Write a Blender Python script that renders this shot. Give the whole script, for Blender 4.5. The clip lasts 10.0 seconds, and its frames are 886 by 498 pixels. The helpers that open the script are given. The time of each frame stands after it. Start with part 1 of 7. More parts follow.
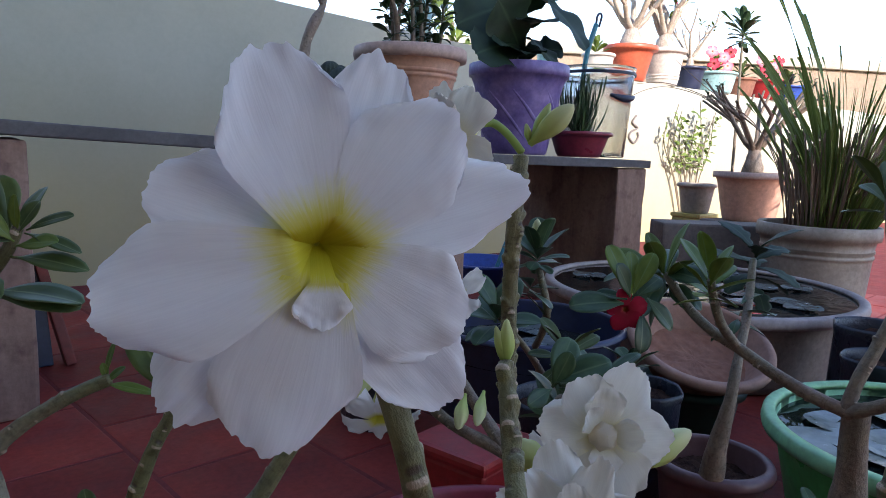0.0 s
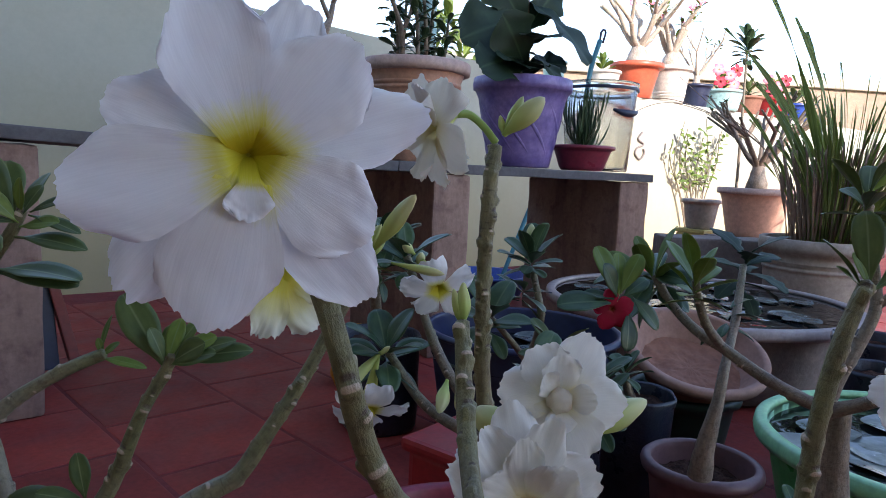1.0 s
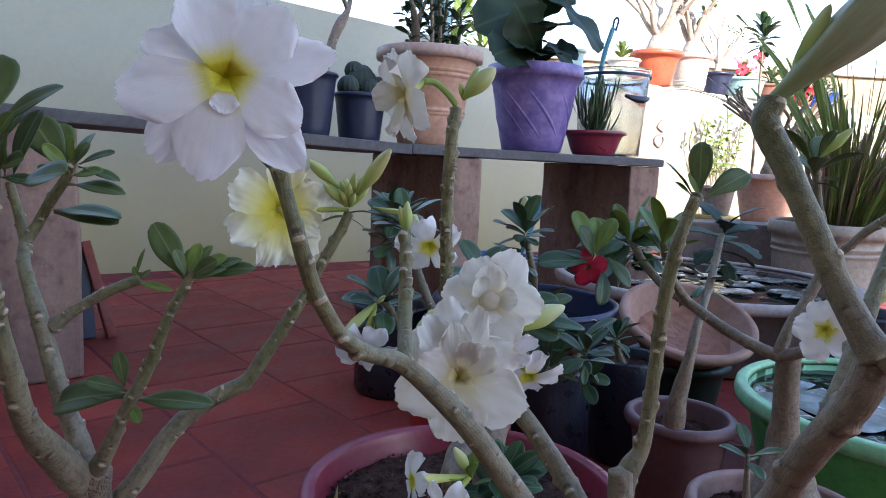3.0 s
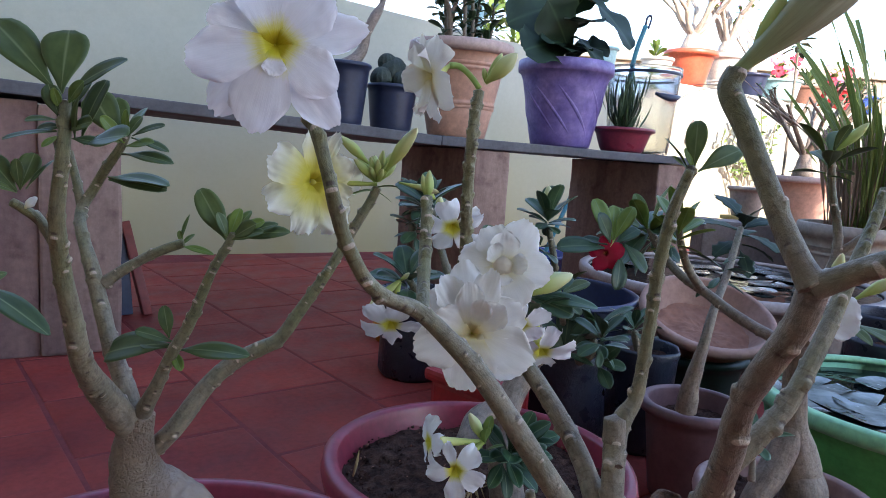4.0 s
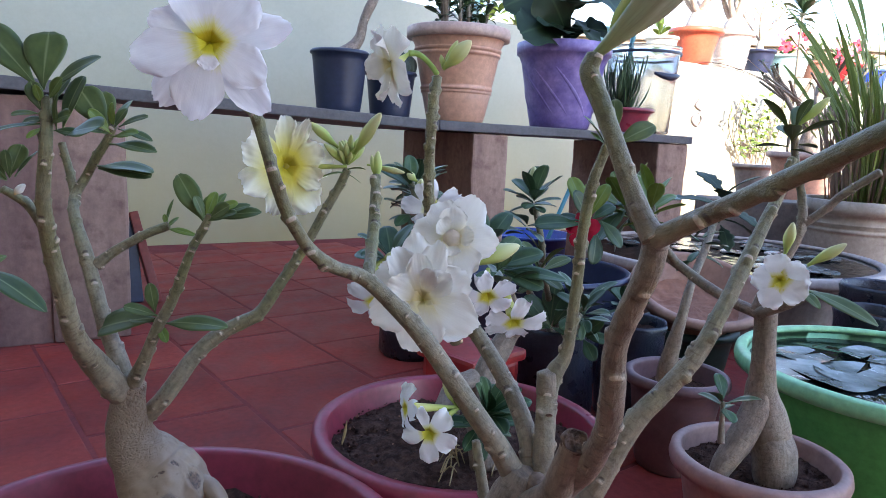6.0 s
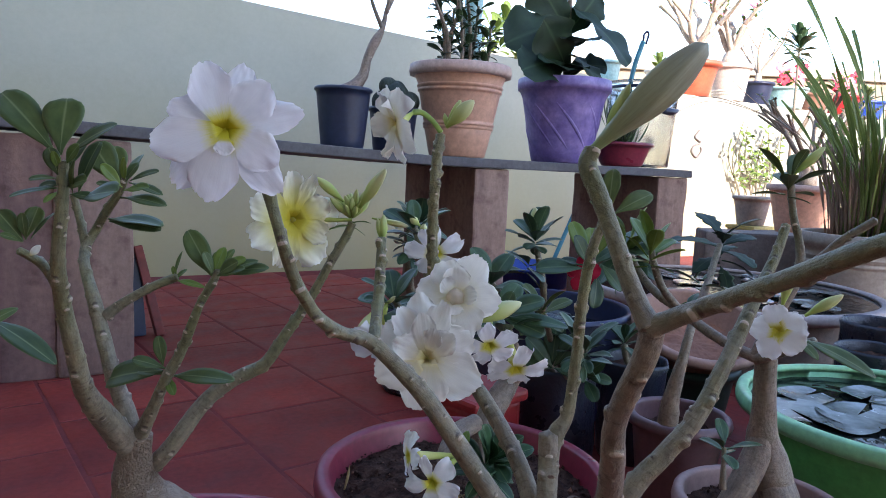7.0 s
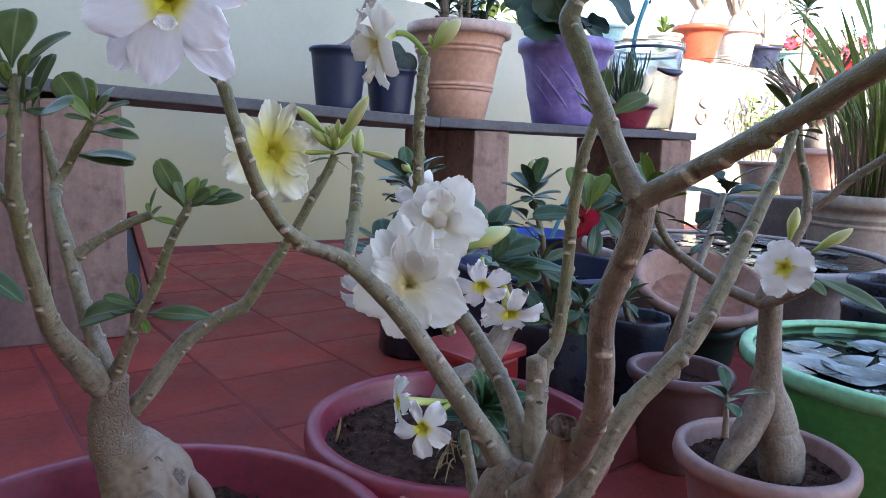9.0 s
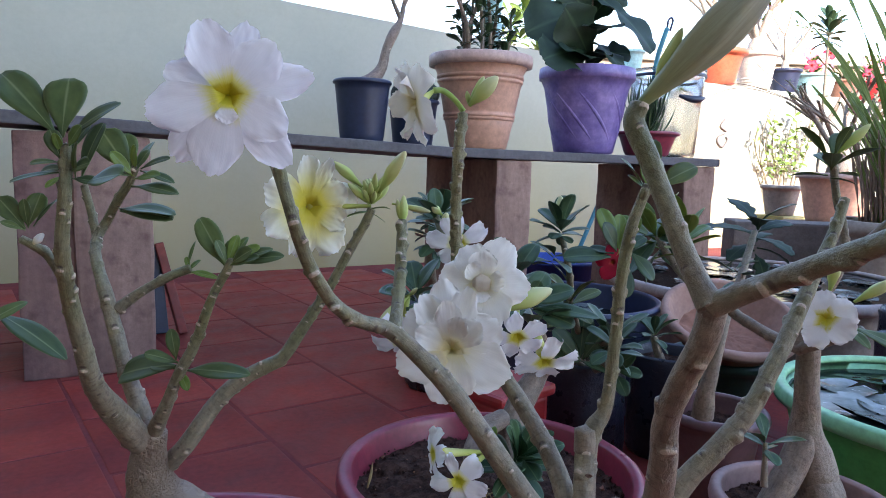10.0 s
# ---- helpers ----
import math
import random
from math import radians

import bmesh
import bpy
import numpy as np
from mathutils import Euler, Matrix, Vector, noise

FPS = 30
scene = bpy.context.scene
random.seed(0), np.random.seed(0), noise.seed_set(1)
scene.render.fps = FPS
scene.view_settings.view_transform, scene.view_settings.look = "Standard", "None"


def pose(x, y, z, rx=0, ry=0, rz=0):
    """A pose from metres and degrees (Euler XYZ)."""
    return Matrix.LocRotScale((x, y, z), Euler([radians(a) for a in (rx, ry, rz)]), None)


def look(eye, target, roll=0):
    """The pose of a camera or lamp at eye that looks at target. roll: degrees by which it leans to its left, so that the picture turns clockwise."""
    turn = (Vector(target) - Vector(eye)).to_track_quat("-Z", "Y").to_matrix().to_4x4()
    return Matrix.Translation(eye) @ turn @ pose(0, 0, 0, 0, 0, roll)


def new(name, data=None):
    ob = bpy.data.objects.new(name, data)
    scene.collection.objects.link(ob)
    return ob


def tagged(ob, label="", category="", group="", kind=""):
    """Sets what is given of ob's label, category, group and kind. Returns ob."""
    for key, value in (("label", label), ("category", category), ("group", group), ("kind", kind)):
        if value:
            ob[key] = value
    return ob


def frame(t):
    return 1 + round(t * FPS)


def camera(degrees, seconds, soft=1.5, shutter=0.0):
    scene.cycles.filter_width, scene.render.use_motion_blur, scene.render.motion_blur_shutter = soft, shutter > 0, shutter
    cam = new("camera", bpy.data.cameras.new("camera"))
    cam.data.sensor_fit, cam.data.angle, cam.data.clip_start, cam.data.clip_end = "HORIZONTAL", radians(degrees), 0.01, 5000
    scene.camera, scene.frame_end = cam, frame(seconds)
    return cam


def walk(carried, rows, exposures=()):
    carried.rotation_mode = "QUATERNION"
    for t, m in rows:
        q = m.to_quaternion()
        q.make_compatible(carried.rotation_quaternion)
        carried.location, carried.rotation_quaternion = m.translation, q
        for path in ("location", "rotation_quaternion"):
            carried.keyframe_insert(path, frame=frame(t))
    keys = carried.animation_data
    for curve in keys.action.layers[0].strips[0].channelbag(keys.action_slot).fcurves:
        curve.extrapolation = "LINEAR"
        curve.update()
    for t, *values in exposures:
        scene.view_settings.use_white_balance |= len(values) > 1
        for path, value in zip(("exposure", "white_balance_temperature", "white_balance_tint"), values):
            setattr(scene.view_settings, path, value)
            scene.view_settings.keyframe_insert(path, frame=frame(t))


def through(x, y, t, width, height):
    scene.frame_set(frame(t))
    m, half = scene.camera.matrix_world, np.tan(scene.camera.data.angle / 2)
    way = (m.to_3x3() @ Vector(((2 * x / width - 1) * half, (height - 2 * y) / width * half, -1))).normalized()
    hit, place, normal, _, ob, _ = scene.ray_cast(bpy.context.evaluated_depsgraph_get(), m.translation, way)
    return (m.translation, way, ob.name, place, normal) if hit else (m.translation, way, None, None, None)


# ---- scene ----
cam = camera(64.8, 10.0, 0.9)
PATH = [
    (0, (0.157, 0.062, 0.608), (1.352, 1.641, 0.327), 2.1),
    (0.5, (0.147, 0.046, 0.604), (1.337, 1.625, 0.305), 2.1),
    (1, (0.158, 0.028, 0.591), (1.335, 1.628, 0.357), 2.6),
    (1.5, (0.167, 0.002, 0.579), (1.324, 1.612, 0.319), 2.9),
    (2, (0.162, -0.02, 0.575), (1.326, 1.585, 0.315), 2.9),
    (2.2, (0.16, -0.028, 0.573), (1.314, 1.584, 0.309), 2.4),
    (3.3, (0.128, -0.099, 0.564), (1.222, 1.554, 0.3), 3.0),
    (3.5, (0.125, -0.107, 0.561), (1.203, 1.554, 0.287), 3.3),
    (4, (0.118, -0.122, 0.553), (1.165, 1.56, 0.278), 4.0),
    (4.5, (0.122, -0.143, 0.547), (1.129, 1.556, 0.234), 4.0),
    (5, (0.13, -0.165, 0.54), (1.117, 1.538, 0.187), 3.5),
    (5.5, (0.132, -0.175, 0.541), (1.13, 1.523, 0.195), 2.7),
    (6, (0.135, -0.183, 0.553), (1.144, 1.514, 0.235), 2.6),
    (6.2, (0.134, -0.185, 0.564), (1.156, 1.51, 0.276), 2.7),
    (7.3, (0.127, -0.19, 0.58), (1.126, 1.526, 0.347), 2.5),
    (7.5, (0.127, -0.189, 0.577), (1.109, 1.538, 0.346), 1.8),
    (8, (0.141, -0.188, 0.561), (1.091, 1.555, 0.315), 1.5),
    (8.5, (0.153, -0.18, 0.545), (1.133, 1.539, 0.261), 1.7),
    (9, (0.157, -0.174, 0.536), (1.152, 1.533, 0.225), 2.1),
    (9.5, (0.149, -0.164, 0.544), (1.129, 1.556, 0.263), 1.8),
    (10, (0.143, -0.16, 0.566), (1.097, 1.579, 0.31), 1.7),
]
EXPOSURES = [(0.0, 1.48, 6420, 18), (1.0, 1.63, 6420, 18), (2.0, 1.90, 6420, 18), (3.5, 2.17, 6420, 18), (4.5, 2.30, 6420, 18), (5.0, 2.56, 6420, 18), (6.0, 2.55, 6420, 18), (7.5, 1.98, 6420, 18), (9.0, 2.47, 6420, 18), (10.0, 2.33, 6420, 18)]
walk(cam, [(t, look(eye, target, roll)) for t, eye, target, roll in PATH], EXPOSURES)

# ---- light ----
SUN_FROM = Vector((-0.17, -0.88, 0.46)).normalized()
sky_world = bpy.data.worlds.new("sky_world")
scene.world = sky_world
sky_world.use_nodes = True
wn = sky_world.node_tree.nodes
sky_tex = wn.new("ShaderNodeTexSky")
sky_tex.sky_type = "NISHITA"
sky_tex.sun_disc = False
sky_tex.sun_elevation = math.asin(SUN_FROM.z)
sky_tex.sun_rotation = math.atan2(SUN_FROM.x, SUN_FROM.y)
sky_tex.altitude = 200
sky_tex.dust_density = 0.3
sky_tex.ozone_density = 1.0
sky_world.node_tree.links.new(sky_tex.outputs[0], wn["Background"].inputs[0])
wn["Background"].inputs[1].default_value = 0.15
sun = new("sun", bpy.data.lights.new("sun", "SUN"))
sun.data.energy = 3.0
sun.data.angle = radians(0.5)
sun.data.color = (1.0, 0.94, 0.84)
sun.matrix_world = look(SUN_FROM * 20, (0, 0, 0))


# ---- materials ----
def node_material(name, rough=0.6, metal=0.0):
    m = bpy.data.materials.new(name)
    m.use_nodes = True
    b = m.node_tree.nodes["Principled BSDF"]
    b.inputs["Roughness"].default_value = rough
    b.inputs["Metallic"].default_value = metal
    return m, m.node_tree, b


def coords(nt, kind="Object"):
    return nt.nodes.new("ShaderNodeTexCoord").outputs[kind]


def noise_fac(nt, scale, detail=4.0, rough=0.55, kind="Object", stretch=None):
    n = nt.nodes.new("ShaderNodeTexNoise")
    n.inputs["Scale"].default_value = scale
    n.inputs["Detail"].default_value = detail
    n.inputs["Roughness"].default_value = rough
    src = coords(nt, kind)
    if stretch:
        mp = nt.nodes.new("ShaderNodeMapping")
        mp.inputs["Scale"].default_value = stretch
        nt.links.new(src, mp.inputs[0])
        src = mp.outputs[0]
    nt.links.new(src, n.inputs["Vector"])
    return n.outputs[0]


def ramp(nt, fac, stops):
    r = nt.nodes.new("ShaderNodeValToRGB")
    e = r.color_ramp.elements
    while len(e) < len(stops):
        e.new(0.5)
    for el, (p, c) in zip(e, stops):
        el.position, el.color = p, (*c, 1.0)
    nt.links.new(fac, r.inputs[0])
    return r.outputs[0]


def mixc(nt, fac, a, b, blend="MIX"):
    m = nt.nodes.new("ShaderNodeMix")
    m.data_type, m.blend_type = "RGBA", blend
    for sock, v in ((m.inputs[0], fac), (m.inputs[6], a), (m.inputs[7], b)):
        if isinstance(v, (int, float)):
            sock.default_value = v
        elif isinstance(v, tuple):
            sock.default_value = (*v, 1.0)
        else:
            nt.links.new(v, sock)
    return m.outputs[2]


def bump(nt, b, height, strength=0.3, dist=0.002):
    n = nt.nodes.new("ShaderNodeBump")
    n.inputs["Strength"].default_value = strength
    n.inputs["Distance"].default_value = dist
    nt.links.new(height, n.inputs["Height"])
    nt.links.new(n.outputs[0], b.inputs["Normal"])


def varied(name, base, dark, rough=0.6, scale=6.0, fine=60.0, relief=0.25, dist=0.002, metal=0.0, per_object=0.0, low=0.35, high=0.7, sheen=0.5):
    """A surface whose colour wanders between two tones at a large and a small scale, with fine relief."""
    m, nt, b = node_material(name, rough, metal)
    b.inputs["Specular IOR Level"].default_value = sheen
    big = ramp(nt, noise_fac(nt, scale, 5.0), [(low, dark), (high, base)])
    small = ramp(nt, noise_fac(nt, fine, 6.0, 0.65), [(0.3, (0.72, 0.72, 0.72)), (0.7, (1.08, 1.08, 1.08))])
    col = mixc(nt, 1.0, big, small, "MULTIPLY")
    if per_object:
        info = nt.nodes.new("ShaderNodeObjectInfo").outputs["Random"]
        tone = ramp(nt, info, [(0.0, (1 - per_object,) * 3), (1.0, (1 + per_object,) * 3)])
        col = mixc(nt, 1.0, col, tone, "MULTIPLY")
    nt.links.new(col, b.inputs["Base Color"])
    rr = ramp(nt, noise_fac(nt, scale * 2.2, 4.0), [(0.3, (max(rough - 0.12, 0.05),) * 3), (0.75, (min(rough + 0.12, 1.0),) * 3)])
    nt.links.new(rr, b.inputs["Roughness"])
    bump(nt, b, noise_fac(nt, fine, 6.0, 0.65), relief, dist)
    return m


def post_stone(name, pale, dark):
    """Rough brown stone, rain-streaked from the top down, with darker mauve blotches."""
    m, nt, b = node_material(name, 0.8)
    col = ramp(nt, noise_fac(nt, 9.0, 6.0, 0.6, stretch=(1, 1, 0.22)), [(0.36, dark), (0.62, pale)])
    blot = ramp(nt, noise_fac(nt, 16.0, 5.0, 0.6), [(0.30, (0.62, 0.54, 0.56)), (0.46, (1.0, 1.0, 1.0))])
    fine = ramp(nt, noise_fac(nt, 60.0, 6.0, 0.65), [(0.3, (0.80, 0.79, 0.78)), (0.7, (1.10, 1.09, 1.08))])
    col = mixc(nt, 1.0, mixc(nt, 1.0, col, blot, "MULTIPLY"), fine, "MULTIPLY")
    nt.links.new(col, b.inputs["Base Color"])
    bump(nt, b, noise_fac(nt, 45.0, 6.0, 0.65), 0.5, 0.004)
    return m


def wall_paint():
    """Cream limewash, unevenly yellow-brown towards the floor, with faint trowel relief."""
    m, nt, b = node_material("cream_wall_paint", 0.85)
    tone = ramp(nt, noise_fac(nt, 1.3, 6.0, 0.6), [(0.3, (0.405, 0.405, 0.325)), (0.7, (0.485, 0.485, 0.395))])
    speck = ramp(nt, noise_fac(nt, 45.0, 6.0, 0.7), [(0.3, (0.96, 0.96, 0.95)), (0.65, (1.02, 1.02, 1.02))])
    col = mixc(nt, 1.0, tone, speck, "MULTIPLY")
    sep = nt.nodes.new("ShaderNodeSeparateXYZ")
    nt.links.new(coords(nt), sep.inputs[0])
    mr = nt.nodes.new("ShaderNodeMapRange")
    mr.inputs[1].default_value, mr.inputs[2].default_value, mr.inputs[3].default_value, mr.inputs[4].default_value = 0.0, 0.95, 1.0, 0.0
    nt.links.new(sep.outputs[2], mr.inputs[0])
    mul = nt.nodes.new("ShaderNodeMath")
    mul.operation = "MULTIPLY"
    nt.links.new(mr.outputs[0], mul.inputs[0])
    nt.links.new(ramp(nt, noise_fac(nt, 2.2, 5.0, 0.6, stretch=(1, 1, 0.35)), [(0.2, (0.45,) * 3), (0.7, (1.0,) * 3)]), mul.inputs[1])
    col = mixc(nt, mul.outputs[0], col, (0.50, 0.41, 0.185))
    nt.links.new(col, b.inputs["Base Color"])
    bump(nt, b, noise_fac(nt, 14.0, 5.0, 0.6), 0.14, 0.004)
    return m


def thin_tissue(name, make_colour, rough=0.5, through=0.35, relief=None, tint=(1.0, 1.0, 1.0)):
    """Petals and leaves: a glossy-enough skin that lets part of the light through."""
    m, nt, b = node_material(name, rough)
    b.inputs["Specular IOR Level"].default_value = 0.32
    col = make_colour(nt)
    nt.links.new(col, b.inputs["Base Color"])
    tr = nt.nodes.new("ShaderNodeBsdfTranslucent")
    nt.links.new(mixc(nt, 1.0, col, tint, "MULTIPLY"), tr.inputs[0])
    mx = nt.nodes.new("ShaderNodeMixShader")
    mx.inputs[0].default_value = through
    nt.links.new(b.outputs[0], mx.inputs[1])
    nt.links.new(tr.outputs[0], mx.inputs[2])
    nt.links.new(mx.outputs[0], nt.nodes["Material Output"].inputs[0])
    if relief:
        bump(nt, b, relief(nt), 0.12, 0.0008)
    return m


def uv_axis(nt, i):
    sep = nt.nodes.new("ShaderNodeSeparateXYZ")
    nt.links.new(coords(nt, "UV"), sep.inputs[0])
    return sep.outputs[i]


def petal_colour(stops):
    def make(nt):
        along = uv_axis(nt, 1)
        wob = nt.nodes.new("ShaderNodeMath")
        wob.operation = "MULTIPLY_ADD"
        nt.links.new(noise_fac(nt, 7.0, 3.0, kind="UV", stretch=(3, 0.6, 1)), wob.inputs[0])
        wob.inputs[1].default_value = 0.16
        nt.links.new(along, wob.inputs[2])
        sub = nt.nodes.new("ShaderNodeMath")
        sub.operation = "SUBTRACT"
        nt.links.new(wob.outputs[0], sub.inputs[0])
        sub.inputs[1].default_value = 0.08
        col = ramp(nt, sub.outputs[0], stops)
        vein = ramp(nt, noise_fac(nt, 14.0, 3.0, kind="UV", stretch=(3.5, 0.25, 1)), [(0.35, (0.965, 0.96, 0.965)), (0.6, (1.0, 1.0, 1.0))])
        return mixc(nt, 1.0, col, vein, "MULTIPLY")
    return make


def vein_relief(nt):
    return noise_fac(nt, 16.0, 3.0, kind="UV", stretch=(4.0, 0.25, 1))


def leaf_colour(dark, light, rib):
    def make(nt):
        tone = ramp(nt, noise_fac(nt, 3.0, 4.0, kind="UV"), [(0.3, dark), (0.7, light)])
        info = nt.nodes.new("ShaderNodeObjectInfo").outputs["Random"]
        tone = mixc(nt, 1.0, tone, ramp(nt, info, [(0.0, (0.75, 0.8, 0.85)), (1.0, (1.25, 1.2, 1.0))]), "MULTIPLY")
        off = nt.nodes.new("ShaderNodeMath")
        off.operation = "SUBTRACT"
        nt.links.new(uv_axis(nt, 0), off.inputs[0])
        off.inputs[1].default_value = 0.5
        ab = nt.nodes.new("ShaderNodeMath")
        ab.operation = "ABSOLUTE"
        nt.links.new(off.outputs[0], ab.inputs[0])
        mid = ramp(nt, ab.outputs[0], [(0.0, (1, 1, 1)), (0.05, (0, 0, 0)), (0.46, (0, 0, 0)), (0.5, (0.6, 0.6, 0.6))])
        return mixc(nt, mid, tone, rib)
    return make


def bark(name, old_a, old_b, young_a, young_b, blush=(0.25, 0.160, 0.122), blush_most=0.35):
    """Thin smooth skin: grey-brown towards the foot, green towards the tips, streaked along the stem, cracked across
    it, with pale leaf scars and the painted shade of their lips where the mesh carries them.
    """
    m, nt, b = node_material(name, 0.5)
    old = ramp(nt, noise_fac(nt, 60.0, 4.0, 0.55, "UV", (1.0, 0.35, 1.0)), [(0.34, old_a), (0.62, old_b)])
    yng = ramp(nt, noise_fac(nt, 80.0, 4.0, 0.55, "UV", (1.0, 0.3, 1.0)), [(0.3, young_a), (0.7, young_b)])
    age = nt.nodes.new("ShaderNodeAttribute")
    age.attribute_name = "age"
    blotch = nt.nodes.new("ShaderNodeMath")
    blotch.operation = "MULTIPLY_ADD"
    nt.links.new(noise_fac(nt, 38.0, 5.0, 0.6), blotch.inputs[0])
    blotch.inputs[1].default_value = 0.6
    nt.links.new(age.outputs["Fac"], blotch.inputs[2])
    sel = ramp(nt, blotch.outputs[0], [(0.35, (0, 0, 0)), (0.95, (1, 1, 1))])
    col = mixc(nt, sel, old, yng)
    red = ramp(nt, noise_fac(nt, 26.0, 3.0, 0.5), [(0.46, (0, 0, 0)), (0.66, (blush_most,) * 3)])
    col = mixc(nt, red, col, blush)
    streak = ramp(nt, noise_fac(nt, 420.0, 4.0, 0.6, "UV", (1.0, 0.14, 1.0)), [(0.33, (0.82, 0.79, 0.76)), (0.52, (1.0, 1.0, 1.0)), (0.70, (1.10, 1.08, 1.06))])
    mott = ramp(nt, noise_fac(nt, 170.0, 5.0, 0.65), [(0.32, (0.64, 0.59, 0.55)), (0.46, (0.98, 0.97, 0.96)), (0.66, (1.24, 1.20, 1.16))])
    streak = mixc(nt, 1.0, streak, mott, "MULTIPLY")
    col = mixc(nt, 1.0, col, streak, "MULTIPLY")
    crack = ramp(nt, noise_fac(nt, 330.0, 3.0, 0.6, "UV", (0.22, 1.0, 1.0)), [(0.31, (0.66, 0.60, 0.55)), (0.42, (1.0, 1.0, 1.0))])
    col = mixc(nt, 1.0, col, crack, "MULTIPLY")
    sc = nt.nodes.new("ShaderNodeAttribute")
    sc.attribute_name = "scar"
    col = mixc(nt, ramp(nt, sc.outputs["Fac"], [(0.20, (0, 0, 0)), (0.50, (0.95,) * 3)]), col, (0.47, 0.365, 0.270))
    # negative scar values: the lip's shadow, painted as dark brown
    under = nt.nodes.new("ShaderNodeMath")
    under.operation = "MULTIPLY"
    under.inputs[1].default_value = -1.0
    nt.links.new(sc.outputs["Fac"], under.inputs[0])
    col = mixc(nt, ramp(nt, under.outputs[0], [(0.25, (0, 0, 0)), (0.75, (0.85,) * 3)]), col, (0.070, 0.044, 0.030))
    nt.links.new(col, b.inputs["Base Color"])
    bump(nt, b, noise_fac(nt, 340.0, 5.0, 0.7, "UV", (1.0, 0.6, 1.0)), 0.9, 0.0014)
    return m


def caudex_skin(name="caudex_skin", wrinkled=1.0):
    """Smooth pale swollen bark, finely wrinkled round the neck."""
    m, nt, b = node_material(name, 0.5)
    col = ramp(nt, noise_fac(nt, 22.0, 5.0, 0.6), [(0.3, (0.190, 0.126, 0.086)), (0.7, (0.310, 0.224, 0.155))])
    spot = ramp(nt, noise_fac(nt, 75.0, 5.0, 0.7), [(0.28, (0.55, 0.46, 0.40)), (0.40, (1.0, 1.0, 1.0))])
    col = mixc(nt, 1.0, col, spot, "MULTIPLY")
    wr = nt.nodes.new("ShaderNodeTexNoise")
    wr.inputs["Scale"].default_value = 340.0
    wr.inputs["Detail"].default_value = 2.0
    wr.inputs["Distortion"].default_value = 0.8
    mp = nt.nodes.new("ShaderNodeMapping")
    mp.inputs["Scale"].default_value = (0.6, 1.1, 1.0)
    nt.links.new(coords(nt, "UV"), mp.inputs[0])
    nt.links.new(mp.outputs[0], wr.inputs["Vector"])
    crease = ramp(nt, wr.outputs[0], [(0.38, (0, 0, 0)), (0.56, (1, 1, 1))])
    neck = nt.nodes.new("ShaderNodeMapRange")
    neck.inputs[1].default_value, neck.inputs[2].default_value = 0.045, 0.085
    neck.inputs[3].default_value, neck.inputs[4].default_value = wrinkled, 0.05
    nt.links.new(uv_axis(nt, 1), neck.inputs[0])
    height = mixc(nt, neck.outputs[0], (1.0, 1.0, 1.0), crease)
    tone = mixc(nt, 1.0, col, ramp(nt, height, [(0.0, (0.86, 0.81, 0.77)), (0.8, (1.0, 1.0, 1.0))]), "MULTIPLY")
    pit = nt.nodes.new("ShaderNodeAttribute")
    pit.attribute_name = "scar"
    tone = mixc(nt, ramp(nt, pit.outputs["Fac"], [(0.3, (0, 0, 0)), (0.6, (1, 1, 1))]), tone, ramp(nt, noise_fac(nt, 420.0, 4.0, 0.7), [(0.38, (0.028, 0.016, 0.012)), (0.62, (0.200, 0.115, 0.075))]))
    nt.links.new(tone, b.inputs["Base Color"])
    bump(nt, b, height, 1.0, 0.0020)
    return m


M_WALL = wall_paint()
M_COPING = varied("weathered_coping", (0.55, 0.50, 0.40), (0.40, 0.36, 0.28), 0.85, 3.0, 40.0)
M_TILE = varied("red_clay_tile", (0.385, 0.060, 0.044), (0.235, 0.040, 0.038), 0.55, 5.5, 70.0, 0.22, 0.001, per_object=0.14, sheen=0.24)
M_JOINT = varied("tile_joint", (0.265, 0.060, 0.056), (0.190, 0.046, 0.048), 0.8, 8.0, 90.0, sheen=0.15)
M_PLANK = varied("grey_stone_slab", (0.14, 0.135, 0.145), (0.085, 0.08, 0.09), 0.75, 5.0, 60.0, 0.35)
M_POST = post_stone("rough_brown_post", (0.330, 0.215, 0.172), (0.190, 0.112, 0.092))
# the post's stone again, toned down for its shaded side
M_POSTSHADE = post_stone("shaded_mauve_post", (0.250, 0.148, 0.126), (0.150, 0.082, 0.076))
M_TERRA = varied("terracotta_plastic", (0.64, 0.36, 0.255), (0.55, 0.30, 0.205), 0.5, 4.0, 50.0, 0.08)
M_TERRARIM = varied("faded_pink_rim", (0.58, 0.42, 0.36), (0.49, 0.34, 0.29), 0.55, 6.0, 60.0, 0.08)
M_CLAY = varied("old_clay", (0.34, 0.155, 0.095), (0.26, 0.115, 0.075), 0.8, 6.0, 50.0, 0.3)
M_CLAYRIM = varied("dusty_clay_rim", (0.40, 0.24, 0.19), (0.30, 0.165, 0.125), 0.8, 8.0, 50.0, 0.3)
M_MAROON = varied("maroon_plastic", (0.285, 0.035, 0.062), (0.225, 0.025, 0.046), 0.38, 5.0, 70.0, 0.06)
M_REDPL = varied("red_plastic", (0.42, 0.030, 0.030), (0.33, 0.022, 0.024), 0.4, 5.0, 70.0, 0.06)
M_CLAYRED = varied("dull_red_paint", (0.30, 0.06, 0.045), (0.22, 0.045, 0.035), 0.6, 6.0, 50.0, 0.2)
M_REDLIP = varied("torn_red_plastic", (0.46, 0.062, 0.042), (0.30, 0.040, 0.030), 0.45, 40.0, 160.0, 0.2, 0.001)
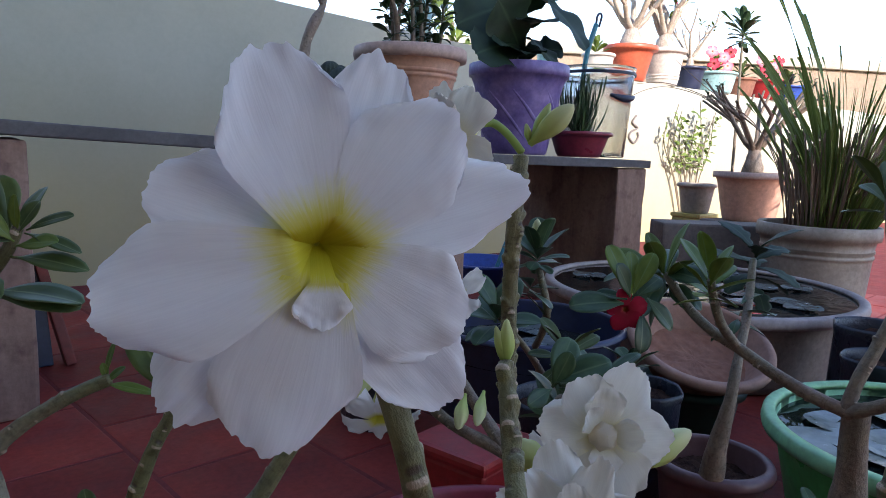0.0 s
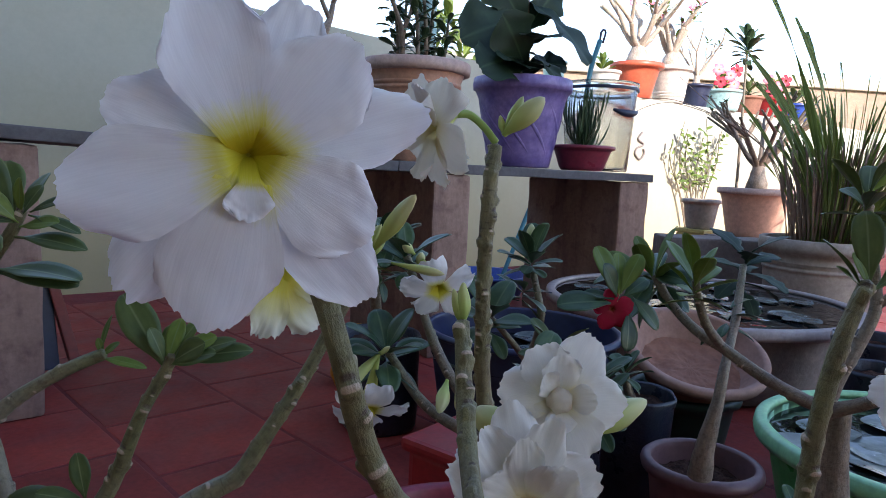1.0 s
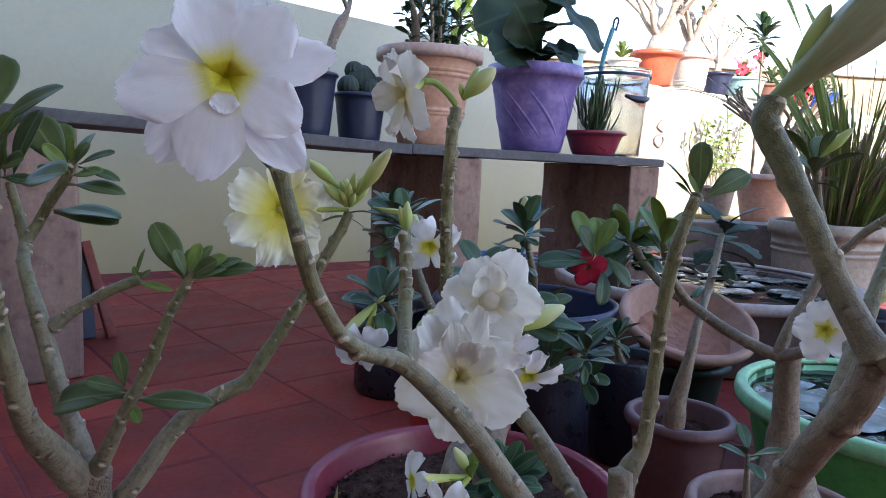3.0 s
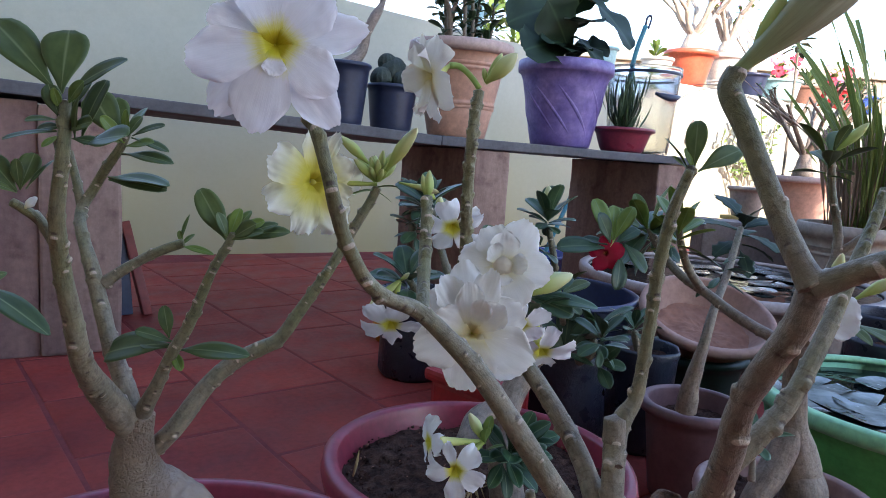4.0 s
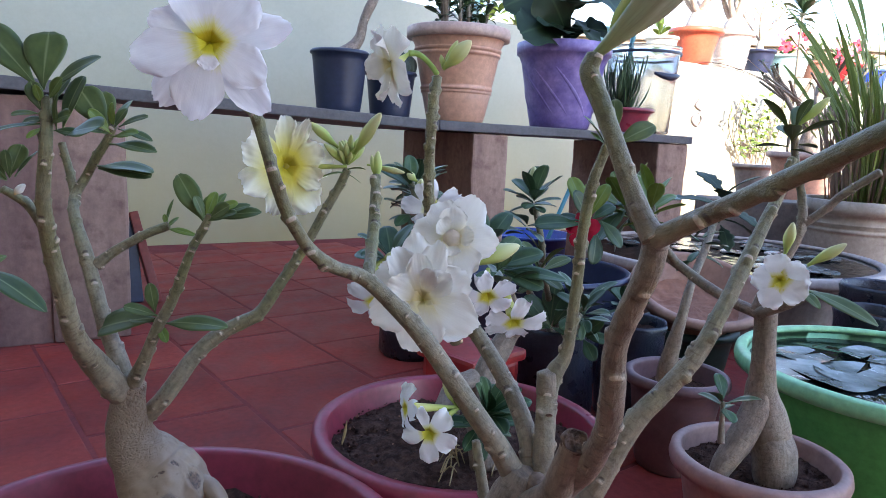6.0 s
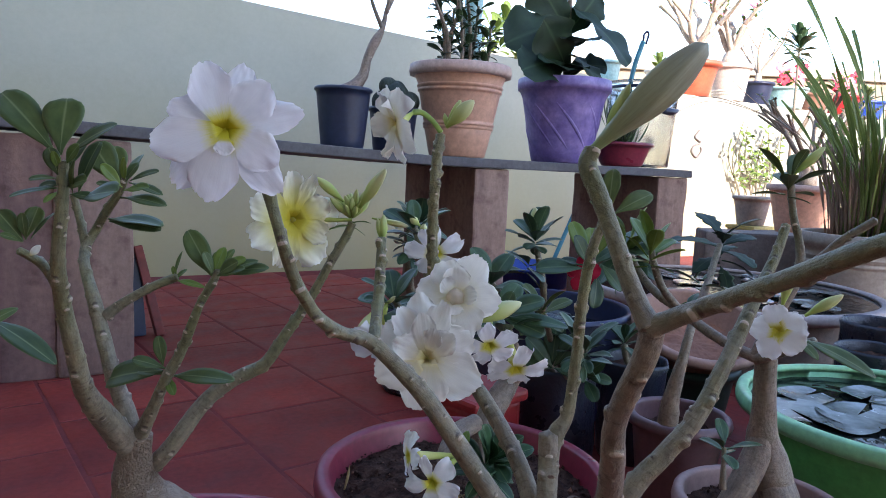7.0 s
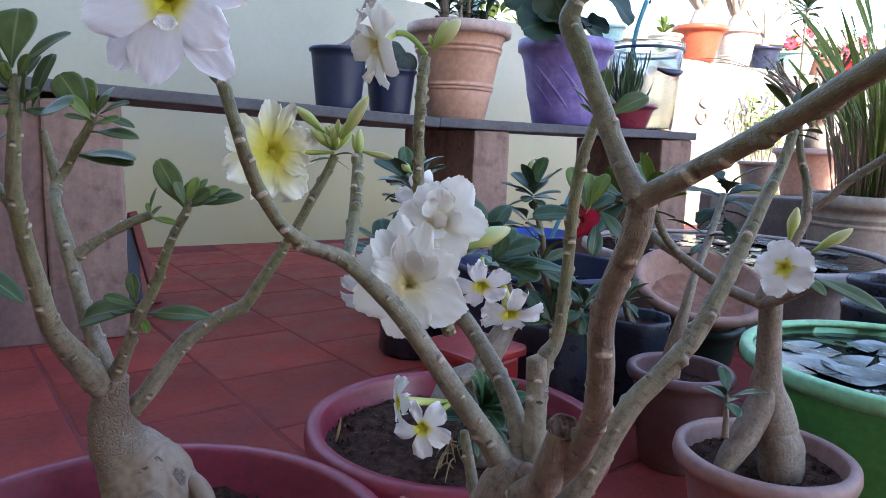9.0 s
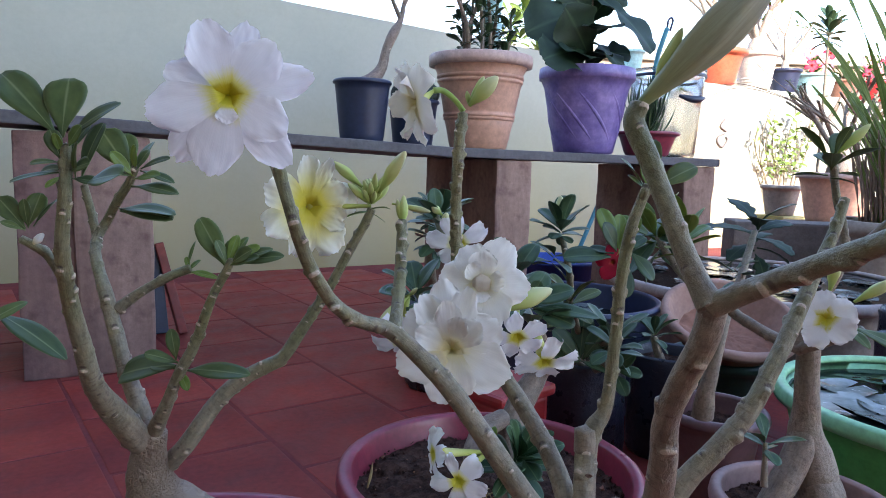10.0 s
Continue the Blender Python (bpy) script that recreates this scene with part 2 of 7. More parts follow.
M_ORANGE = varied("orange_red_plastic", (0.62, 0.13, 0.06), (0.52, 0.10, 0.05), 0.45, 5.0, 50.0, 0.08)
M_PURPLE = varied("purple_plastic", (0.290, 0.215, 0.470), (0.150, 0.105, 0.310), 0.42, 17.0, 60.0, 0.12)
M_BLACK = varied("black_plastic", (0.026, 0.036, 0.080), (0.016, 0.022, 0.052), 0.45, 6.0, 60.0, 0.1)
M_BAG = varied("black_grow_bag", (0.026, 0.031, 0.052), (0.015, 0.018, 0.030), 0.35, 14.0, 60.0, 0.5, 0.006)
M_NAVY = varied("navy_plastic", (0.018, 0.026, 0.085), (0.012, 0.018, 0.055), 0.4, 5.0, 60.0, 0.08)
M_BLUE = varied("blue_plastic", (0.03, 0.09, 0.42), (0.02, 0.06, 0.30), 0.4, 5.0, 60.0, 0.08)
M_DARKGREEN = varied("dark_green_plastic", (0.02, 0.06, 0.05), (0.012, 0.04, 0.034), 0.45, 5.0, 60.0, 0.08)
M_TEAL = varied("teal_plastic", (0.05, 0.25, 0.30), (0.03, 0.18, 0.22), 0.45, 5.0, 60.0, 0.08)
M_AQUA = varied("pale_aqua_plastic", (0.42, 0.66, 0.64), (0.32, 0.54, 0.54), 0.35, 6.0, 60.0, 0.1)
M_GREENPL = varied("bright_green_plastic", (0.125, 0.50, 0.150), (0.09, 0.42, 0.12), 0.36, 4.0, 60.0, 0.06)
M_GREENRIM = varied("pale_green_plastic", (0.32, 0.64, 0.36), (0.25, 0.56, 0.30), 0.4, 4.0, 60.0, 0.06)
M_PINKPOT = varied("dusty_pink_plastic", (0.42, 0.255, 0.225), (0.35, 0.205, 0.18), 0.5, 5.0, 60.0, 0.1)
M_MAUVE = varied("mauve_brown_plastic", (0.185, 0.095, 0.098), (0.14, 0.070, 0.074), 0.45, 5.0, 60.0, 0.1)
M_WHITEPOT = varied("white_plastic", (0.74, 0.70, 0.62), (0.62, 0.57, 0.50), 0.5, 5.0, 60.0, 0.1)
M_BUCKET = varied("dirty_grey_bucket", (0.44, 0.38, 0.32), (0.29, 0.245, 0.205), 0.6, 8.0, 60.0, 0.2)
M_CONCRETE = varied("grey_cement", (0.26, 0.22, 0.20), (0.17, 0.145, 0.135), 0.85, 6.0, 60.0, 0.4, 0.004)
M_TUB = varied("cement_tub", (0.46, 0.39, 0.37), (0.34, 0.28, 0.27), 0.6, 5.0, 60.0, 0.2)
def clear_plastic():
    """Cloudy see-through plastic, scuffed in vertical smears."""
    m, nt, b = node_material("clear_grey_plastic", 0.15)
    tone = ramp(nt, noise_fac(nt, 14.0, 5.0, stretch=(1.0, 1.0, 0.15)), [(0.3, (0.55, 0.56, 0.56)), (0.7, (0.84, 0.84, 0.82))])
    nt.links.new(tone, b.inputs["Base Color"])
    b.inputs["Transmission Weight"].default_value = 0.92
    b.inputs["IOR"].default_value = 1.12
    return m


M_CLEAR = clear_plastic()
M_SOIL = varied("dark_potting_soil", (0.135, 0.074, 0.056), (0.040, 0.022, 0.018), 0.95, 70.0, 260.0, 0.9, 0.006, sheen=0.08)
M_ORANGECLOTH = varied("orange_yellow_cloth", (0.75, 0.33, 0.02), (0.62, 0.24, 0.02), 0.7, 9.0, 90.0, 0.2)
M_HOUSE = varied("house_plaster", (0.62, 0.58, 0.48), (0.52, 0.48, 0.38), 0.9, 2.0, 30.0, 0.3, 0.004)
M_ROOF = varied("far_brown_masonry", (0.40, 0.29, 0.20), (0.30, 0.22, 0.15), 0.9, 1.5, 14.0, 0.3, 0.01)
M_STRAW = varied("dry_straw_root", (0.46, 0.34, 0.16), (0.34, 0.23, 0.10), 0.8, 60.0, 200.0, 0.2)
M_BARK = bark("desert_rose_bark", (0.185, 0.148, 0.108), (0.305, 0.254, 0.190), (0.120, 0.120, 0.050), (0.200, 0.192, 0.090), blush_most=0.18)
M_BARKRED = bark("old_pinkish_bark", (0.165, 0.126, 0.098), (0.278, 0.215, 0.168), (0.140, 0.124, 0.066), (0.228, 0.198, 0.112), (0.27, 0.168, 0.135), 0.28)
M_CAUDEX = caudex_skin()
M_ROOT = caudex_skin("root_skin", 0.05)
M_BARKGREY = bark("grey_bark", (0.155, 0.118, 0.090), (0.258, 0.203, 0.155), (0.11, 0.11, 0.06), (0.18, 0.175, 0.105))
M_BARKPALE = bark("sunbleached_bark", (0.36, 0.30, 0.24), (0.52, 0.45, 0.37), (0.30, 0.28, 0.15), (0.42, 0.38, 0.22))
M_CUT = varied("cut_wood", (0.27, 0.165, 0.115), (0.050, 0.028, 0.020), 0.8, 170.0, 500.0, 0.7)
M_KNOT = varied("knotted_bark", (0.250, 0.160, 0.110), (0.105, 0.062, 0.044), 0.75, 150.0, 420.0, 0.8, 0.0012)
M_PETAL = thin_tissue("white_petal", petal_colour([(0.0, (0.66, 0.56, 0.02)), (0.13, (0.76, 0.68, 0.05)), (0.22, (0.82, 0.76, 0.25)), (0.29, (0.88, 0.85, 0.66)), (0.38, (0.90, 0.88, 0.89))]), 0.55, 0.34, vein_relief)
M_PETALW = thin_tissue("pure_white_petal", petal_colour([(0.0, (0.82, 0.70, 0.26)), (0.16, (0.87, 0.78, 0.46)), (0.34, (0.90, 0.85, 0.70)), (0.58, (0.92, 0.89, 0.83))]), 0.55, 0.36, vein_relief)
M_PETALY = thin_tissue("cream_petal", petal_colour([(0.0, (0.66, 0.56, 0.03)), (0.28, (0.82, 0.73, 0.12)), (0.50, (0.87, 0.82, 0.40)), (0.72, (0.90, 0.87, 0.66)), (1.0, (0.91, 0.89, 0.80))]), 0.55, 0.36, vein_relief)
M_FURL = thin_tissue("peach_cream_petal", petal_colour([(0.0, (0.72, 0.58, 0.34)), (0.5, (0.84, 0.70, 0.50)), (1.0, (0.86, 0.76, 0.60))]), 0.55, 0.3, vein_relief)
M_PETALS = thin_tissue("white_petal_yellow_eye", petal_colour([(0.0, (0.70, 0.62, 0.04)), (0.16, (0.76, 0.70, 0.08)), (0.24, (0.84, 0.81, 0.42)), (0.36, (0.90, 0.89, 0.88))]), 0.55, 0.34, vein_relief)
M_PETALR = thin_tissue("crimson_petal", petal_colour([(0.0, (0.35, 0.12, 0.02)), (0.15, (0.32, 0.01, 0.025)), (0.6, (0.48, 0.008, 0.045)), (1.0, (0.40, 0.005, 0.035))]), 0.5, 0.25, vein_relief)
M_PETALP = thin_tissue("pink_petal", petal_colour([(0.0, (0.80, 0.55, 0.45)), (0.4, (0.80, 0.35, 0.40)), (1.0, (0.75, 0.14, 0.22))]), 0.5, 0.3)
M_BUD = thin_tissue("cream_green_bud", lambda nt: ramp(nt, uv_axis(nt, 1), [(0.0, (0.28, 0.36, 0.07)), (0.4, (0.52, 0.57, 0.18)), (1.0, (0.74, 0.72, 0.42))]), 0.5, 0.2)
M_BUDG = thin_tissue("green_bud", lambda nt: ramp(nt, uv_axis(nt, 1), [(0.0, (0.27, 0.37, 0.08)), (0.5, (0.45, 0.54, 0.15)), (1.0, (0.60, 0.62, 0.28))]), 0.5, 0.16)
M_BUDGREY = thin_tissue("grey_green_bud", lambda nt: mixc(nt, 1.0, ramp(nt, uv_axis(nt, 1), [(0.0, (0.26, 0.31, 0.12)), (0.35, (0.36, 0.38, 0.22)), (1.0, (0.45, 0.43, 0.33))]), ramp(nt, noise_fac(nt, 12.0, 4.0, kind="UV", stretch=(3.0, 0.4, 1.0)), [(0.35, (0.88, 0.87, 0.86)), (0.6, (1.03, 1.03, 1.03))]), "MULTIPLY"), 0.5, 0.12)
M_YELLOW = varied("faded_yellow_plastic", (0.62, 0.50, 0.16), (0.50, 0.40, 0.12), 0.5, 6.0, 60.0, 0.1)
M_CALYX = thin_tissue("yellow_green_tube", lambda nt: ramp(nt, uv_axis(nt, 1), [(0.0, (0.30, 0.38, 0.08)), (0.5, (0.55, 0.58, 0.16)), (0.9, (0.74, 0.71, 0.28)), (1.0, (0.78, 0.70, 0.10))]), 0.5, 0.2)
M_LEAF = thin_tissue("glossy_green_leaf", leaf_colour((0.066, 0.098, 0.034), (0.112, 0.150, 0.052), (0.20, 0.24, 0.11)), 0.42, 0.16, None, (1.0, 1.3, 0.5))
M_LEAFL = thin_tissue("young_green_leaf", leaf_colour((0.125, 0.190, 0.042), (0.200, 0.275, 0.068), (0.22, 0.31, 0.12)), 0.36, 0.22, None, (1.0, 1.2, 0.5))
M_LEAFD = thin_tissue("dark_blue_green_leaf", leaf_colour((0.034, 0.070, 0.038), (0.066, 0.118, 0.058), (0.11, 0.16, 0.08)), 0.34, 0.08, None, (1.0, 1.3, 0.6))
M_LEAFB = thin_tissue("bottle_green_leaf", leaf_colour((0.018, 0.050, 0.022), (0.036, 0.085, 0.036), (0.12, 0.18, 0.085)), 0.42, 0.06, None, (1.0, 1.3, 0.6))
M_FIG = thin_tissue("deep_green_fig_leaf", leaf_colour((0.012, 0.028, 0.017), (0.024, 0.050, 0.027), (0.045, 0.08, 0.04)), 0.6, 0.05, None, (1.0, 1.3, 0.5))
M_GRASS = thin_tissue("lemongrass_blade", leaf_colour((0.21, 0.28, 0.080), (0.38, 0.45, 0.15), (0.40, 0.46, 0.19)), 0.5, 0.5)
M_GRASSBASE = varied("dry_purple_stalk", (0.44, 0.31, 0.21), (0.27, 0.165, 0.115), 0.7, 30.0, 100.0)
M_PAD = varied("lily_pad", (0.24, 0.27, 0.26), (0.13, 0.155, 0.15), 0.20, 14.0, 60.0, 0.10, sheen=1.0)
M_CACTUS = varied("grey_green_cactus", (0.05, 0.075, 0.06), (0.03, 0.045, 0.038), 0.7, 30.0, 150.0, 0.6)


def water_material():
    m, nt, b = node_material("still_water", 0.02)
    b.inputs["Base Color"].default_value = (0.012, 0.016, 0.016, 1.0)
    b.inputs["IOR"].default_value = 1.33
    bump(nt, b, noise_fac(nt, 9.0, 2.0), 0.12, 0.01)
    return m


M_WATER = water_material()


# ---- building blocks ----
def thing(name, label, category, at, group="", kind=""):
    """An empty at the base of a thing, which its parts hang from."""
    ob = new(name)
    ob.empty_display_size = 0.05
    ob.location = at
    return tagged(ob, label, category, group, kind)


def world_of(ob):
    """The world pose of an object, before the scene is evaluated."""
    if ob.parent is None:
        return ob.matrix_basis.copy()
    return world_of(ob.parent) @ ob.matrix_parent_inverse @ ob.matrix_basis


def hang(ob, parent):
    if parent is not None:
        ob.parent = parent
        ob.matrix_parent_inverse = world_of(parent).inverted()
    return ob


def mesh_of(name, verts, faces, mat, smooth=True, uvs=None):
    me = bpy.data.meshes.new(name)
    me.from_pydata([tuple(v) for v in verts], [], faces)
    if uvs is not None:
        layer = me.uv_layers.new(name="UVMap")
        idx = np.zeros(len(me.loops), dtype=np.int32)
        me.loops.foreach_get("vertex_index", idx)
        layer.data.foreach_set("uv", np.asarray(uvs, dtype=np.float32)[idx].ravel())
    me.polygons.foreach_set("use_smooth", [smooth] * len(me.polygons))
    me.materials.append(mat)
    me.update()
    return me


def part(name, me, parent, label=""):
    """One mesh object under a thing or a part; its mesh is in world metres."""
    return tagged(hang(new(name, me), parent), label)


def placed(name, me, parent, m, label=""):
    """A part on a shared mesh, at the world pose m."""
    ob = part(name, me, parent, label)
    ob.matrix_basis = m
    return ob


def box_mesh(name, size, mat, bevel=0.004, wear=0.0, cuts=0, seed=0):
    """A box on its base centre, bevelled, its faces a little uneven."""
    bm = bmesh.new()
    bmesh.ops.create_cube(bm, size=1.0)
    for v in bm.verts:
        v.co = Vector((v.co.x * size[0], v.co.y * size[1], (v.co.z + 0.5) * size[2]))
    if cuts:
        bmesh.ops.subdivide_edges(bm, edges=bm.edges[:], cuts=cuts, use_grid_fill=True)
    if bevel:
        sharp = [e for e in bm.edges if len(e.link_faces) == 2 and e.calc_face_angle() > 0.5]
        bmesh.ops.bevel(bm, geom=sharp, offset=bevel, segments=2, profile=0.6, affect="EDGES")
    if wear:
        for v in bm.verts:
            n = noise.noise_vector(v.co * 9.0 + Vector((seed, 0, 0))) + 0.5 * noise.noise_vector(v.co * 30.0 + Vector((0, seed, 0)))
            v.co += n * wear
    me = bpy.data.meshes.new(name)
    bm.to_mesh(me)
    bm.free()
    me.materials.append(mat)
    me.polygons.foreach_set("use_smooth", [False] * len(me.polygons))
    return me


def lathe(name, profile, mat, at, segs=56, wobble=0.0, seed=0, ribs=0, rib_depth=0.0, rib_span=(0, 1)):
    """A turned shell from (radius, height) steps about a vertical axis at `at`."""
    verts, faces = [], []
    for i, (r, z) in enumerate(profile):
        for j in range(segs):
            a = 2 * math.pi * j / segs
            rr = r
            if ribs and rib_span[0] <= i < rib_span[1]:
                rr += rib_depth * math.cos(ribs * a)
            w = wobble * noise.noise(Vector((math.cos(a) * 2, math.sin(a) * 2, z * 6 + seed)))
            verts.append((at[0] + (rr + w) * math.cos(a), at[1] + (rr + w) * math.sin(a), at[2] + z))
    for i in range(len(profile) - 1):
        for j in range(segs):
            k = (j + 1) % segs
            faces.append((i * segs + j, i * segs + k, (i + 1) * segs + k, (i + 1) * segs + j))
    return mesh_of(name, verts, faces, mat)


def soil_mesh(name, r, at, rough=0.006, seed=0, mat=None, rise=0.0, grain=0.0045):
    """A disc of earth: clods, crumbs and hollows."""
    verts, faces = [(at[0], at[1], at[2] + rise)], []
    rings = max(12, min(60, int(r / grain)))
    segs = max(40, min(220, int(5.0 * r / grain)))
    for i in range(1, rings + 1):
        for j in range(segs):
            a = 2 * math.pi * (j + 0.5 * (i % 2)) / segs
            q = r * i / rings
            x, y = q * math.cos(a), q * math.sin(a)
            h = noise.fractal(Vector((x * 30 + seed, y * 30, seed)), 0.8, 2.1, 3) * rough + rise * (1 - (i / rings) ** 2)
            if rough > 0.003:
                h += 0.55 * rough * (0.5 - abs(noise.noise(Vector((x * 120, y * 120, seed))))) + 0.5 * rough * noise.noise(Vector((x * 330, y * 330, seed)))
            verts.append((at[0] + x, at[1] + y, at[2] + h))
    for j in range(segs):
        faces.append((0, 1 + j, 1 + (j + 1) % segs))
    for i in range(rings - 1):
        for j in range(segs):
            k = (j + 1) % segs
            b = 1 + i * segs
            faces.append((b + j, b + segs + j, b + segs + k, b + k))
    return mesh_of(name, verts, faces, mat or M_SOIL)


def crumbs(parent, at, r, count, seed, mat=None):
    """Loose grains of earth lying on a pot's soil, joined."""
    rng = random.Random(seed)
    verts, faces = [], []
    for _ in range(count):
        a, q = rng.uniform(0, 2 * math.pi), r * math.sqrt(rng.random())
        c = Vector((at[0] + q * math.cos(a), at[1] + q * math.sin(a), at[2] + rng.uniform(-0.001, 0.003)))
        g = rng.uniform(0.0012, 0.0045) * rng.uniform(0.5, 1.0)
        k = len(verts)
        turn = Euler((rng.uniform(0, 3), rng.uniform(0, 3), rng.uniform(0, 3))).to_matrix()
        for d in ((1, 0, 0), (-1, 0, 0), (0, 1, 0), (0, -1, 0), (0, 0, 1), (0, 0, -1)):
            verts.append(c + turn @ (Vector(d) * g * rng.uniform(0.6, 1.3)))
        for x, y, z in ((0, 2, 4), (2, 1, 4), (1, 3, 4), (3, 0, 4), (2, 0, 5), (1, 2, 5), (3, 1, 5), (0, 3, 5)):
            faces.append((k + x, k + y, k + z))
    return tagged(part("loose_earth", mesh_of("loose_earth", verts, faces, mat or M_SOIL, False), parent), "loose grains of earth", kind="stuff")


def smooth_path(points, step):
    """Catmull-Rom through (x, y, z, radius), resampled."""
    p = [np.array(q, float) for q in points]
    p = [2 * p[0] - p[1]] + p + [2 * p[-1] - p[-2]]
    out = []
    for i in range(1, len(p) - 2):
        n = max(2, int(np.linalg.norm(p[i + 1][:3] - p[i][:3]) / step))
        for k in range(n):
            t = k / n
            out.append(0.5 * ((2 * p[i]) + (-p[i - 1] + p[i + 1]) * t + (2 * p[i - 1] - 5 * p[i] + 4 * p[i + 1] - p[i + 2]) * t * t + (-p[i - 1] + 3 * p[i] - 3 * p[i + 1] + p[i + 2]) * t ** 3))
    out.append(p[-2])
    return np.array(out)


def limb(name, points, mat, parent, label="", age=(0.0, 1.0), step=None, segs=22, lump=0.06, scars=0.0, seed=0, cap=True, rings=0.0, pits=()):
    """A tapering, slightly knobbly stem along a path, with raised crescent leaf scars; age 0 is old grey skin, 1 young green skin."""
    rng = np.random.default_rng(seed + 11)
    if step is None:
        step = 0.0008 if scars >= 60 else 0.0016
    if scars >= 60:
        segs = max(segs, 40)
    path = smooth_path(points, step)
    n = len(path)
    length = np.concatenate([[0], np.cumsum(np.linalg.norm(np.diff(path[:, :3], axis=0), axis=1))])
    total = length[-1]
    tang = np.gradient(path[:, :3], axis=0)
    tang /= np.linalg.norm(tang, axis=1)[:, None]
    side = np.cross(tang[0], (0.3, 0.2, 1.0))
    side /= np.linalg.norm(side)
    ang = np.linspace(0, 2 * np.pi, segs, endpoint=False)
    sides = np.zeros((n, 3))
    for i in range(n):
        side = side - tang[i] * (side @ tang[i])
        side = side / np.linalg.norm(side)
        sides[i] = side
    ups = np.cross(tang, sides)
    out = sides[:, None, :] * np.cos(ang)[None, :, None] + ups[:, None, :] * np.sin(ang)[None, :, None]
    rad = path[:, 3] * (0.91 if scars else 1.0)
    raised = np.zeros((n, segs))
    tone = np.zeros((n, segs))
    count = int(total * scars)
    for k in range(count):
        s = (k + rng.uniform(-0.6, 1.6)) / count * total
        b = rng.uniform(0, 2 * np.pi)
        w = rng.uniform(0.6, 1.5)
        i0, i1 = np.searchsorted(length, (s - 0.005, s + 0.005))
        if i1 <= i0:
            continue
        da = ((ang[None, :] - b + np.pi) % (2 * np.pi) - np.pi) * rad[i0:i1, None] / (0.0015 * w)
        ds = (length[i0:i1, None] - s) / (0.00085 * w) + 0.45 * da * da
        fall = np.exp(-(da * 0.75) ** 4)
        pale = np.exp(-ds ** 2) * fall
        # shadow beside the raised lip, kept as negative tone for the colour
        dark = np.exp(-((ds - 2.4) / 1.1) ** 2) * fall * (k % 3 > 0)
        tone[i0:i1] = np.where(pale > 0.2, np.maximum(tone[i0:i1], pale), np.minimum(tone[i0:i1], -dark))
        lip = np.where(ds > 0, np.exp(-(ds / 1.2) ** 2), np.exp(-(ds / 4.0) ** 2)) * fall
        raised[i0:i1] += 0.0012 * w * lip
    for x, y, z, pr, tall, lean in pits:
        shell = path[:, None, :3] + out * rad[:, None, None]
        i0, j0 = divmod(int(np.linalg.norm(shell - np.array((x, y, z)), axis=2).argmin()), segs)
        across = ((ang[None, :] - ang[j0] + np.pi) % (2 * np.pi) - np.pi) * rad[:, None]
        along = (length - length[i0])[:, None] + 0.0 * across
        p = (across * math.cos(lean) + along * math.sin(lean)) / pr
        q = (along * math.cos(lean) - across * math.sin(lean)) / (pr * tall)
        gap = np.hypot(p, q)
        close = np.argwhere(gap < 3.0)
        for i, j in close:
            w = Vector((p[i, j] * 1.3, q[i, j] * 1.3, pr * 900))
            gap[i, j] = max(0.0, gap[i, j] + 0.55 * noise.noise(w) + 0.30 * noise.noise(w * 2.7))
        tone = np.maximum(tone, np.exp(-gap ** 4))
        raised += pr * (0.28 * np.exp(-((gap - 1.45) / 0.45) ** 2) - 0.45 * np.exp(-gap ** 2))
    ring = np.zeros(n)
    if rings:
        ring = rings * rad * np.array([abs(math.sin(q * 260 + 3 * noise.noise(Vector((q * 40, seed, 0))))) ** 6 for q in length])
    skin = path[:, None, :3] + out * rad[:, None, None]
    shift = Vector((seed, 0, 0))
    k1 = np.array([1 + 1.3 * lump * noise.noise(Vector(q) * 42.0 + shift) + lump * 0.5 * noise.noise(Vector(q) * 150.0) for q in skin.reshape(-1, 3)]).reshape(n, segs)
    pts = path[:, None, :3] + out * (rad[:, None] * k1 + raised + ring[:, None])[:, :, None]
    verts = [tuple(q) for q in pts.reshape(-1, 3)]
    young = age[0] + (age[1] - age[0]) * length / total
    ages = list(np.repeat(young, segs))
    scar = list(tone.reshape(-1))
    r_mean = float(rad.mean())
    uvs = [(a * r_mean, q) for q in length for a in np.abs((ang + np.pi) % (2 * np.pi) - np.pi)]
    faces = []
    for i in range(n - 1):
        for j in range(segs):
            k = (j + 1) % segs
            faces.append((i * segs + j, i * segs + k, (i + 1) * segs + k, (i + 1) * segs + j))
    if cap:
        for end, row in ((0, 0), (1, n - 1)):
            c = path[row, :3] + tang[row] * (path[row, 3] * (0.45 if end else -0.3))
            verts.append(tuple(c))
            ages.append(age[end])
            scar.append(0.0)
            uvs.append((0.0, length[row]))
            for j in range(segs):
                k = (j + 1) % segs
                f = (row * segs + j, row * segs + k, len(verts) - 1)
                faces.append(f if end else f[::-1])
    me = mesh_of(name, verts, faces, mat, True, uvs)
    for key, val in (("age", ages), ("scar", scar)):
        me.attributes.new(key, "FLOAT", "POINT").data.foreach_set("value", np.array(val, dtype=np.float32))
    return part(name, me, parent, label)


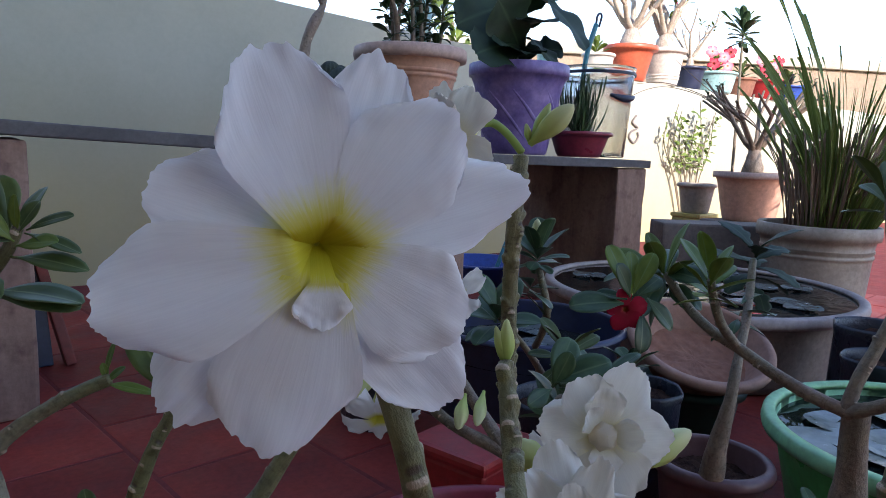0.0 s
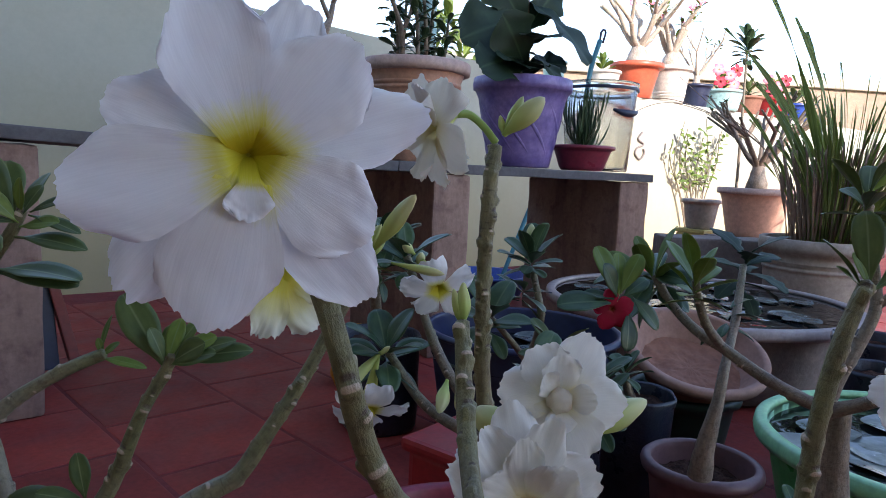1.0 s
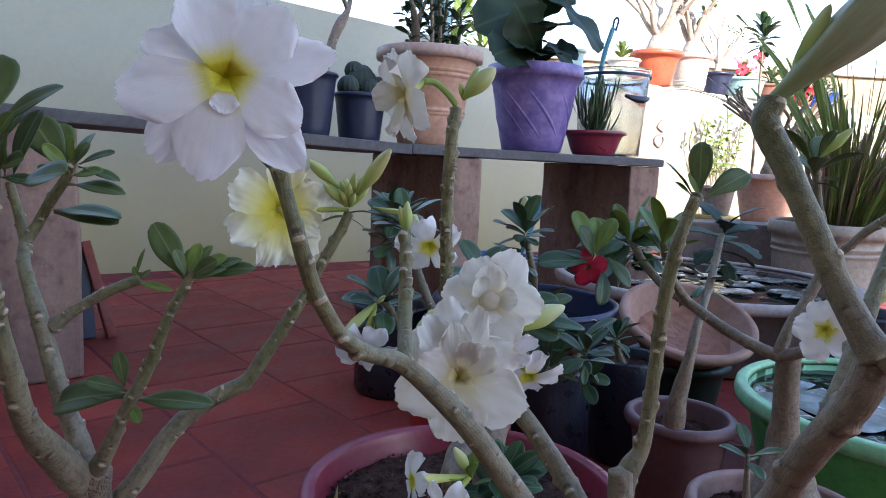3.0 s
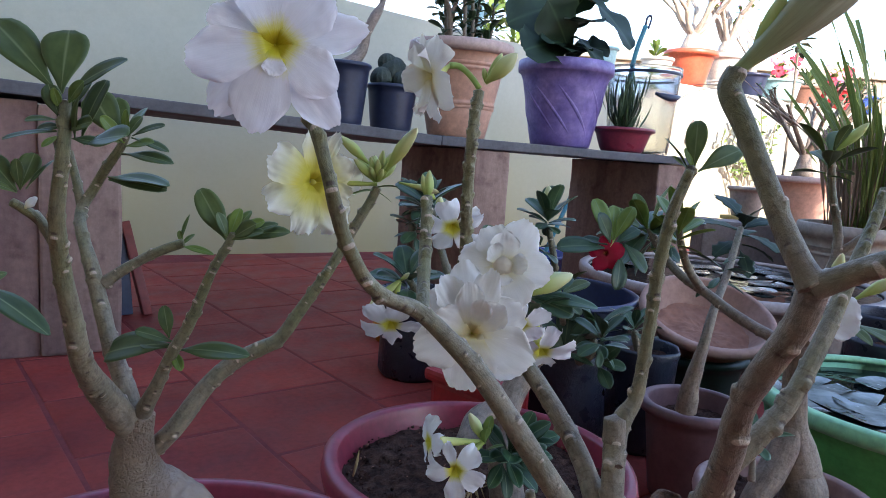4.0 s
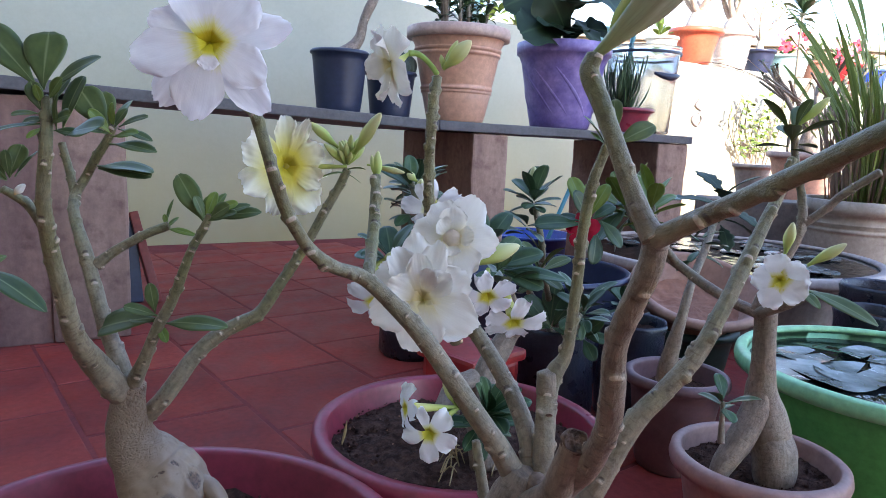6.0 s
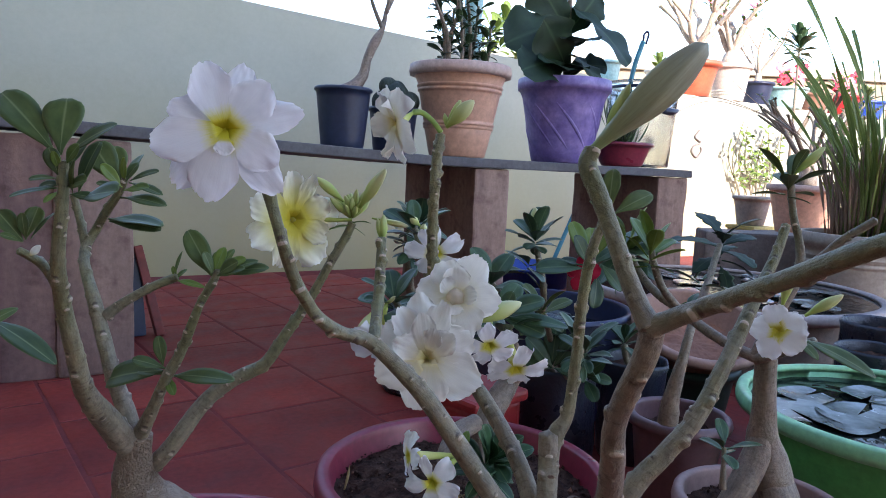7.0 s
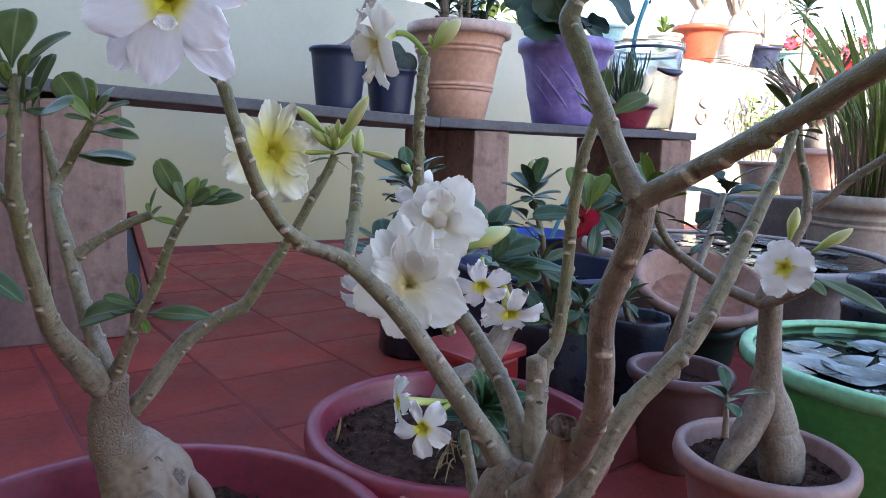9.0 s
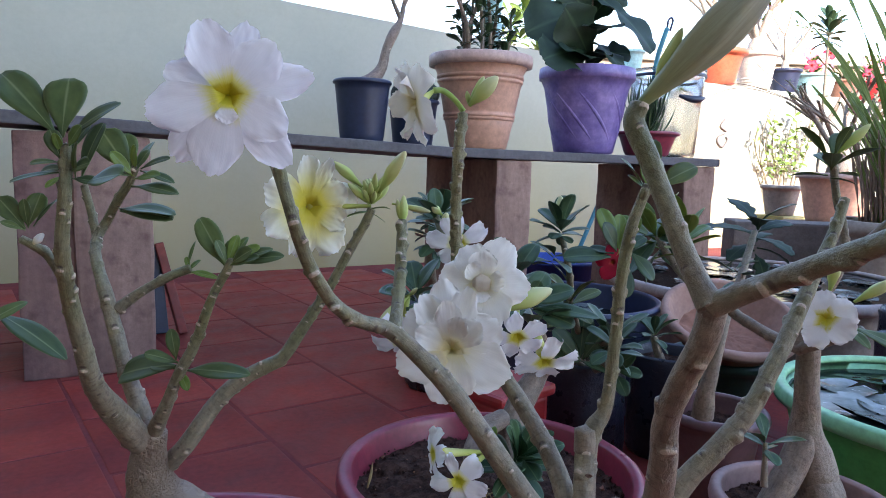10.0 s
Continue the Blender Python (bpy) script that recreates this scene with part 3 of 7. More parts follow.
def cut_face(name, at, normal, r, seed=0, squash=1.0):
    """The weathered end of a cut stem: a raised, ragged ring of bark round a cracked hollow."""
    m = frame_on(at, normal)
    rings, segs = 10, 40
    verts, faces = [m @ Vector((0, 0, -0.20 * r))], []
    for i in range(1, rings + 1):
        v = i / rings
        for j in range(segs):
            a = 2 * math.pi * j / segs
            n1 = noise.noise(Vector((math.cos(a) * 1.6 + seed, math.sin(a) * 1.6, seed)))
            n2 = noise.noise(Vector((math.cos(a) * v * 4, math.sin(a) * v * 4, seed + 7.0)))
            q = r * v * (1 + 0.14 * n1 * v)
            h = -0.20 * (1 - v ** 2) + 0.20 * math.exp(-((v - 0.84) / 0.13) ** 2) * (1 + 1.2 * n1) + 0.22 * n2 * (1 - v * 0.6) - (0.55 if i == rings else 0.0)
            verts.append(m @ Vector((q * math.cos(a), q * math.sin(a) * squash, h * r)))
    for j in range(segs):
        faces.append((0, 1 + j, 1 + (j + 1) % segs))
    for i in range(rings - 1):
        for j in range(segs):
            k = (j + 1) % segs
            faces.append((1 + i * segs + j, 1 + (i + 1) * segs + j, 1 + (i + 1) * segs + k, 1 + i * segs + k))
    return mesh_of(name, verts, faces, M_CUT, True)


def leaf_shape(name, mat, length=0.05, width=0.022, curl=0.25, fold=0.25, tip=0.55, seed=0, thick=0.0009, lobes=0.0):
    """A spoon-shaped succulent leaf lying along +Y, its face up, with a folded midrib and a little twist."""
    nv, nu = 12, 6
    verts, uvs, faces = [], [], []
    rng = random.Random(seed)
    tw = rng.uniform(-0.25, 0.25)
    for layer in (0, 1):
        for i in range(nv + 1):
            v = i / nv
            w = 0.10 + 0.90 * (math.sin(min(v / tip, 1.0) * math.pi / 2) ** 1.5 if v < tip else math.sqrt(max(0.0, 1 - ((v - tip) / (1.0 - tip + 0.004)) ** 2)))
            hw = 0.5 * width * w * (1 + lobes * math.sin(v * 24 + seed))
            for j in range(nu + 1):
                u = j / nu * 2 - 1
                x = hw * u
                y = length * v * (1 - 0.10 * curl * v)
                z = -curl * length * 0.5 * v * v + fold * abs(x) * 0.9 + 0.05 * length * math.sin(v * 7 + seed) * 0.25 * u
                a = tw * v
                z2 = z + x * math.sin(a)
                lift = thick * (1 - 0.8 * abs(u)) * (1 if layer == 0 else -1) * (1.3 - v)
                verts.append((x * math.cos(a), y, z2 + lift))
                uvs.append((j / nu, v))
    row = nu + 1
    off = (nv + 1) * row
    for i in range(nv):
        for j in range(nu):
            a = i * row + j
            faces.append((a, a + 1, a + row + 1, a + row))
            faces.append((off + a, off + a + row, off + a + row + 1, off + a + 1))
    for i in range(nv):
        a = i * row
        faces.append((a, a + row, off + a + row, off + a))
        b = a + nu
        faces.append((b, off + b, off + b + row, b + row))
    for j in range(nu):
        a = nv * row + j
        faces.append((a, a + 1, off + a + 1, off + a))
    return mesh_of(name, verts, faces, mat, True, uvs)


LEAVES = {}


def leaf_kinds(key, mat, **shape):
    LEAVES[key] = [leaf_shape("leaf", mat, seed=s, **shape) for s in range(4)]


leaf_kinds("spoon", M_LEAF, length=0.05, width=0.020, curl=0.30, tip=0.66)
leaf_kinds("light", M_LEAFL, length=0.05, width=0.020, curl=0.25, tip=0.62)
leaf_kinds("dark", M_LEAFD, length=0.05, width=0.021, curl=0.45, tip=0.62)
leaf_kinds("sea", M_LEAFD, length=0.05, width=0.025, curl=0.3, tip=0.62)
leaf_kinds("strapd", M_LEAFD, length=0.05, width=0.014, curl=0.3)
leaf_kinds("bowl", M_LEAFB, length=0.05, width=0.0205, curl=0.35, fold=0.3, tip=0.62)
leaf_kinds("young", M_LEAFL, length=0.05, width=0.021, curl=0.2, tip=0.66)
leaf_kinds("broad", M_LEAFD, length=0.05, width=0.026, curl=0.5)
leaf_kinds("wide", M_LEAF, length=0.05, width=0.026, curl=0.25, tip=0.70)
leaf_kinds("paddle", M_LEAF, length=0.05, width=0.0305, curl=0.2, fold=0.18, tip=0.74)
leaf_kinds("oval", M_LEAF, length=0.05, width=0.021, curl=0.2, tip=0.58)
leaf_kinds("strap", M_LEAF, length=0.05, width=0.014, curl=0.3, tip=0.62)
leaf_kinds("narrow", M_LEAFL, length=0.05, width=0.011, curl=0.3, tip=0.45)


def one_leaf(parent, base, tipp, face_up, key="spoon", scale=None, seed=0):
    """A leaf from its base to its tip, its upper face turned to face_up."""
    b, t = Vector(base), Vector(tipp)
    y = (t - b).normalized()
    z = Vector(face_up)
    z = (z - y * z.dot(y)).normalized()
    x = y.cross(z)
    s = (t - b).length / 0.05 if scale is None else scale
    m = Matrix((x, y, z)).transposed().to_4x4()
    return placed("leaf", LEAVES[key][seed % 4], parent, Matrix.Translation(b) @ m @ Matrix.Scale(s, 4))


def rosette(parent, at, axis, count, length, key="spoon", spread=(35, 85), seed=0, stagger=0.006, flat=1.0):
    """Leaves in a spiral round a shoot's tip: the upper ones steep, the lower ones spread out."""
    rng = random.Random(seed * 7 + 3)
    ax = Vector(axis).normalized()
    u = ax.orthogonal().normalized()
    w = ax.cross(u)
    for i in range(count):
        f = (i + 0.5) / count
        a = i * 2.39996 + rng.uniform(-0.25, 0.25) + seed
        tilt = radians(spread[0] + (spread[1] - spread[0]) * f + rng.uniform(-8, 8))
        out = u * math.cos(a) + w * math.sin(a)
        d = ax * math.cos(tilt) + out * math.sin(tilt)
        b = Vector(at) - ax * (stagger * f * 2) + out * 0.002
        ln = length * rng.uniform(0.75, 1.08) * (0.65 + 0.35 * math.sin(math.pi * min(1.0, f * 0.8 + 0.25)))
        one_leaf(parent, b, b + d * ln, ax * math.sin(tilt) - out * math.cos(tilt) + Vector((rng.uniform(-.2, .2), rng.uniform(-.2, .2), 0)), key, seed=rng.randint(0, 3))


def frame_on(at, normal, up=(0, 0, 1)):
    """A pose whose +Z is the flower's face and whose +Y is up in it."""
    z = Vector(normal).normalized()
    y = Vector(up)
    y = (y - z * y.dot(z)).normalized()
    return Matrix.Translation(at) @ Matrix((y.cross(z), y, z)).transposed().to_4x4()


def petal_shape(name, mat, pose_m, angle, length, width, cup=0.15, back=0.0, start=0.006, depth=0.012, ruffle=0.0016, seed=0, twist=0.0, nu=18, nv=18, frill=0.05, droop=0.30, waist=0.20, peak=0.78):
    """A fan-shaped petal that leaves a funnel-shaped throat and spreads out at `angle` (degrees, counter-clockwise from the flower's right): narrow at its foot, widest near the end, its margin waved and torn, with faint pleats."""
    verts, uvs, faces = [], [], []
    ca, sa = math.cos(radians(angle)), math.sin(radians(angle))
    lean = 0.10 * math.sin(seed * 4.7)
    rim = []
    for j in range(nu + 1):
        u = j / nu * 2 - 1
        n1 = noise.noise(Vector((u * 1.6 + seed * 3.1, seed, 0.3)))
        n2 = noise.noise(Vector((u * 5.0, seed * 1.7, 4.1)))
        n3 = noise.noise(Vector((u * 12.0, seed * 2.3, 8.2)))
        rim.append(1 - droop * abs(u + lean) ** 2.5 + frill * (1.3 * n1 + 0.9 * n2 + 0.8 * n3) + 0.03 * math.exp(-((u - lean) / 0.12) ** 2))
    for i in range(nv + 1):
        v = i / nv
        s = max(0.0, (v - 0.16) / 0.84)
        open_w = math.sin(min(v / peak, 1.0) * math.pi / 2) ** 1.35
        hw = 0.5 * width * (waist + (1 - waist) * open_w) * (1 - 0.12 * max(0.0, (v - peak) / (1 - peak)) ** 2)
        for j in range(nu + 1):
            u = j / nu * 2 - 1
            q = s * (rim[j] * s + (1 - s))
            edge = abs(u) ** 2.5 * s + 0.9 * s ** 3
            p = Vector((s * 2.0 + seed * 3.1, u * 1.5, seed))
            wave = math.sin(u * 3.6 + seed * 2.9 + 1.5 * s) * 0.4 + noise.noise(p * 1.1) * 1.5 + noise.noise(p * 2.6) * 0.5
            side = 1 + edge * frill * (1.2 * noise.noise(p * 2.1 + Vector((5, 0, 0))) + 0.6 * noise.noise(p * 6.0))
            r = start * (0.12 + 0.88 * min(v / 0.16, 1.0)) + length * q
            x = hw * u * side
            h = -depth * max(0.0, 1 - v / 0.16) ** 1.15 + cup * length * (0.70 * s - 0.75 * s * s) - back * length * s * s
            z = h + ruffle * edge * wave + 0.10 * cup * width * u * u * (1 - s) + twist * x * (0.3 + 0.7 * s) + 0.0012 * width * math.cos(u * 17 + seed) * s - 0.03 * width * math.exp(-(u / 0.3) ** 2) * s * (1 - s)
            verts.append(pose_m @ Vector((r * ca - x * sa, r * sa + x * ca, z)))
            uvs.append((j / nu, v))
    row = nu + 1
    for i in range(nv):
        for j in range(nu):
            a = i * row + j
            faces.append((a, a + 1, a + row + 1, a + row))
    return mesh_of(name, verts, faces, mat, True, uvs)


def thicken(ob, t=0.0004):
    mod = ob.modifiers.new("thickness", "SOLIDIFY")
    mod.thickness = t
    mod.offset = 0.0
    mod.use_rim = False
    return ob


def spindle(name, base, tipp, radius, mat, parent, label="", bend=(0, 0, 0), peak=0.55, blunt=0.15, twist=5, segs=14):
    """A bud: thin at its foot, widest past the middle, drawn to a spiral-furled point."""
    b, t = np.array(base, float), np.array(tipp, float)
    axis = (t - b) / np.linalg.norm(t - b)
    side = np.cross(axis, (0.2, 0.1, 1.0))
    side /= np.linalg.norm(side)
    up = np.cross(axis, side)
    n = 20
    verts, uvs, faces = [], [], []
    for i in range(n + 1):
        v = i / n
        c = b + (t - b) * v + np.array(bend) * math.sin(math.pi * v)
        w = 0.28 + 0.72 * math.sin(min(v / peak, 1) * math.pi / 2) ** 1.6 if v < peak else blunt + (1 - blunt) * math.cos((v - peak) / (1 - peak) * math.pi / 2) ** 0.8
        if i == n:
            w = 0.02
        for j in range(segs):
            a = 2 * math.pi * j / segs
            k = 1 + 0.12 * math.cos(5 * a + twist * v) * min(1.0, v * 2)
            verts.append(c + (side * math.cos(a) + up * math.sin(a)) * radius * w * k)
            uvs.append((j / segs, v))
    for i in range(n):
        for j in range(segs):
            k = (j + 1) % segs
            faces.append((i * segs + j, i * segs + k, (i + 1) * segs + k, (i + 1) * segs + j))
    return part(name, mesh_of(name, verts, faces, mat, True, uvs), parent, label)


def flower(parent, at, normal, petals, size, mat=None, up=(0, 0, 1), tube=None, tube_r=0.006, label="", seed=0, cup=0.16, ruffle=0.0020, depth=0.012, frill=0.05, droop=0.30, waist=0.20, start=0.007, fine=1):
    """A flower: its tube and calyx are the part, each petal a sub-part. petals: rows of (angle, reach, width, back, level)."""
    m = frame_on(at, normal, up)
    zaxis = Vector(normal).normalized()
    foot = Vector(tube) if tube is not None else Vector(at) - zaxis * 0.03
    throat = Vector(at) - zaxis * (depth * 1.08 * size / 0.04)
    body = spindle_tube("flower", foot, throat, tube_r * size / 0.04, parent, label)
    for i, (ang, reach, wide, back, level) in enumerate(petals):
        mm = m @ Matrix.Translation((0, 0, -level * size))
        me = petal_shape("petal", mat or M_PETAL, mm, ang, size * reach, size * wide, cup=cup, back=back, start=start * size / 0.04, depth=depth * size / 0.04, ruffle=ruffle * size / 0.04, seed=seed + i * 1.37, twist=0.09 + 0.06 * math.sin(seed + i * 2.1), frill=frill, droop=droop, waist=waist, nu=int(18 * fine), nv=int(18 * fine))
        thicken(part("petal", me, body))
    return body


def spindle_tube(name, foot, throat, r, parent, label=""):
    """The flower's tube: slim at the foot, widening to the throat."""
    f, t = np.array(foot, float), np.array(throat, float)
    ln = max(np.linalg.norm(t - f), 1e-4)
    axis = (t - f) / ln
    side = np.cross(axis, (0.25, 0.15, 1.0))
    side /= np.linalg.norm(side)
    upv = np.cross(axis, side)
    segs, n = 14, 10
    verts, uvs, faces = [], [], []
    for i in range(n + 1):
        v = i / n
        w = r * (0.34 + 0.66 * v ** 1.3)
        for j in range(segs):
            a = 2 * math.pi * j / segs
            verts.append(f + (t - f) * v + (side * math.cos(a) + upv * math.sin(a)) * w * (1 + 0.06 * math.cos(5 * a)))
            uvs.append((j / segs, v))
    for i in range(n):
        for j in range(segs):
            k = (j + 1) % segs
            faces.append((i * segs + j, i * segs + k, (i + 1) * segs + k, (i + 1) * segs + j))
    verts.append(t - axis * 0.0012)
    uvs.append((0.5, 1.0))
    for j in range(segs):
        faces.append((n * segs + j, n * segs + (j + 1) % segs, len(verts) - 1))
    return part(name, mesh_of(name, verts, faces, M_CALYX, True, uvs), parent, label)


FIVE = [(90, 0.95, 0.85, 0.05, 0.0), (18, 1.0, 0.85, 0.05, 0.01), (-54, 1.0, 0.9, 0.1, 0.0), (-126, 1.0, 0.9, 0.1, 0.01), (162, 1.0, 0.85, 0.05, 0.0)]


def flower_row(turn, reach=1.0, wide=0.85, back=0.06, seed=0):
    rng = random.Random(seed)
    return [(a + turn + rng.uniform(-8, 8), r * reach * rng.uniform(0.92, 1.06), w * wide / 0.85 * rng.uniform(0.9, 1.08), back + rng.uniform(-0.05, 0.08), lv) for a, r, w, b, lv in FIVE]


def face_to(at, eye=(0.13, -0.15, 0.56), lift=0.0, side=0.0):
    """The way from a flower towards where people look from, tilted up by lift and turned by side."""
    d = (Vector(eye) - Vector(at)).normalized()
    r = d.cross(Vector((0, 0, 1))).normalized()
    return d + Vector((0, 0, lift)) - r * side


# ---- structure ----
def prism(name, outline, y0, y1, mat):
    """A wall from its outline in x and z, between two planes of y."""
    n = len(outline)
    verts = [(x, y0, z) for x, z in outline] + [(x, y1, z) for x, z in outline]
    faces = [tuple(range(n)), tuple(range(2 * n - 1, n - 1, -1))]
    faces += [(i + n, (i + 1) % n + n, (i + 1) % n, i) for i in range(n)]
    return mesh_of(name, verts, faces, mat, False)


WALL_TOP = [(-2.6, 1.49), (0.78, 1.302), (1.9, 1.240), (3.88, 1.126), (11.0, 1.126)]
wall = tagged(new("wall_north", prism("wall_north", [(-2.6, -0.3)] + [(11.0, -0.3)] + WALL_TOP[::-1], 3.215, 3.375, M_WALL)), "cream limewashed terrace wall, unevenly yellower towards its foot", "wall", kind="structure")
# out of view; its height is chosen to hold skylight off the left side
tagged(new("wall_west", prism("wall_west", [(-1.75, -0.3), (-1.6, -0.3), (-1.6, 4.6), (-1.75, 4.6)], -6.0, 3.21, M_WALL)), "unseen cream plastered side wall, added tall to darken the left of the terrace", "wall", kind="structure")
tagged(new("wall_south", prism("wall_south", [(-6.0, -0.3), (1.82, -0.3), (1.82, 6.3), (-6.0, 6.3)], -6.15, -6.0, M_HOUSE)), "plastered house wall behind the terrace", "wall", kind="structure")
# invented overhead slab, out of view, that blocks skylight from above and behind
tagged(new("ceiling", prism("ceiling", [(-1.75, 3.0), (0.7, 3.0), (0.7, 3.14), (-1.75, 3.14)], -6.0, 0.6, M_HOUSE)), "unseen plastered slab added to cut skylight over the near end of the terrace", "ceiling", kind="structure")
tagged(new("wall_east", prism("wall_east", [(10.9, -0.3), (11.05, -0.3), (11.05, 0.9), (10.9, 0.9)], -6.15, 3.375, M_HOUSE)), "low plastered parapet at the terrace end", "wall", kind="structure")
floor = tagged(new("floor", prism("floor", [(-2.75, -0.3), (11.05, -0.3), (11.05, -0.0016), (-2.75, -0.0016)], -6.15, 3.30, M_JOINT)), "red tiled terrace floor with dark joints", "floor", kind="structure")
ground_me = mesh_of("ground", [(-900, -900, -3.2), (900, -900, -3.2), (900, 900, -3.2), (-900, 900, -3.2)], [(0, 1, 2, 3)], M_ROOF, False)
tagged(new("ground", ground_me), "dry brown ground below the terrace", "ground", kind="structure")
far = thing("building", "distant low brown masonry building beyond the wall", "building", (13.0, 6.0, -3.2))
fb = box_mesh("far_wall", (26.0, 4.0, 5.75), M_ROOF, 0.05)
placed("wall", fb, far, Matrix.Translation((16.0, 9.2, -3.2)) @ Matrix.Rotation(radians(-28), 4, "Z"))
placed("parapet", box_mesh("parapet", (26.2, 4.2, 0.22), M_COPING, 0.04), far, Matrix.Translation((16.0, 9.2, 2.55)) @ Matrix.Rotation(radians(-28), 4, "Z"), "pale coping along the roof edge")

# ---- bench ----
bench = thing("bench", "long grey stone slab bench on rough brown stone posts", "bench", (0.5, 2.0, 0.0))


def slab(x0, z0, x1, z1, y0, y1, t, seed):
    me = box_mesh("slab", (x1 - x0, y1 - y0, t), M_PLANK, 0.004, 0.0022, 6, seed)
    a = math.atan2(z1 - z0, x1 - x0)
    return Matrix.Translation(((x0 + x1) / 2, (y0 + y1) / 2, (z0 + z1) / 2 - t)) @ Matrix.Rotation(-a, 4, "Y"), me


for x0, z0, x1, z1, y0, y1, t, s in ((-1.58, 0.709, 1.238, 0.602, 1.728, 2.29, 0.030, 3), (1.242, 0.602, 2.400, 0.596, 1.732, 2.30, 0.030, 8)):
    m, me = slab(x0, z0, x1, z1, y0, y1, t, s)
    placed("slab", me, bench, m)
for x0, x1, y1, top, s in ((-1.35, -1.14, 2.24, 0.66, 1), (0.168, 0.345, 2.24, 0.598, 2), (1.375, 1.514, 2.24, 0.569, 4), (2.225, 2.388, 2.24, 0.565, 5)):
    placed("post", box_mesh("post", (x1 - x0, y1 - 1.742, top), M_POST, 0.008, 0.004, 7, s), bench, Matrix.Translation(((x0 + x1) / 2, (1.742 + y1) / 2, 0.0)))

# left side of the wide post, its shade put into a darker stone
placed("post", box_mesh("post", (0.123, 0.46, 0.605), M_POSTSHADE, 0.004, 0.003, 5, 9), bench, Matrix.Translation((0.1075, 1.985, 0.0)), "stained left side of the wide stone post, darkened for its shade")

# ---- pots ----
def pot_profile(r_top, r_bot, h, wall=0.006, rim_h=0.02, rim_out=0.008, soil=0.03, bands=()):
    """Outer wall from the foot up, a rolled rim, then the inner wall down to the earth."""
    body = [(0.0, 0.0), (r_bot * 0.94, 0.0), (r_bot, 0.006)]
    steps = 9
    for i in range(1, steps):
        z = 0.006 + (h - rim_h - 0.006) * i / steps
        body.append((r_bot + (r_top - r_bot) * z / h, z))
    for z in bands:
        r = r_bot + (r_top - r_bot) * z / h
        body += [(r, z - 0.006), (r + 0.004, z - 0.004), (r + 0.004, z + 0.004), (r, z + 0.006)]
    body.sort(key=lambda q: (q[1], q[0] if q[1] < 0.001 else 0))
    zr = h - rim_h
    rim = [(r_top - 0.001, zr), (r_top + rim_out, zr + 0.001), (r_top + rim_out + 0.002, zr + rim_h * 0.4), (r_top + rim_out, h - 0.003), (r_top + rim_out - 0.004, h), (r_top - wall + 0.002, h), (r_top - wall, h - 0.004)]
    inner = [(r_bot + (r_top - r_bot) * z / h - wall * 0.7, z) for z in (h - 0.012, h - soil * 0.5, h - soil - 0.01)]
    return body, rim, inner


def pot(name, label, at, r_top, r_bot, h, mat, rim_mat=None, rim_h=0.02, rim_out=0.008, soil=0.03, bands=(), group="", seed=0, rise=0.0, wobble=0.0012, earth=True, z0=0.0, rough=0.006, soil_mat=None):
    body, rim, inner = pot_profile(r_top, r_bot, h, 0.006, rim_h, rim_out, soil, bands)
    base = thing(name, label, "pot", (at[0], at[1], z0), group)
    c = (at[0], at[1], z0)
    if rim_mat is None:
        part("body", lathe("body", body + rim + inner, mat, c, wobble=wobble, seed=seed), base)
    else:
        part("body", lathe("body", body + [(r_top - 0.002, h - rim_h)], mat, c, wobble=wobble, seed=seed), base)
        part("rim", lathe("rim", rim + inner, rim_mat, c, wobble=wobble, seed=seed), base, "paler rolled rim")
    if earth:
        part("soil", soil_mesh("soil", r_bot + (r_top - r_bot) * (h - soil) / h - 0.003, (at[0], at[1], z0 + h - soil), rough, seed, soil_mat, rise), base, "dark crumbly potting soil")
    return base


SLAB = 0.604
big_red = pot("plant_pot", "wide maroon plastic bowl pot on the red tiles", (0.205, 0.410), 0.222, 0.165, 0.18, M_MAROON, rim_h=0.030, rim_out=0.012, soil=0.045, group="maroon bowl pots", seed=1)
mid_bowl = pot("plant_pot", "round maroon plastic bowl pot with dark soil", (0.612, 0.552), 0.182, 0.135, 0.18, M_MAROON, rim_h=0.028, rim_out=0.012, soil=0.034, group="maroon bowl pots", seed=2, rise=0.01)


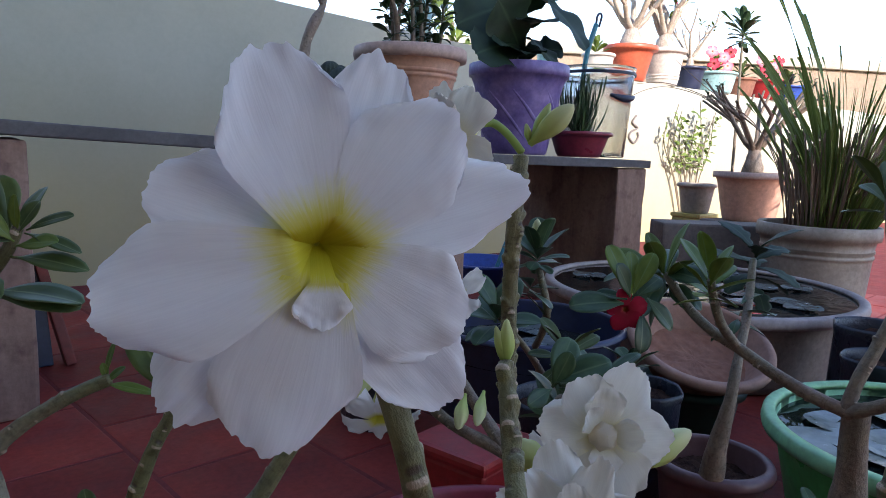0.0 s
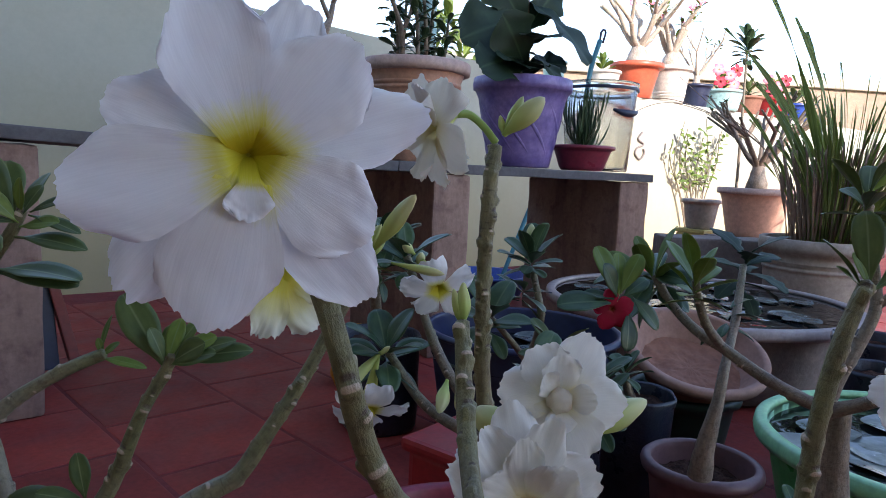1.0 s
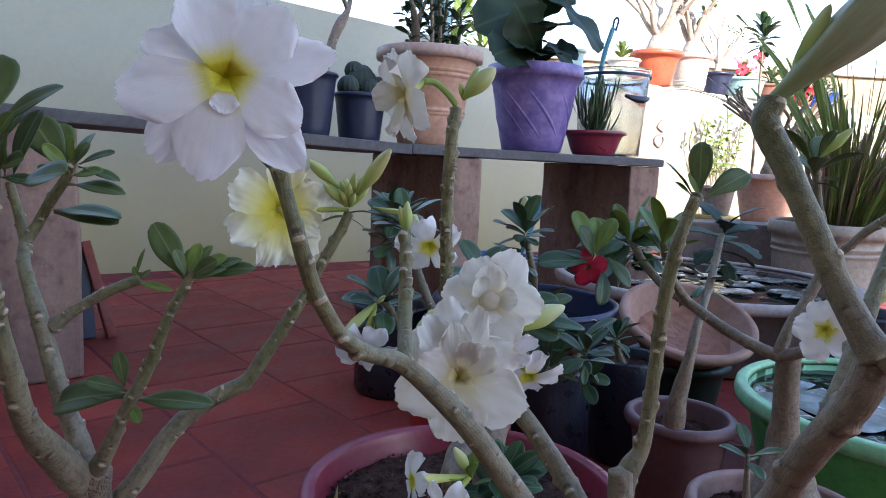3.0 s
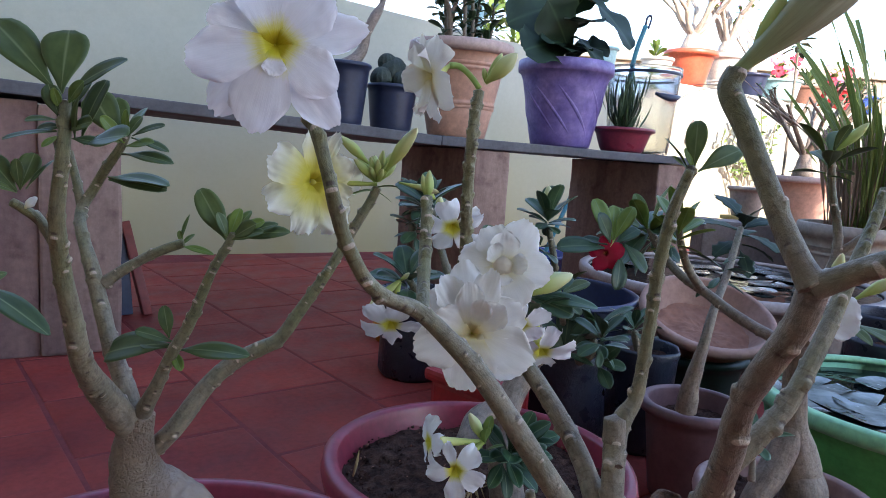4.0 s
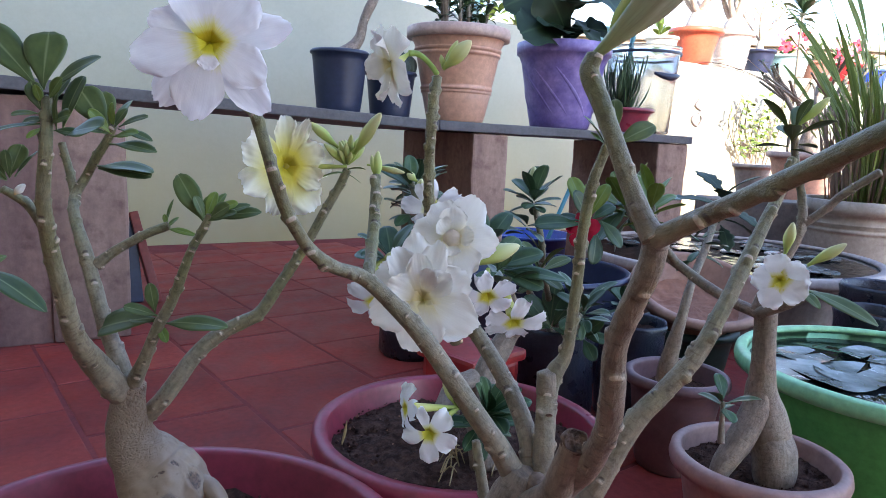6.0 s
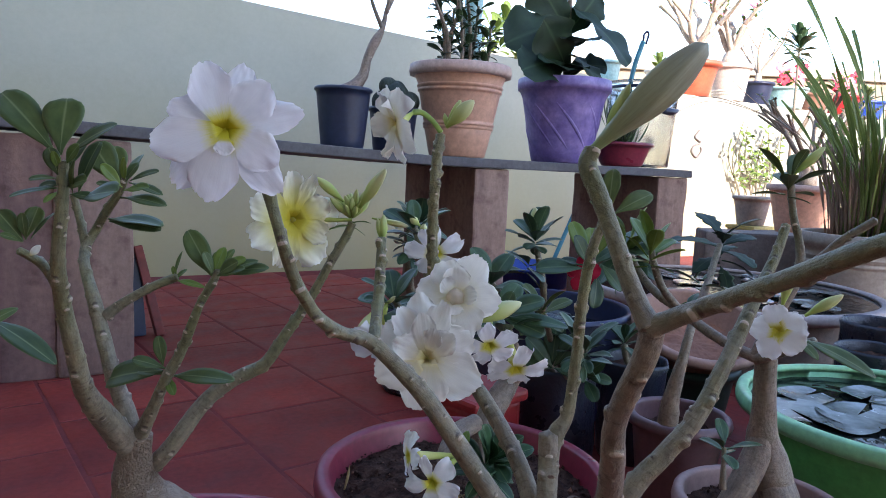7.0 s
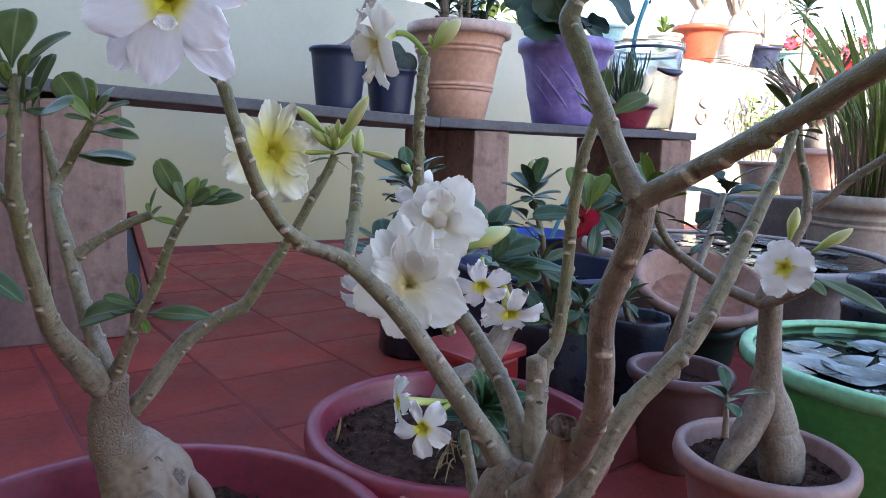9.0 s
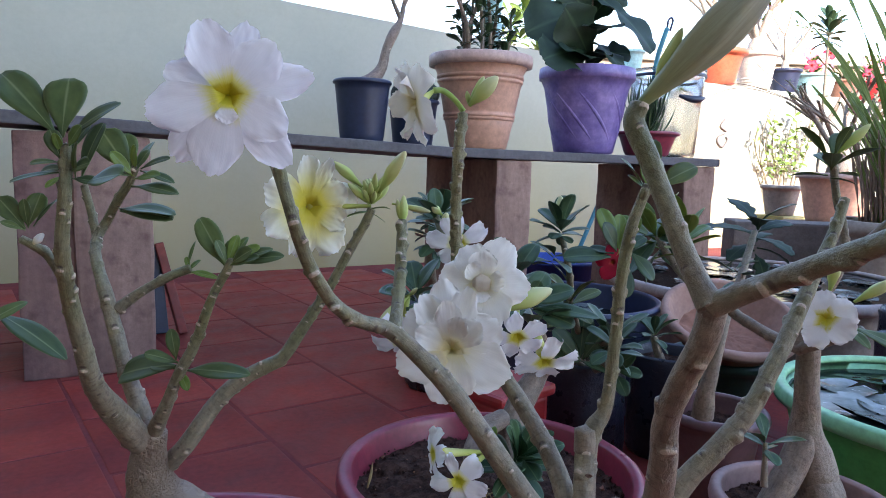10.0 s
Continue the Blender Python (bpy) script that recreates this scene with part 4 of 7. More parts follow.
def torn_pot(at, r, h):
    """A slim red plastic pot whose lip is torn away, two ragged flaps of it still standing."""
    base = thing("plant_pot", "slim orange red plastic pot with a torn lip", "pot", (at[0], at[1], 0))
    part("body", lathe("body", [(0.0, 0.0), (r * 0.78, 0.0), (r * 0.80, 0.004), (r, h - 0.012), (r - 0.003, h - 0.012), (r * 0.78, 0.008), (0.0, 0.008)], M_REDLIP, (at[0], at[1], 0)), base)
    part("soil", soil_mesh("soil", r - 0.004, (at[0], at[1], h - 0.022), 0.004, 3), base, "dark crumbly potting soil")
    rows, segs, verts, faces = 8, 180, [], []
    for layer in (0, 1):
        for i in range(rows + 1):
            v = i / rows
            for j in range(segs):
                a = 2 * math.pi * j / segs
                d1, d2 = math.degrees(a) - 127, (math.degrees(a) - 12 + 180) % 360 - 180
                top = 0.064 * math.exp(-(d1 / (20 if d1 < 0 else 8)) ** 2) + 0.084 * math.exp(-(d2 / 15) ** 2) + 0.004 * noise.noise(Vector((math.cos(a) * 9, math.sin(a) * 9, 2.0)))
                q = r - 0.003 * layer + 0.02 * top * math.sin(v * 3.0) + 0.003 * v * noise.noise(Vector((math.cos(a) * 14, math.sin(a) * 14, v * 3)))
                verts.append((at[0] + q * math.cos(a), at[1] + q * math.sin(a), h - 0.014 + (0.014 + top) * v))
    n = (rows + 1) * segs
    for i in range(rows):
        for j in range(segs):
            k = (j + 1) % segs
            a, b, c, d = i * segs + j, i * segs + k, (i + 1) * segs + k, (i + 1) * segs + j
            faces += [(a, b, c, d), (n + a, n + d, n + c, n + b)]
    for j in range(segs):
        k, o = (j + 1) % segs, rows * segs
        faces.append((o + j, o + k, n + o + k, n + o + j))
    part("torn_lip", mesh_of("torn_lip", verts, faces, M_REDLIP, True), base)


torn_pot((0.402, 0.157), 0.074, 0.235)
pink = pot("plant_pot", "dusty pink plastic pot with a rolled rim", (0.985, 0.370), 0.106, 0.080, 0.14, M_PINKPOT, rim_h=0.024, rim_out=0.009, soil=0.028, seed=4)
pot("plant_pot", "small mauve brown plastic pot", (1.085, 0.604), 0.080, 0.058, 0.17, M_MAUVE, rim_h=0.018, soil=0.035, seed=5)
crumbs(big_red, (0.205, 0.410, 0.137), 0.205, 900, 61)
crumbs(mid_bowl, (0.612, 0.552, 0.150), 0.168, 900, 62)
crumbs(mid_bowl, (0.612, 0.552, 0.151), 0.165, 60, 63, M_CLAY)
crumbs(pink, (0.985, 0.370, 0.114), 0.095, 260, 64)
pot("plant_pot", "dark green plastic pot under the clay bowl", (1.422, 0.869), 0.105, 0.08, 0.155, M_DARKGREEN, soil=0.05, seed=6)
bowl = pot("plant_pot", "old clay bowl tipped forward on a dark pot", (1.422, 0.869), 0.134, 0.080, 0.10, M_CLAY, M_CLAYRIM, rim_h=0.020, rim_out=0.010, soil=0.055, seed=16, z0=0.160, soil_mat=M_CLAY, rough=0.004)
bowl.rotation_euler = Euler((radians(20), radians(-12), 0))
pot("plant_pot", "black nursery pot standing on the bench", (0.992, 1.950), 0.088, 0.068, 0.195, M_BLACK, rim_h=0.014, rim_out=0.004, z0=SLAB + 0.006, group="black nursery pots", seed=7)
pot("plant_pot", "black nursery pot with a cactus on the bench", (1.190, 1.985), 0.082, 0.066, 0.155, M_BLACK, rim_h=0.014, rim_out=0.004, z0=SLAB, group="black nursery pots", seed=8)
pot("plant_pot", "terracotta plastic pot with a faded pink rim", (1.415, 1.930), 0.160, 0.098, 0.312, M_TERRA, M_TERRARIM, rim_h=0.038, rim_out=0.016, z0=SLAB - 0.001, bands=(0.10, 0.112, 0.225, 0.24), seed=9)


def purple_pot():
    """A purple pot whose wall carries slanting raised strokes."""
    base = pot("plant_pot", "purple plastic pot with slanting relief strokes", (1.905, 1.960), 0.172, 0.112, 0.315, M_PURPLE, rim_h=0.045, rim_out=0.006, z0=SLAB - 0.002, seed=10)
    for k in range(10):
        a0 = k * 0.63
        pts = []
        for i in range(9):
            t = i / 8
            z = 0.03 + 0.21 * t
            r = 0.112 + 0.060 * z / 0.315 - 0.0065
            a = a0 - 1.25 * t + 0.15 * math.sin(k * 2.3)
            pts.append((1.905 + r * math.cos(a), 1.960 + r * math.sin(a), SLAB + z, 0.0100 * math.sin(math.pi * (0.2 + 0.6 * t))))
        limb("relief_stroke", pts, M_PURPLE, base, step=0.02, segs=8, lump=0.02)


purple_pot()
pot("plant_pot", "shallow dark red plastic bowl on the bench", (2.139, 1.865), 0.112, 0.080, 0.092, M_MAROON, rim_h=0.014, z0=SLAB - 0.004, seed=11)
clear = thing("bucket", "clear grey plastic bucket with a dark grip on the bench", "bucket", (2.35, 1.985, SLAB))
part("body", lathe("body", [(0.0, 0.0), (0.122, 0.0), (0.126, 0.006), (0.147, 0.335), (0.152, 0.337), (0.152, 0.350), (0.145, 0.350), (0.143, 0.335), (0.122, 0.010), (0.0, 0.008)], M_CLEAR, (2.35, 1.985, SLAB - 0.003)), clear)
part("rim_band", lathe("rim_band", [(0.1525, 0.318), (0.1535, 0.320), (0.1535, 0.328), (0.1525, 0.330)], M_BLACK, (2.35, 1.985, SLAB - 0.003)), clear, "dark band under the rim")
GRIP = [(2.35 + 0.152 * math.cos(a), 1.985 + 0.152 * math.sin(a), SLAB + 0.235 - 0.012 * math.sin((a + 2.05) / 0.95 * math.pi), 0.006 + 0.008 * math.sin((a + 2.05) / 0.95 * math.pi)) for a in (-2.05, -1.86, -1.67, -1.48, -1.29, -1.1)]
limb("grip", GRIP, M_BLACK, clear, "black plastic grip", step=0.01, segs=10, lump=0.02)
rod = thing("rod", "teal hooked rod standing in the clear bucket", "rod", (2.35, 1.985, SLAB + 0.01))
limb("shaft", [(2.255, 1.99, 0.65, 0.01), (2.293, 2.0, 0.965, 0.01), (2.343, 2.0, 1.122, 0.01)], M_TEAL, rod, step=0.03, segs=10, lump=0.0)
limb("hook", [(2.343, 2.0, 1.122, 0.0045), (2.347, 2.0, 1.153, 0.0045), (2.362, 2.0, 1.166, 0.0045), (2.373, 2.0, 1.157, 0.0045), (2.361, 2.0, 1.115, 0.0045)], M_NAVY, rod, step=0.006, segs=8, lump=0.0)
# thin dark S-shaped curl just proud of the wall face
squiggle = thing("hook", "small dark raised squiggle on the sunlit wall", "hook", (4.198, 3.205, 0.809))
limb("curl", [(4.175, 3.205, 0.893, 0.007), (4.138, 3.205, 0.844, 0.007), (4.198, 3.205, 0.809, 0.007), (4.133, 3.205, 0.782, 0.007), (4.114, 3.205, 0.742, 0.007), (4.167, 3.205, 0.705, 0.007), (4.212, 3.205, 0.747, 0.007), (4.202, 3.205, 0.778, 0.007)], M_CONCRETE, squiggle, step=0.008, segs=8, lump=0.0)


# ---- tubs ----
def lily_pads(parent, at, r, count, seed):
    rng = random.Random(seed)
    for i in range(count):
        a, q = i * 2.4 + rng.uniform(-0.4, 0.4), r * math.sqrt((i + 0.6) / count) * 0.82
        pr = rng.uniform(0.046, 0.070)
        n, verts, faces = 26, [], []
        for k in range(5):
            rr = pr * k / 4
            for j in range(n):
                t = 0.12 + (2 * math.pi - 0.24) * j / (n - 1)
                w = 1 + 0.03 * math.sin(5 * t + i)
                verts.append((rr * w * math.cos(t), rr * w * math.sin(t), 0.0022 * (k / 4) ** 3 * math.sin(3 * t + i) + 0.002 + 0.0015 * (k / 4) ** 4))
        for k in range(4):
            for j in range(n - 1):
                faces.append((k * n + j, (k + 1) * n + j, (k + 1) * n + j + 1, k * n + j + 1))
        me = mesh_of("lily_pad", verts, faces, M_PAD)
        placed("lily_pad", me, parent, Matrix.Translation((at[0] + q * math.cos(a), at[1] + q * math.sin(a), at[2] + 0.001 * (i % 4))) @ Matrix.Rotation(rng.uniform(0, 6.28), 4, "Z") @ Matrix.Rotation(rng.uniform(-0.015, 0.015), 4, "X"))


def tub(label, at, r_top, r_bot, h, mat, rim_mat, level, rim_out, pads, seed, rim_h=0.03):
    body, rim, inner = pot_profile(r_top, r_bot, h, 0.006, rim_h, rim_out, level)
    base = thing("water_tub", label, "tub", (at[0], at[1], 0))
    part("body", lathe("body", body + [(r_top - 0.002, h - rim_h)], mat, (at[0], at[1], 0), 72), base)
    part("rim", lathe("rim", rim + inner + [(r_bot, 0.02)], rim_mat, (at[0], at[1], 0), 72), base, "pale rolled rim")
    part("water", soil_mesh("water", r_top - 0.007, (at[0], at[1], h - level), 0.0008, seed, M_WATER), base, "dark still water")
    lily_pads(base, (at[0], at[1], h - level + 0.001), r_top - 0.01, pads, seed)
    return base


tub("bright green plastic tub of water with lily pads", (1.410, 0.405), 0.250, 0.205, 0.20, M_GREENPL, M_GREENRIM, 0.022, 0.014, 11, 5, 0.026)
tub("wide cement tub of water full of lily pads", (2.08, 1.29), 0.445, 0.39, 0.225, M_CONCRETE, M_TUB, 0.010, 0.022, 17, 9)
tub("dark tub with a blue rim holding shaded water", (1.185, 1.118), 0.205, 0.165, 0.255, M_BLACK, M_NAVY, 0.06, 0.008, 5, 14, 0.012)


# ---- bags, boxes and buckets on the floor ----
def grow_bag(label, at, r, h, seed, mat=None):
    """A soft bag: a slack, creased wall with a rolled top."""
    base = thing("grow_bag", label, "bag", (at[0], at[1], 0))
    prof = [(0.0, 0.0), (r * 0.9, 0.0), (r * 0.98, 0.012), (r * 1.02, h * 0.3), (r * 0.99, h * 0.6), (r * 1.0, h * 0.9), (r * 1.05, h * 0.97), (r * 1.02, h), (r * 0.97, h * 0.98), (r * 0.95, h * 0.85)]
    part("body", lathe("body", prof, mat or M_BAG, (at[0], at[1], 0), 40, wobble=r * 0.09, seed=seed), base)
    part("soil", soil_mesh("soil", r * 0.97, (at[0], at[1], h * 0.88), 0.006, seed), base)
    return base


grow_bag("black plastic grow bag on the red tiles", (0.965, 1.345), 0.088, 0.215, 3)
grow_bag("tall black grow bag standing among the pots", (0.985, 0.820), 0.080, 0.215, 4)
grow_bag("small black grow bag with a seedling", (1.175, 0.800), 0.066, 0.205, 5)
grow_bag("dark grow bag beside the green tub", (1.72, 0.62), 0.075, 0.22, 6)
grow_bag("dark grow bag behind the green tub", (1.93, 0.72), 0.085, 0.24, 7)
redsq = thing("plant_pot", "small square red plastic pot", "pot", (0.800, 0.820, 0))
rp = box_mesh("body", (0.125, 0.125, 0.17), M_REDPL, 0.012, 0.0)
placed("body", rp, redsq, Matrix.Translation((0.800, 0.820, 0)) @ Matrix.Rotation(0.25, 4, "Z"))
placed("rim", box_mesh("rim", (0.142, 0.142, 0.022), M_REDPL, 0.008, 0.0), redsq, Matrix.Translation((0.800, 0.820, 0.165)) @ Matrix.Rotation(0.25, 4, "Z"))
planter = thing("planter_box", "dark brown cement planter box behind the tub", "planter", (2.77, 1.69, 0))
placed("body", box_mesh("body", (0.46, 0.18, 0.35), M_CONCRETE, 0.01, 0.003, 4, 2), planter, Matrix.Translation((2.79, 1.70, 0)) @ Matrix.Rotation(radians(-36), 4, "Z"))
bucket = pot("bucket", "dirty grey plastic bucket holding lemongrass", (2.81, 1.28), 0.195, 0.165, 0.39, M_BUCKET, rim_h=0.05, rim_out=0.012, soil=0.03, bands=(0.28, 0.30), seed=12)
stand = thing("stand", "grey cement block under a pot", "block", (3.39, 1.88, 0))
placed("block", box_mesh("block", (0.32, 0.32, 0.32), M_CONCRETE, 0.01, 0.003, 4, 5), stand, Matrix.Translation((3.39, 1.88, 0)))
pot("plant_pot", "terracotta plastic pot on a cement block", (3.39, 1.88), 0.165, 0.118, 0.235, M_TERRA, M_TERRARIM, rim_h=0.03, rim_out=0.012, z0=0.32, seed=13)
pot("plant_pot", "small grey plastic pot by the sunlit wall", (3.52, 2.26), 0.095, 0.070, 0.16, M_BUCKET, z0=0.32, seed=14)
stand2 = thing("stand", "faded yellow plastic box under the grey pot", "box", (3.52, 2.26, 0))
placed("body", box_mesh("body", (0.17, 0.17, 0.298), M_YELLOW, 0.01, 0.001, 3, 6), stand2, Matrix.Translation((3.52, 2.26, 0)))
placed("lid", box_mesh("lid", (0.18, 0.18, 0.022), M_YELLOW, 0.006), stand2, Matrix.Translation((3.52, 2.26, 0.298)))
blue = thing("bucket", "blue plastic basin under the bench", "basin", (2.267, 2.550, 0))
part("body", lathe("body", [(0.0, 0.0), (0.17, 0.0), (0.20, 0.085), (0.215, 0.088), (0.215, 0.10), (0.195, 0.10), (0.165, 0.010), (0.0, 0.008)], M_BLUE, (2.267, 2.550, 0.0)), blue)
broom = thing("broom", "teal broom handle leaning behind the bench", "broom", (2.327, 2.53, 0.01))
limb("handle", [(2.327, 2.53, 0.012, 0.011), (2.516, 2.575, 0.322, 0.011), (2.62, 2.6, 0.492, 0.011)], M_TEAL, broom, step=0.05, segs=10, lump=0.0)
board = thing("board", "red-edged dark board leaning behind the bench post", "board", (0.42, 2.11, 0))
placed("panel", box_mesh("panel", (0.06, 0.028, 0.27), M_BLACK, 0.003), board, Matrix.Translation((0.392, 2.12, 0)) @ Matrix.Rotation(radians(-10), 4, "X") @ Matrix.Rotation(radians(-3), 4, "Y"))
placed("edge", box_mesh("edge", (0.026, 0.05, 0.29), M_CLAYRED, 0.004), board, Matrix.Translation((0.462, 2.11, 0)) @ Matrix.Rotation(radians(-10), 4, "X") @ Matrix.Rotation(radians(-12), 4, "Y"), "dull red painted edge")
cloth = thing("cloth", "orange yellow cloth bundle behind the grow bag", "cloth", (0.95, 1.62, 0))
part("folds", lathe("folds", [(0.0, 0.0), (0.06, 0.0), (0.07, 0.03), (0.06, 0.08), (0.045, 0.13), (0.02, 0.16), (0.0, 0.165)], M_ORANGECLOTH, (1.069, 1.627, 0), 32, wobble=0.03, seed=4), cloth)


# ---- the near desert rose with the large white flower ----
near = thing("desert_rose", "tall bare-stemmed desert rose with large double white flowers", "plant", (0.402, 0.152, 0.14))
limb("trunk", [(0.405, 0.151, 0.341, 0.0121), (0.400, 0.154, 0.322, 0.0179), (0.399, 0.158, 0.300, 0.0240), (0.402, 0.161, 0.265, 0.0298), (0.407, 0.161, 0.222, 0.0335)], M_BARKRED, near, age=(0.0, 0.0), lump=0.08, seed=1, segs=28)
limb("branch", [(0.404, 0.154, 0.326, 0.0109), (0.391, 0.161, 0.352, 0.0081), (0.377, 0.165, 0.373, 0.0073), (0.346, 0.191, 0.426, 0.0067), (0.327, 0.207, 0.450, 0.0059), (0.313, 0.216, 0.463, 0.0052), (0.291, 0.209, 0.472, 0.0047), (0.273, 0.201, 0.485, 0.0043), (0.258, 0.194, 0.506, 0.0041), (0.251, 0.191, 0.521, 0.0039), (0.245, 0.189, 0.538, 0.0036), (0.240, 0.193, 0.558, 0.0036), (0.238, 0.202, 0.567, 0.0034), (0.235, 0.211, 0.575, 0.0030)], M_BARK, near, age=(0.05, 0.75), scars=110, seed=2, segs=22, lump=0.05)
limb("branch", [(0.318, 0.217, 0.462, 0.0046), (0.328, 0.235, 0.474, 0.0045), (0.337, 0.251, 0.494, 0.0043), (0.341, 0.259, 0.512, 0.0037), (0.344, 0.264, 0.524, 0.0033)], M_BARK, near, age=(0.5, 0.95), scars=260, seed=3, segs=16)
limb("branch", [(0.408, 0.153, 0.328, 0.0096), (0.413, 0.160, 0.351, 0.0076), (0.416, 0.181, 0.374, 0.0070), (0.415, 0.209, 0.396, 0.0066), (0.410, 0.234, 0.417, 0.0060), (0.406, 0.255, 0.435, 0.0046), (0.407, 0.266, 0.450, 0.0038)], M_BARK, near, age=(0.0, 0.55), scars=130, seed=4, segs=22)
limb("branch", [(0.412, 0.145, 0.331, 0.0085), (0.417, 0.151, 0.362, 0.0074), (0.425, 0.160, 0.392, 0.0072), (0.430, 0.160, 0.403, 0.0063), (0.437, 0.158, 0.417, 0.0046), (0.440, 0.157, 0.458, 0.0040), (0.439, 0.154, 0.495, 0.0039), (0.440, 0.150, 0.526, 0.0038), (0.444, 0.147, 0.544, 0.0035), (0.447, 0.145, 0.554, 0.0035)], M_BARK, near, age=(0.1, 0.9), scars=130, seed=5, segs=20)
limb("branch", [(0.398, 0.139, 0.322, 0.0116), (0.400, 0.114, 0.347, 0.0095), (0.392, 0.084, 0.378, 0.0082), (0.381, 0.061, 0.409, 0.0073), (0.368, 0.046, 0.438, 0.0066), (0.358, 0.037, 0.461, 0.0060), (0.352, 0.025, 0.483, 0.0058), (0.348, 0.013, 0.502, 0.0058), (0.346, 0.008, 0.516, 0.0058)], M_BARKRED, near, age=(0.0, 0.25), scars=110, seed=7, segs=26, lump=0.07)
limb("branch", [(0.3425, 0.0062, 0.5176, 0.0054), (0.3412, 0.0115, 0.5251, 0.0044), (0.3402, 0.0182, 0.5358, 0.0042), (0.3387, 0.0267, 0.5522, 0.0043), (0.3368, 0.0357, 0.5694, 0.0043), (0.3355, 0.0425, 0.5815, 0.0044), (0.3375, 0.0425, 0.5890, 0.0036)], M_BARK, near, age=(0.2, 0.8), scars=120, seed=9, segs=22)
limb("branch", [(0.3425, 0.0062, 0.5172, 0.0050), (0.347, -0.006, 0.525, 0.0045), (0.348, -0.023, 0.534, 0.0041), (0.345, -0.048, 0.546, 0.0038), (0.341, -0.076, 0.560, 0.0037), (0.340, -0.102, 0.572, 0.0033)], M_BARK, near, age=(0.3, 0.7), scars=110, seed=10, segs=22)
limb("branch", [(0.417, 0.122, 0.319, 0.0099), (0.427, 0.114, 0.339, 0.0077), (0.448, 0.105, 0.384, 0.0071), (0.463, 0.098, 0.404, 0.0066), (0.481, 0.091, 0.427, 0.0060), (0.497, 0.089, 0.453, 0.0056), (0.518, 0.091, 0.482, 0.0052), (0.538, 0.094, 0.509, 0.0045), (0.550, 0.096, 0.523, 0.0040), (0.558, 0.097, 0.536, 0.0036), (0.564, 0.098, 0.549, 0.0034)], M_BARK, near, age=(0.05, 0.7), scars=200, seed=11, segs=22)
limb("branch", [(0.398, 0.180, 0.292, 0.0043), (0.399, 0.188, 0.304, 0.0044), (0.399, 0.200, 0.332, 0.0038), (0.398, 0.202, 0.342, 0.0031)], M_BARK, near, age=(0.0, 0.3), scars=100, seed=12, segs=14)
limb("stub", [(0.423, 0.159, 0.388, 0.0070), (0.424, 0.161, 0.402, 0.0067)], M_BARK, near, age=(0.0, 0.1), seed=6, segs=18)
stub = limb("stub", [(0.392, 0.108, 0.350, 0.0096), (0.386, 0.093, 0.376, 0.0080), (0.382, 0.084, 0.394, 0.0075)], M_BARKRED, near, "cut branch stub with a dry brown end", age=(0.0, 0.0), seed=8, segs=22, cap=False)
part("cut_end", cut_face("cut_end", (0.3812, 0.0826, 0.3946), (-0.38, -0.80, 0.48), 0.0076, 3), stub, "dry brown hollowed cut face")
part("leaf_scar", cut_face("leaf_scar", (0.4173, 0.1480, 0.3782), (-0.58, -0.78, 0.20), 0.0024, 5, 0.50), near, "dark healed leaf scar")
limb("knot", [(0.4045, 0.1410, 0.3300, 0.0088), (0.4040, 0.1400, 0.3385, 0.0066), (0.4040, 0.1395, 0.3440, 0.0040)], M_KNOT, near, "rough brown knot between the branches", age=(0.0, 0.0), lump=0.35, seed=19, segs=26, step=0.0008)

F1 = (0.2085, 0.1610, 0.5912)
flower(near, F1, face_to(F1, (0.13, -0.12, 0.575)), [
    (74, 1.12, 0.68, 0.02, 0.14), (17, 1.36, 0.72, 0.00, 0.17), (-48, 1.42, 0.82, 0.06, 0.16), (-128, 1.30, 0.80, 0.12, 0.14), (160, 0.92, 0.74, 0.02, 0.15),
    (110, 1.10, 0.84, -0.03, 0.01), (48, 1.02, 0.88, -0.02, 0.03), (-32, 1.00, 0.88, 0.04, 0.05), (-104, 1.26, 1.00, 0.10, 0.04), (196, 1.24, 0.90, 0.05, 0.05),
    (-92, 0.30, 0.40, -0.10, 0.02)],
    0.0247, tube=(0.232, 0.214, 0.580), label="large double white flower with a yellow throat", seed=3, ruffle=0.0020, depth=0.010, start=0.0082, tube_r=0.0080, frill=0.035, droop=0.30, waist=0.30, cup=0.10, fine=2)
FU = (0.409, 0.265, 0.477)
up_flower = flower(near, FU, face_to(FU, lift=0.15, side=0.05), [(58, 1.32, 1.15, -0.02, 0.02), (112, 1.0, 1.1, -0.08, 0.0), (-3, 1.25, 1.1, 0.03, 0.03), (-65, 1.15, 1.2, 0.08, 0.02), (172, 1.05, 1.15, 0.02, 0.03), (232, 0.95, 1.05, 0.08, 0.01),
    (88, 0.72, 0.85, -0.40, -0.02), (5, 0.46, 0.6, -0.85, -0.05), (130, 0.44, 0.6, -0.9, -0.05), (-95, 0.42, 0.6, -0.9, -0.05)],
                   0.0250, M_PETALW, tube=(0.412, 0.269, 0.447), label="double white flower with a creamy furled centre", seed=8, ruffle=0.0030, frill=0.050, cup=0.14, waist=0.32, fine=1.3)
FUN = face_to(FU, lift=0.25, side=0.1).normalized()
spindle("furled_petals", Vector(FU) - FUN * 0.008, Vector(FU) + FUN * 0.006, 0.0068, M_FURL, up_flower, "cream furled centre", peak=0.6, blunt=0.55, twist=9)
FL = (0.376, 0.249, 0.4365)
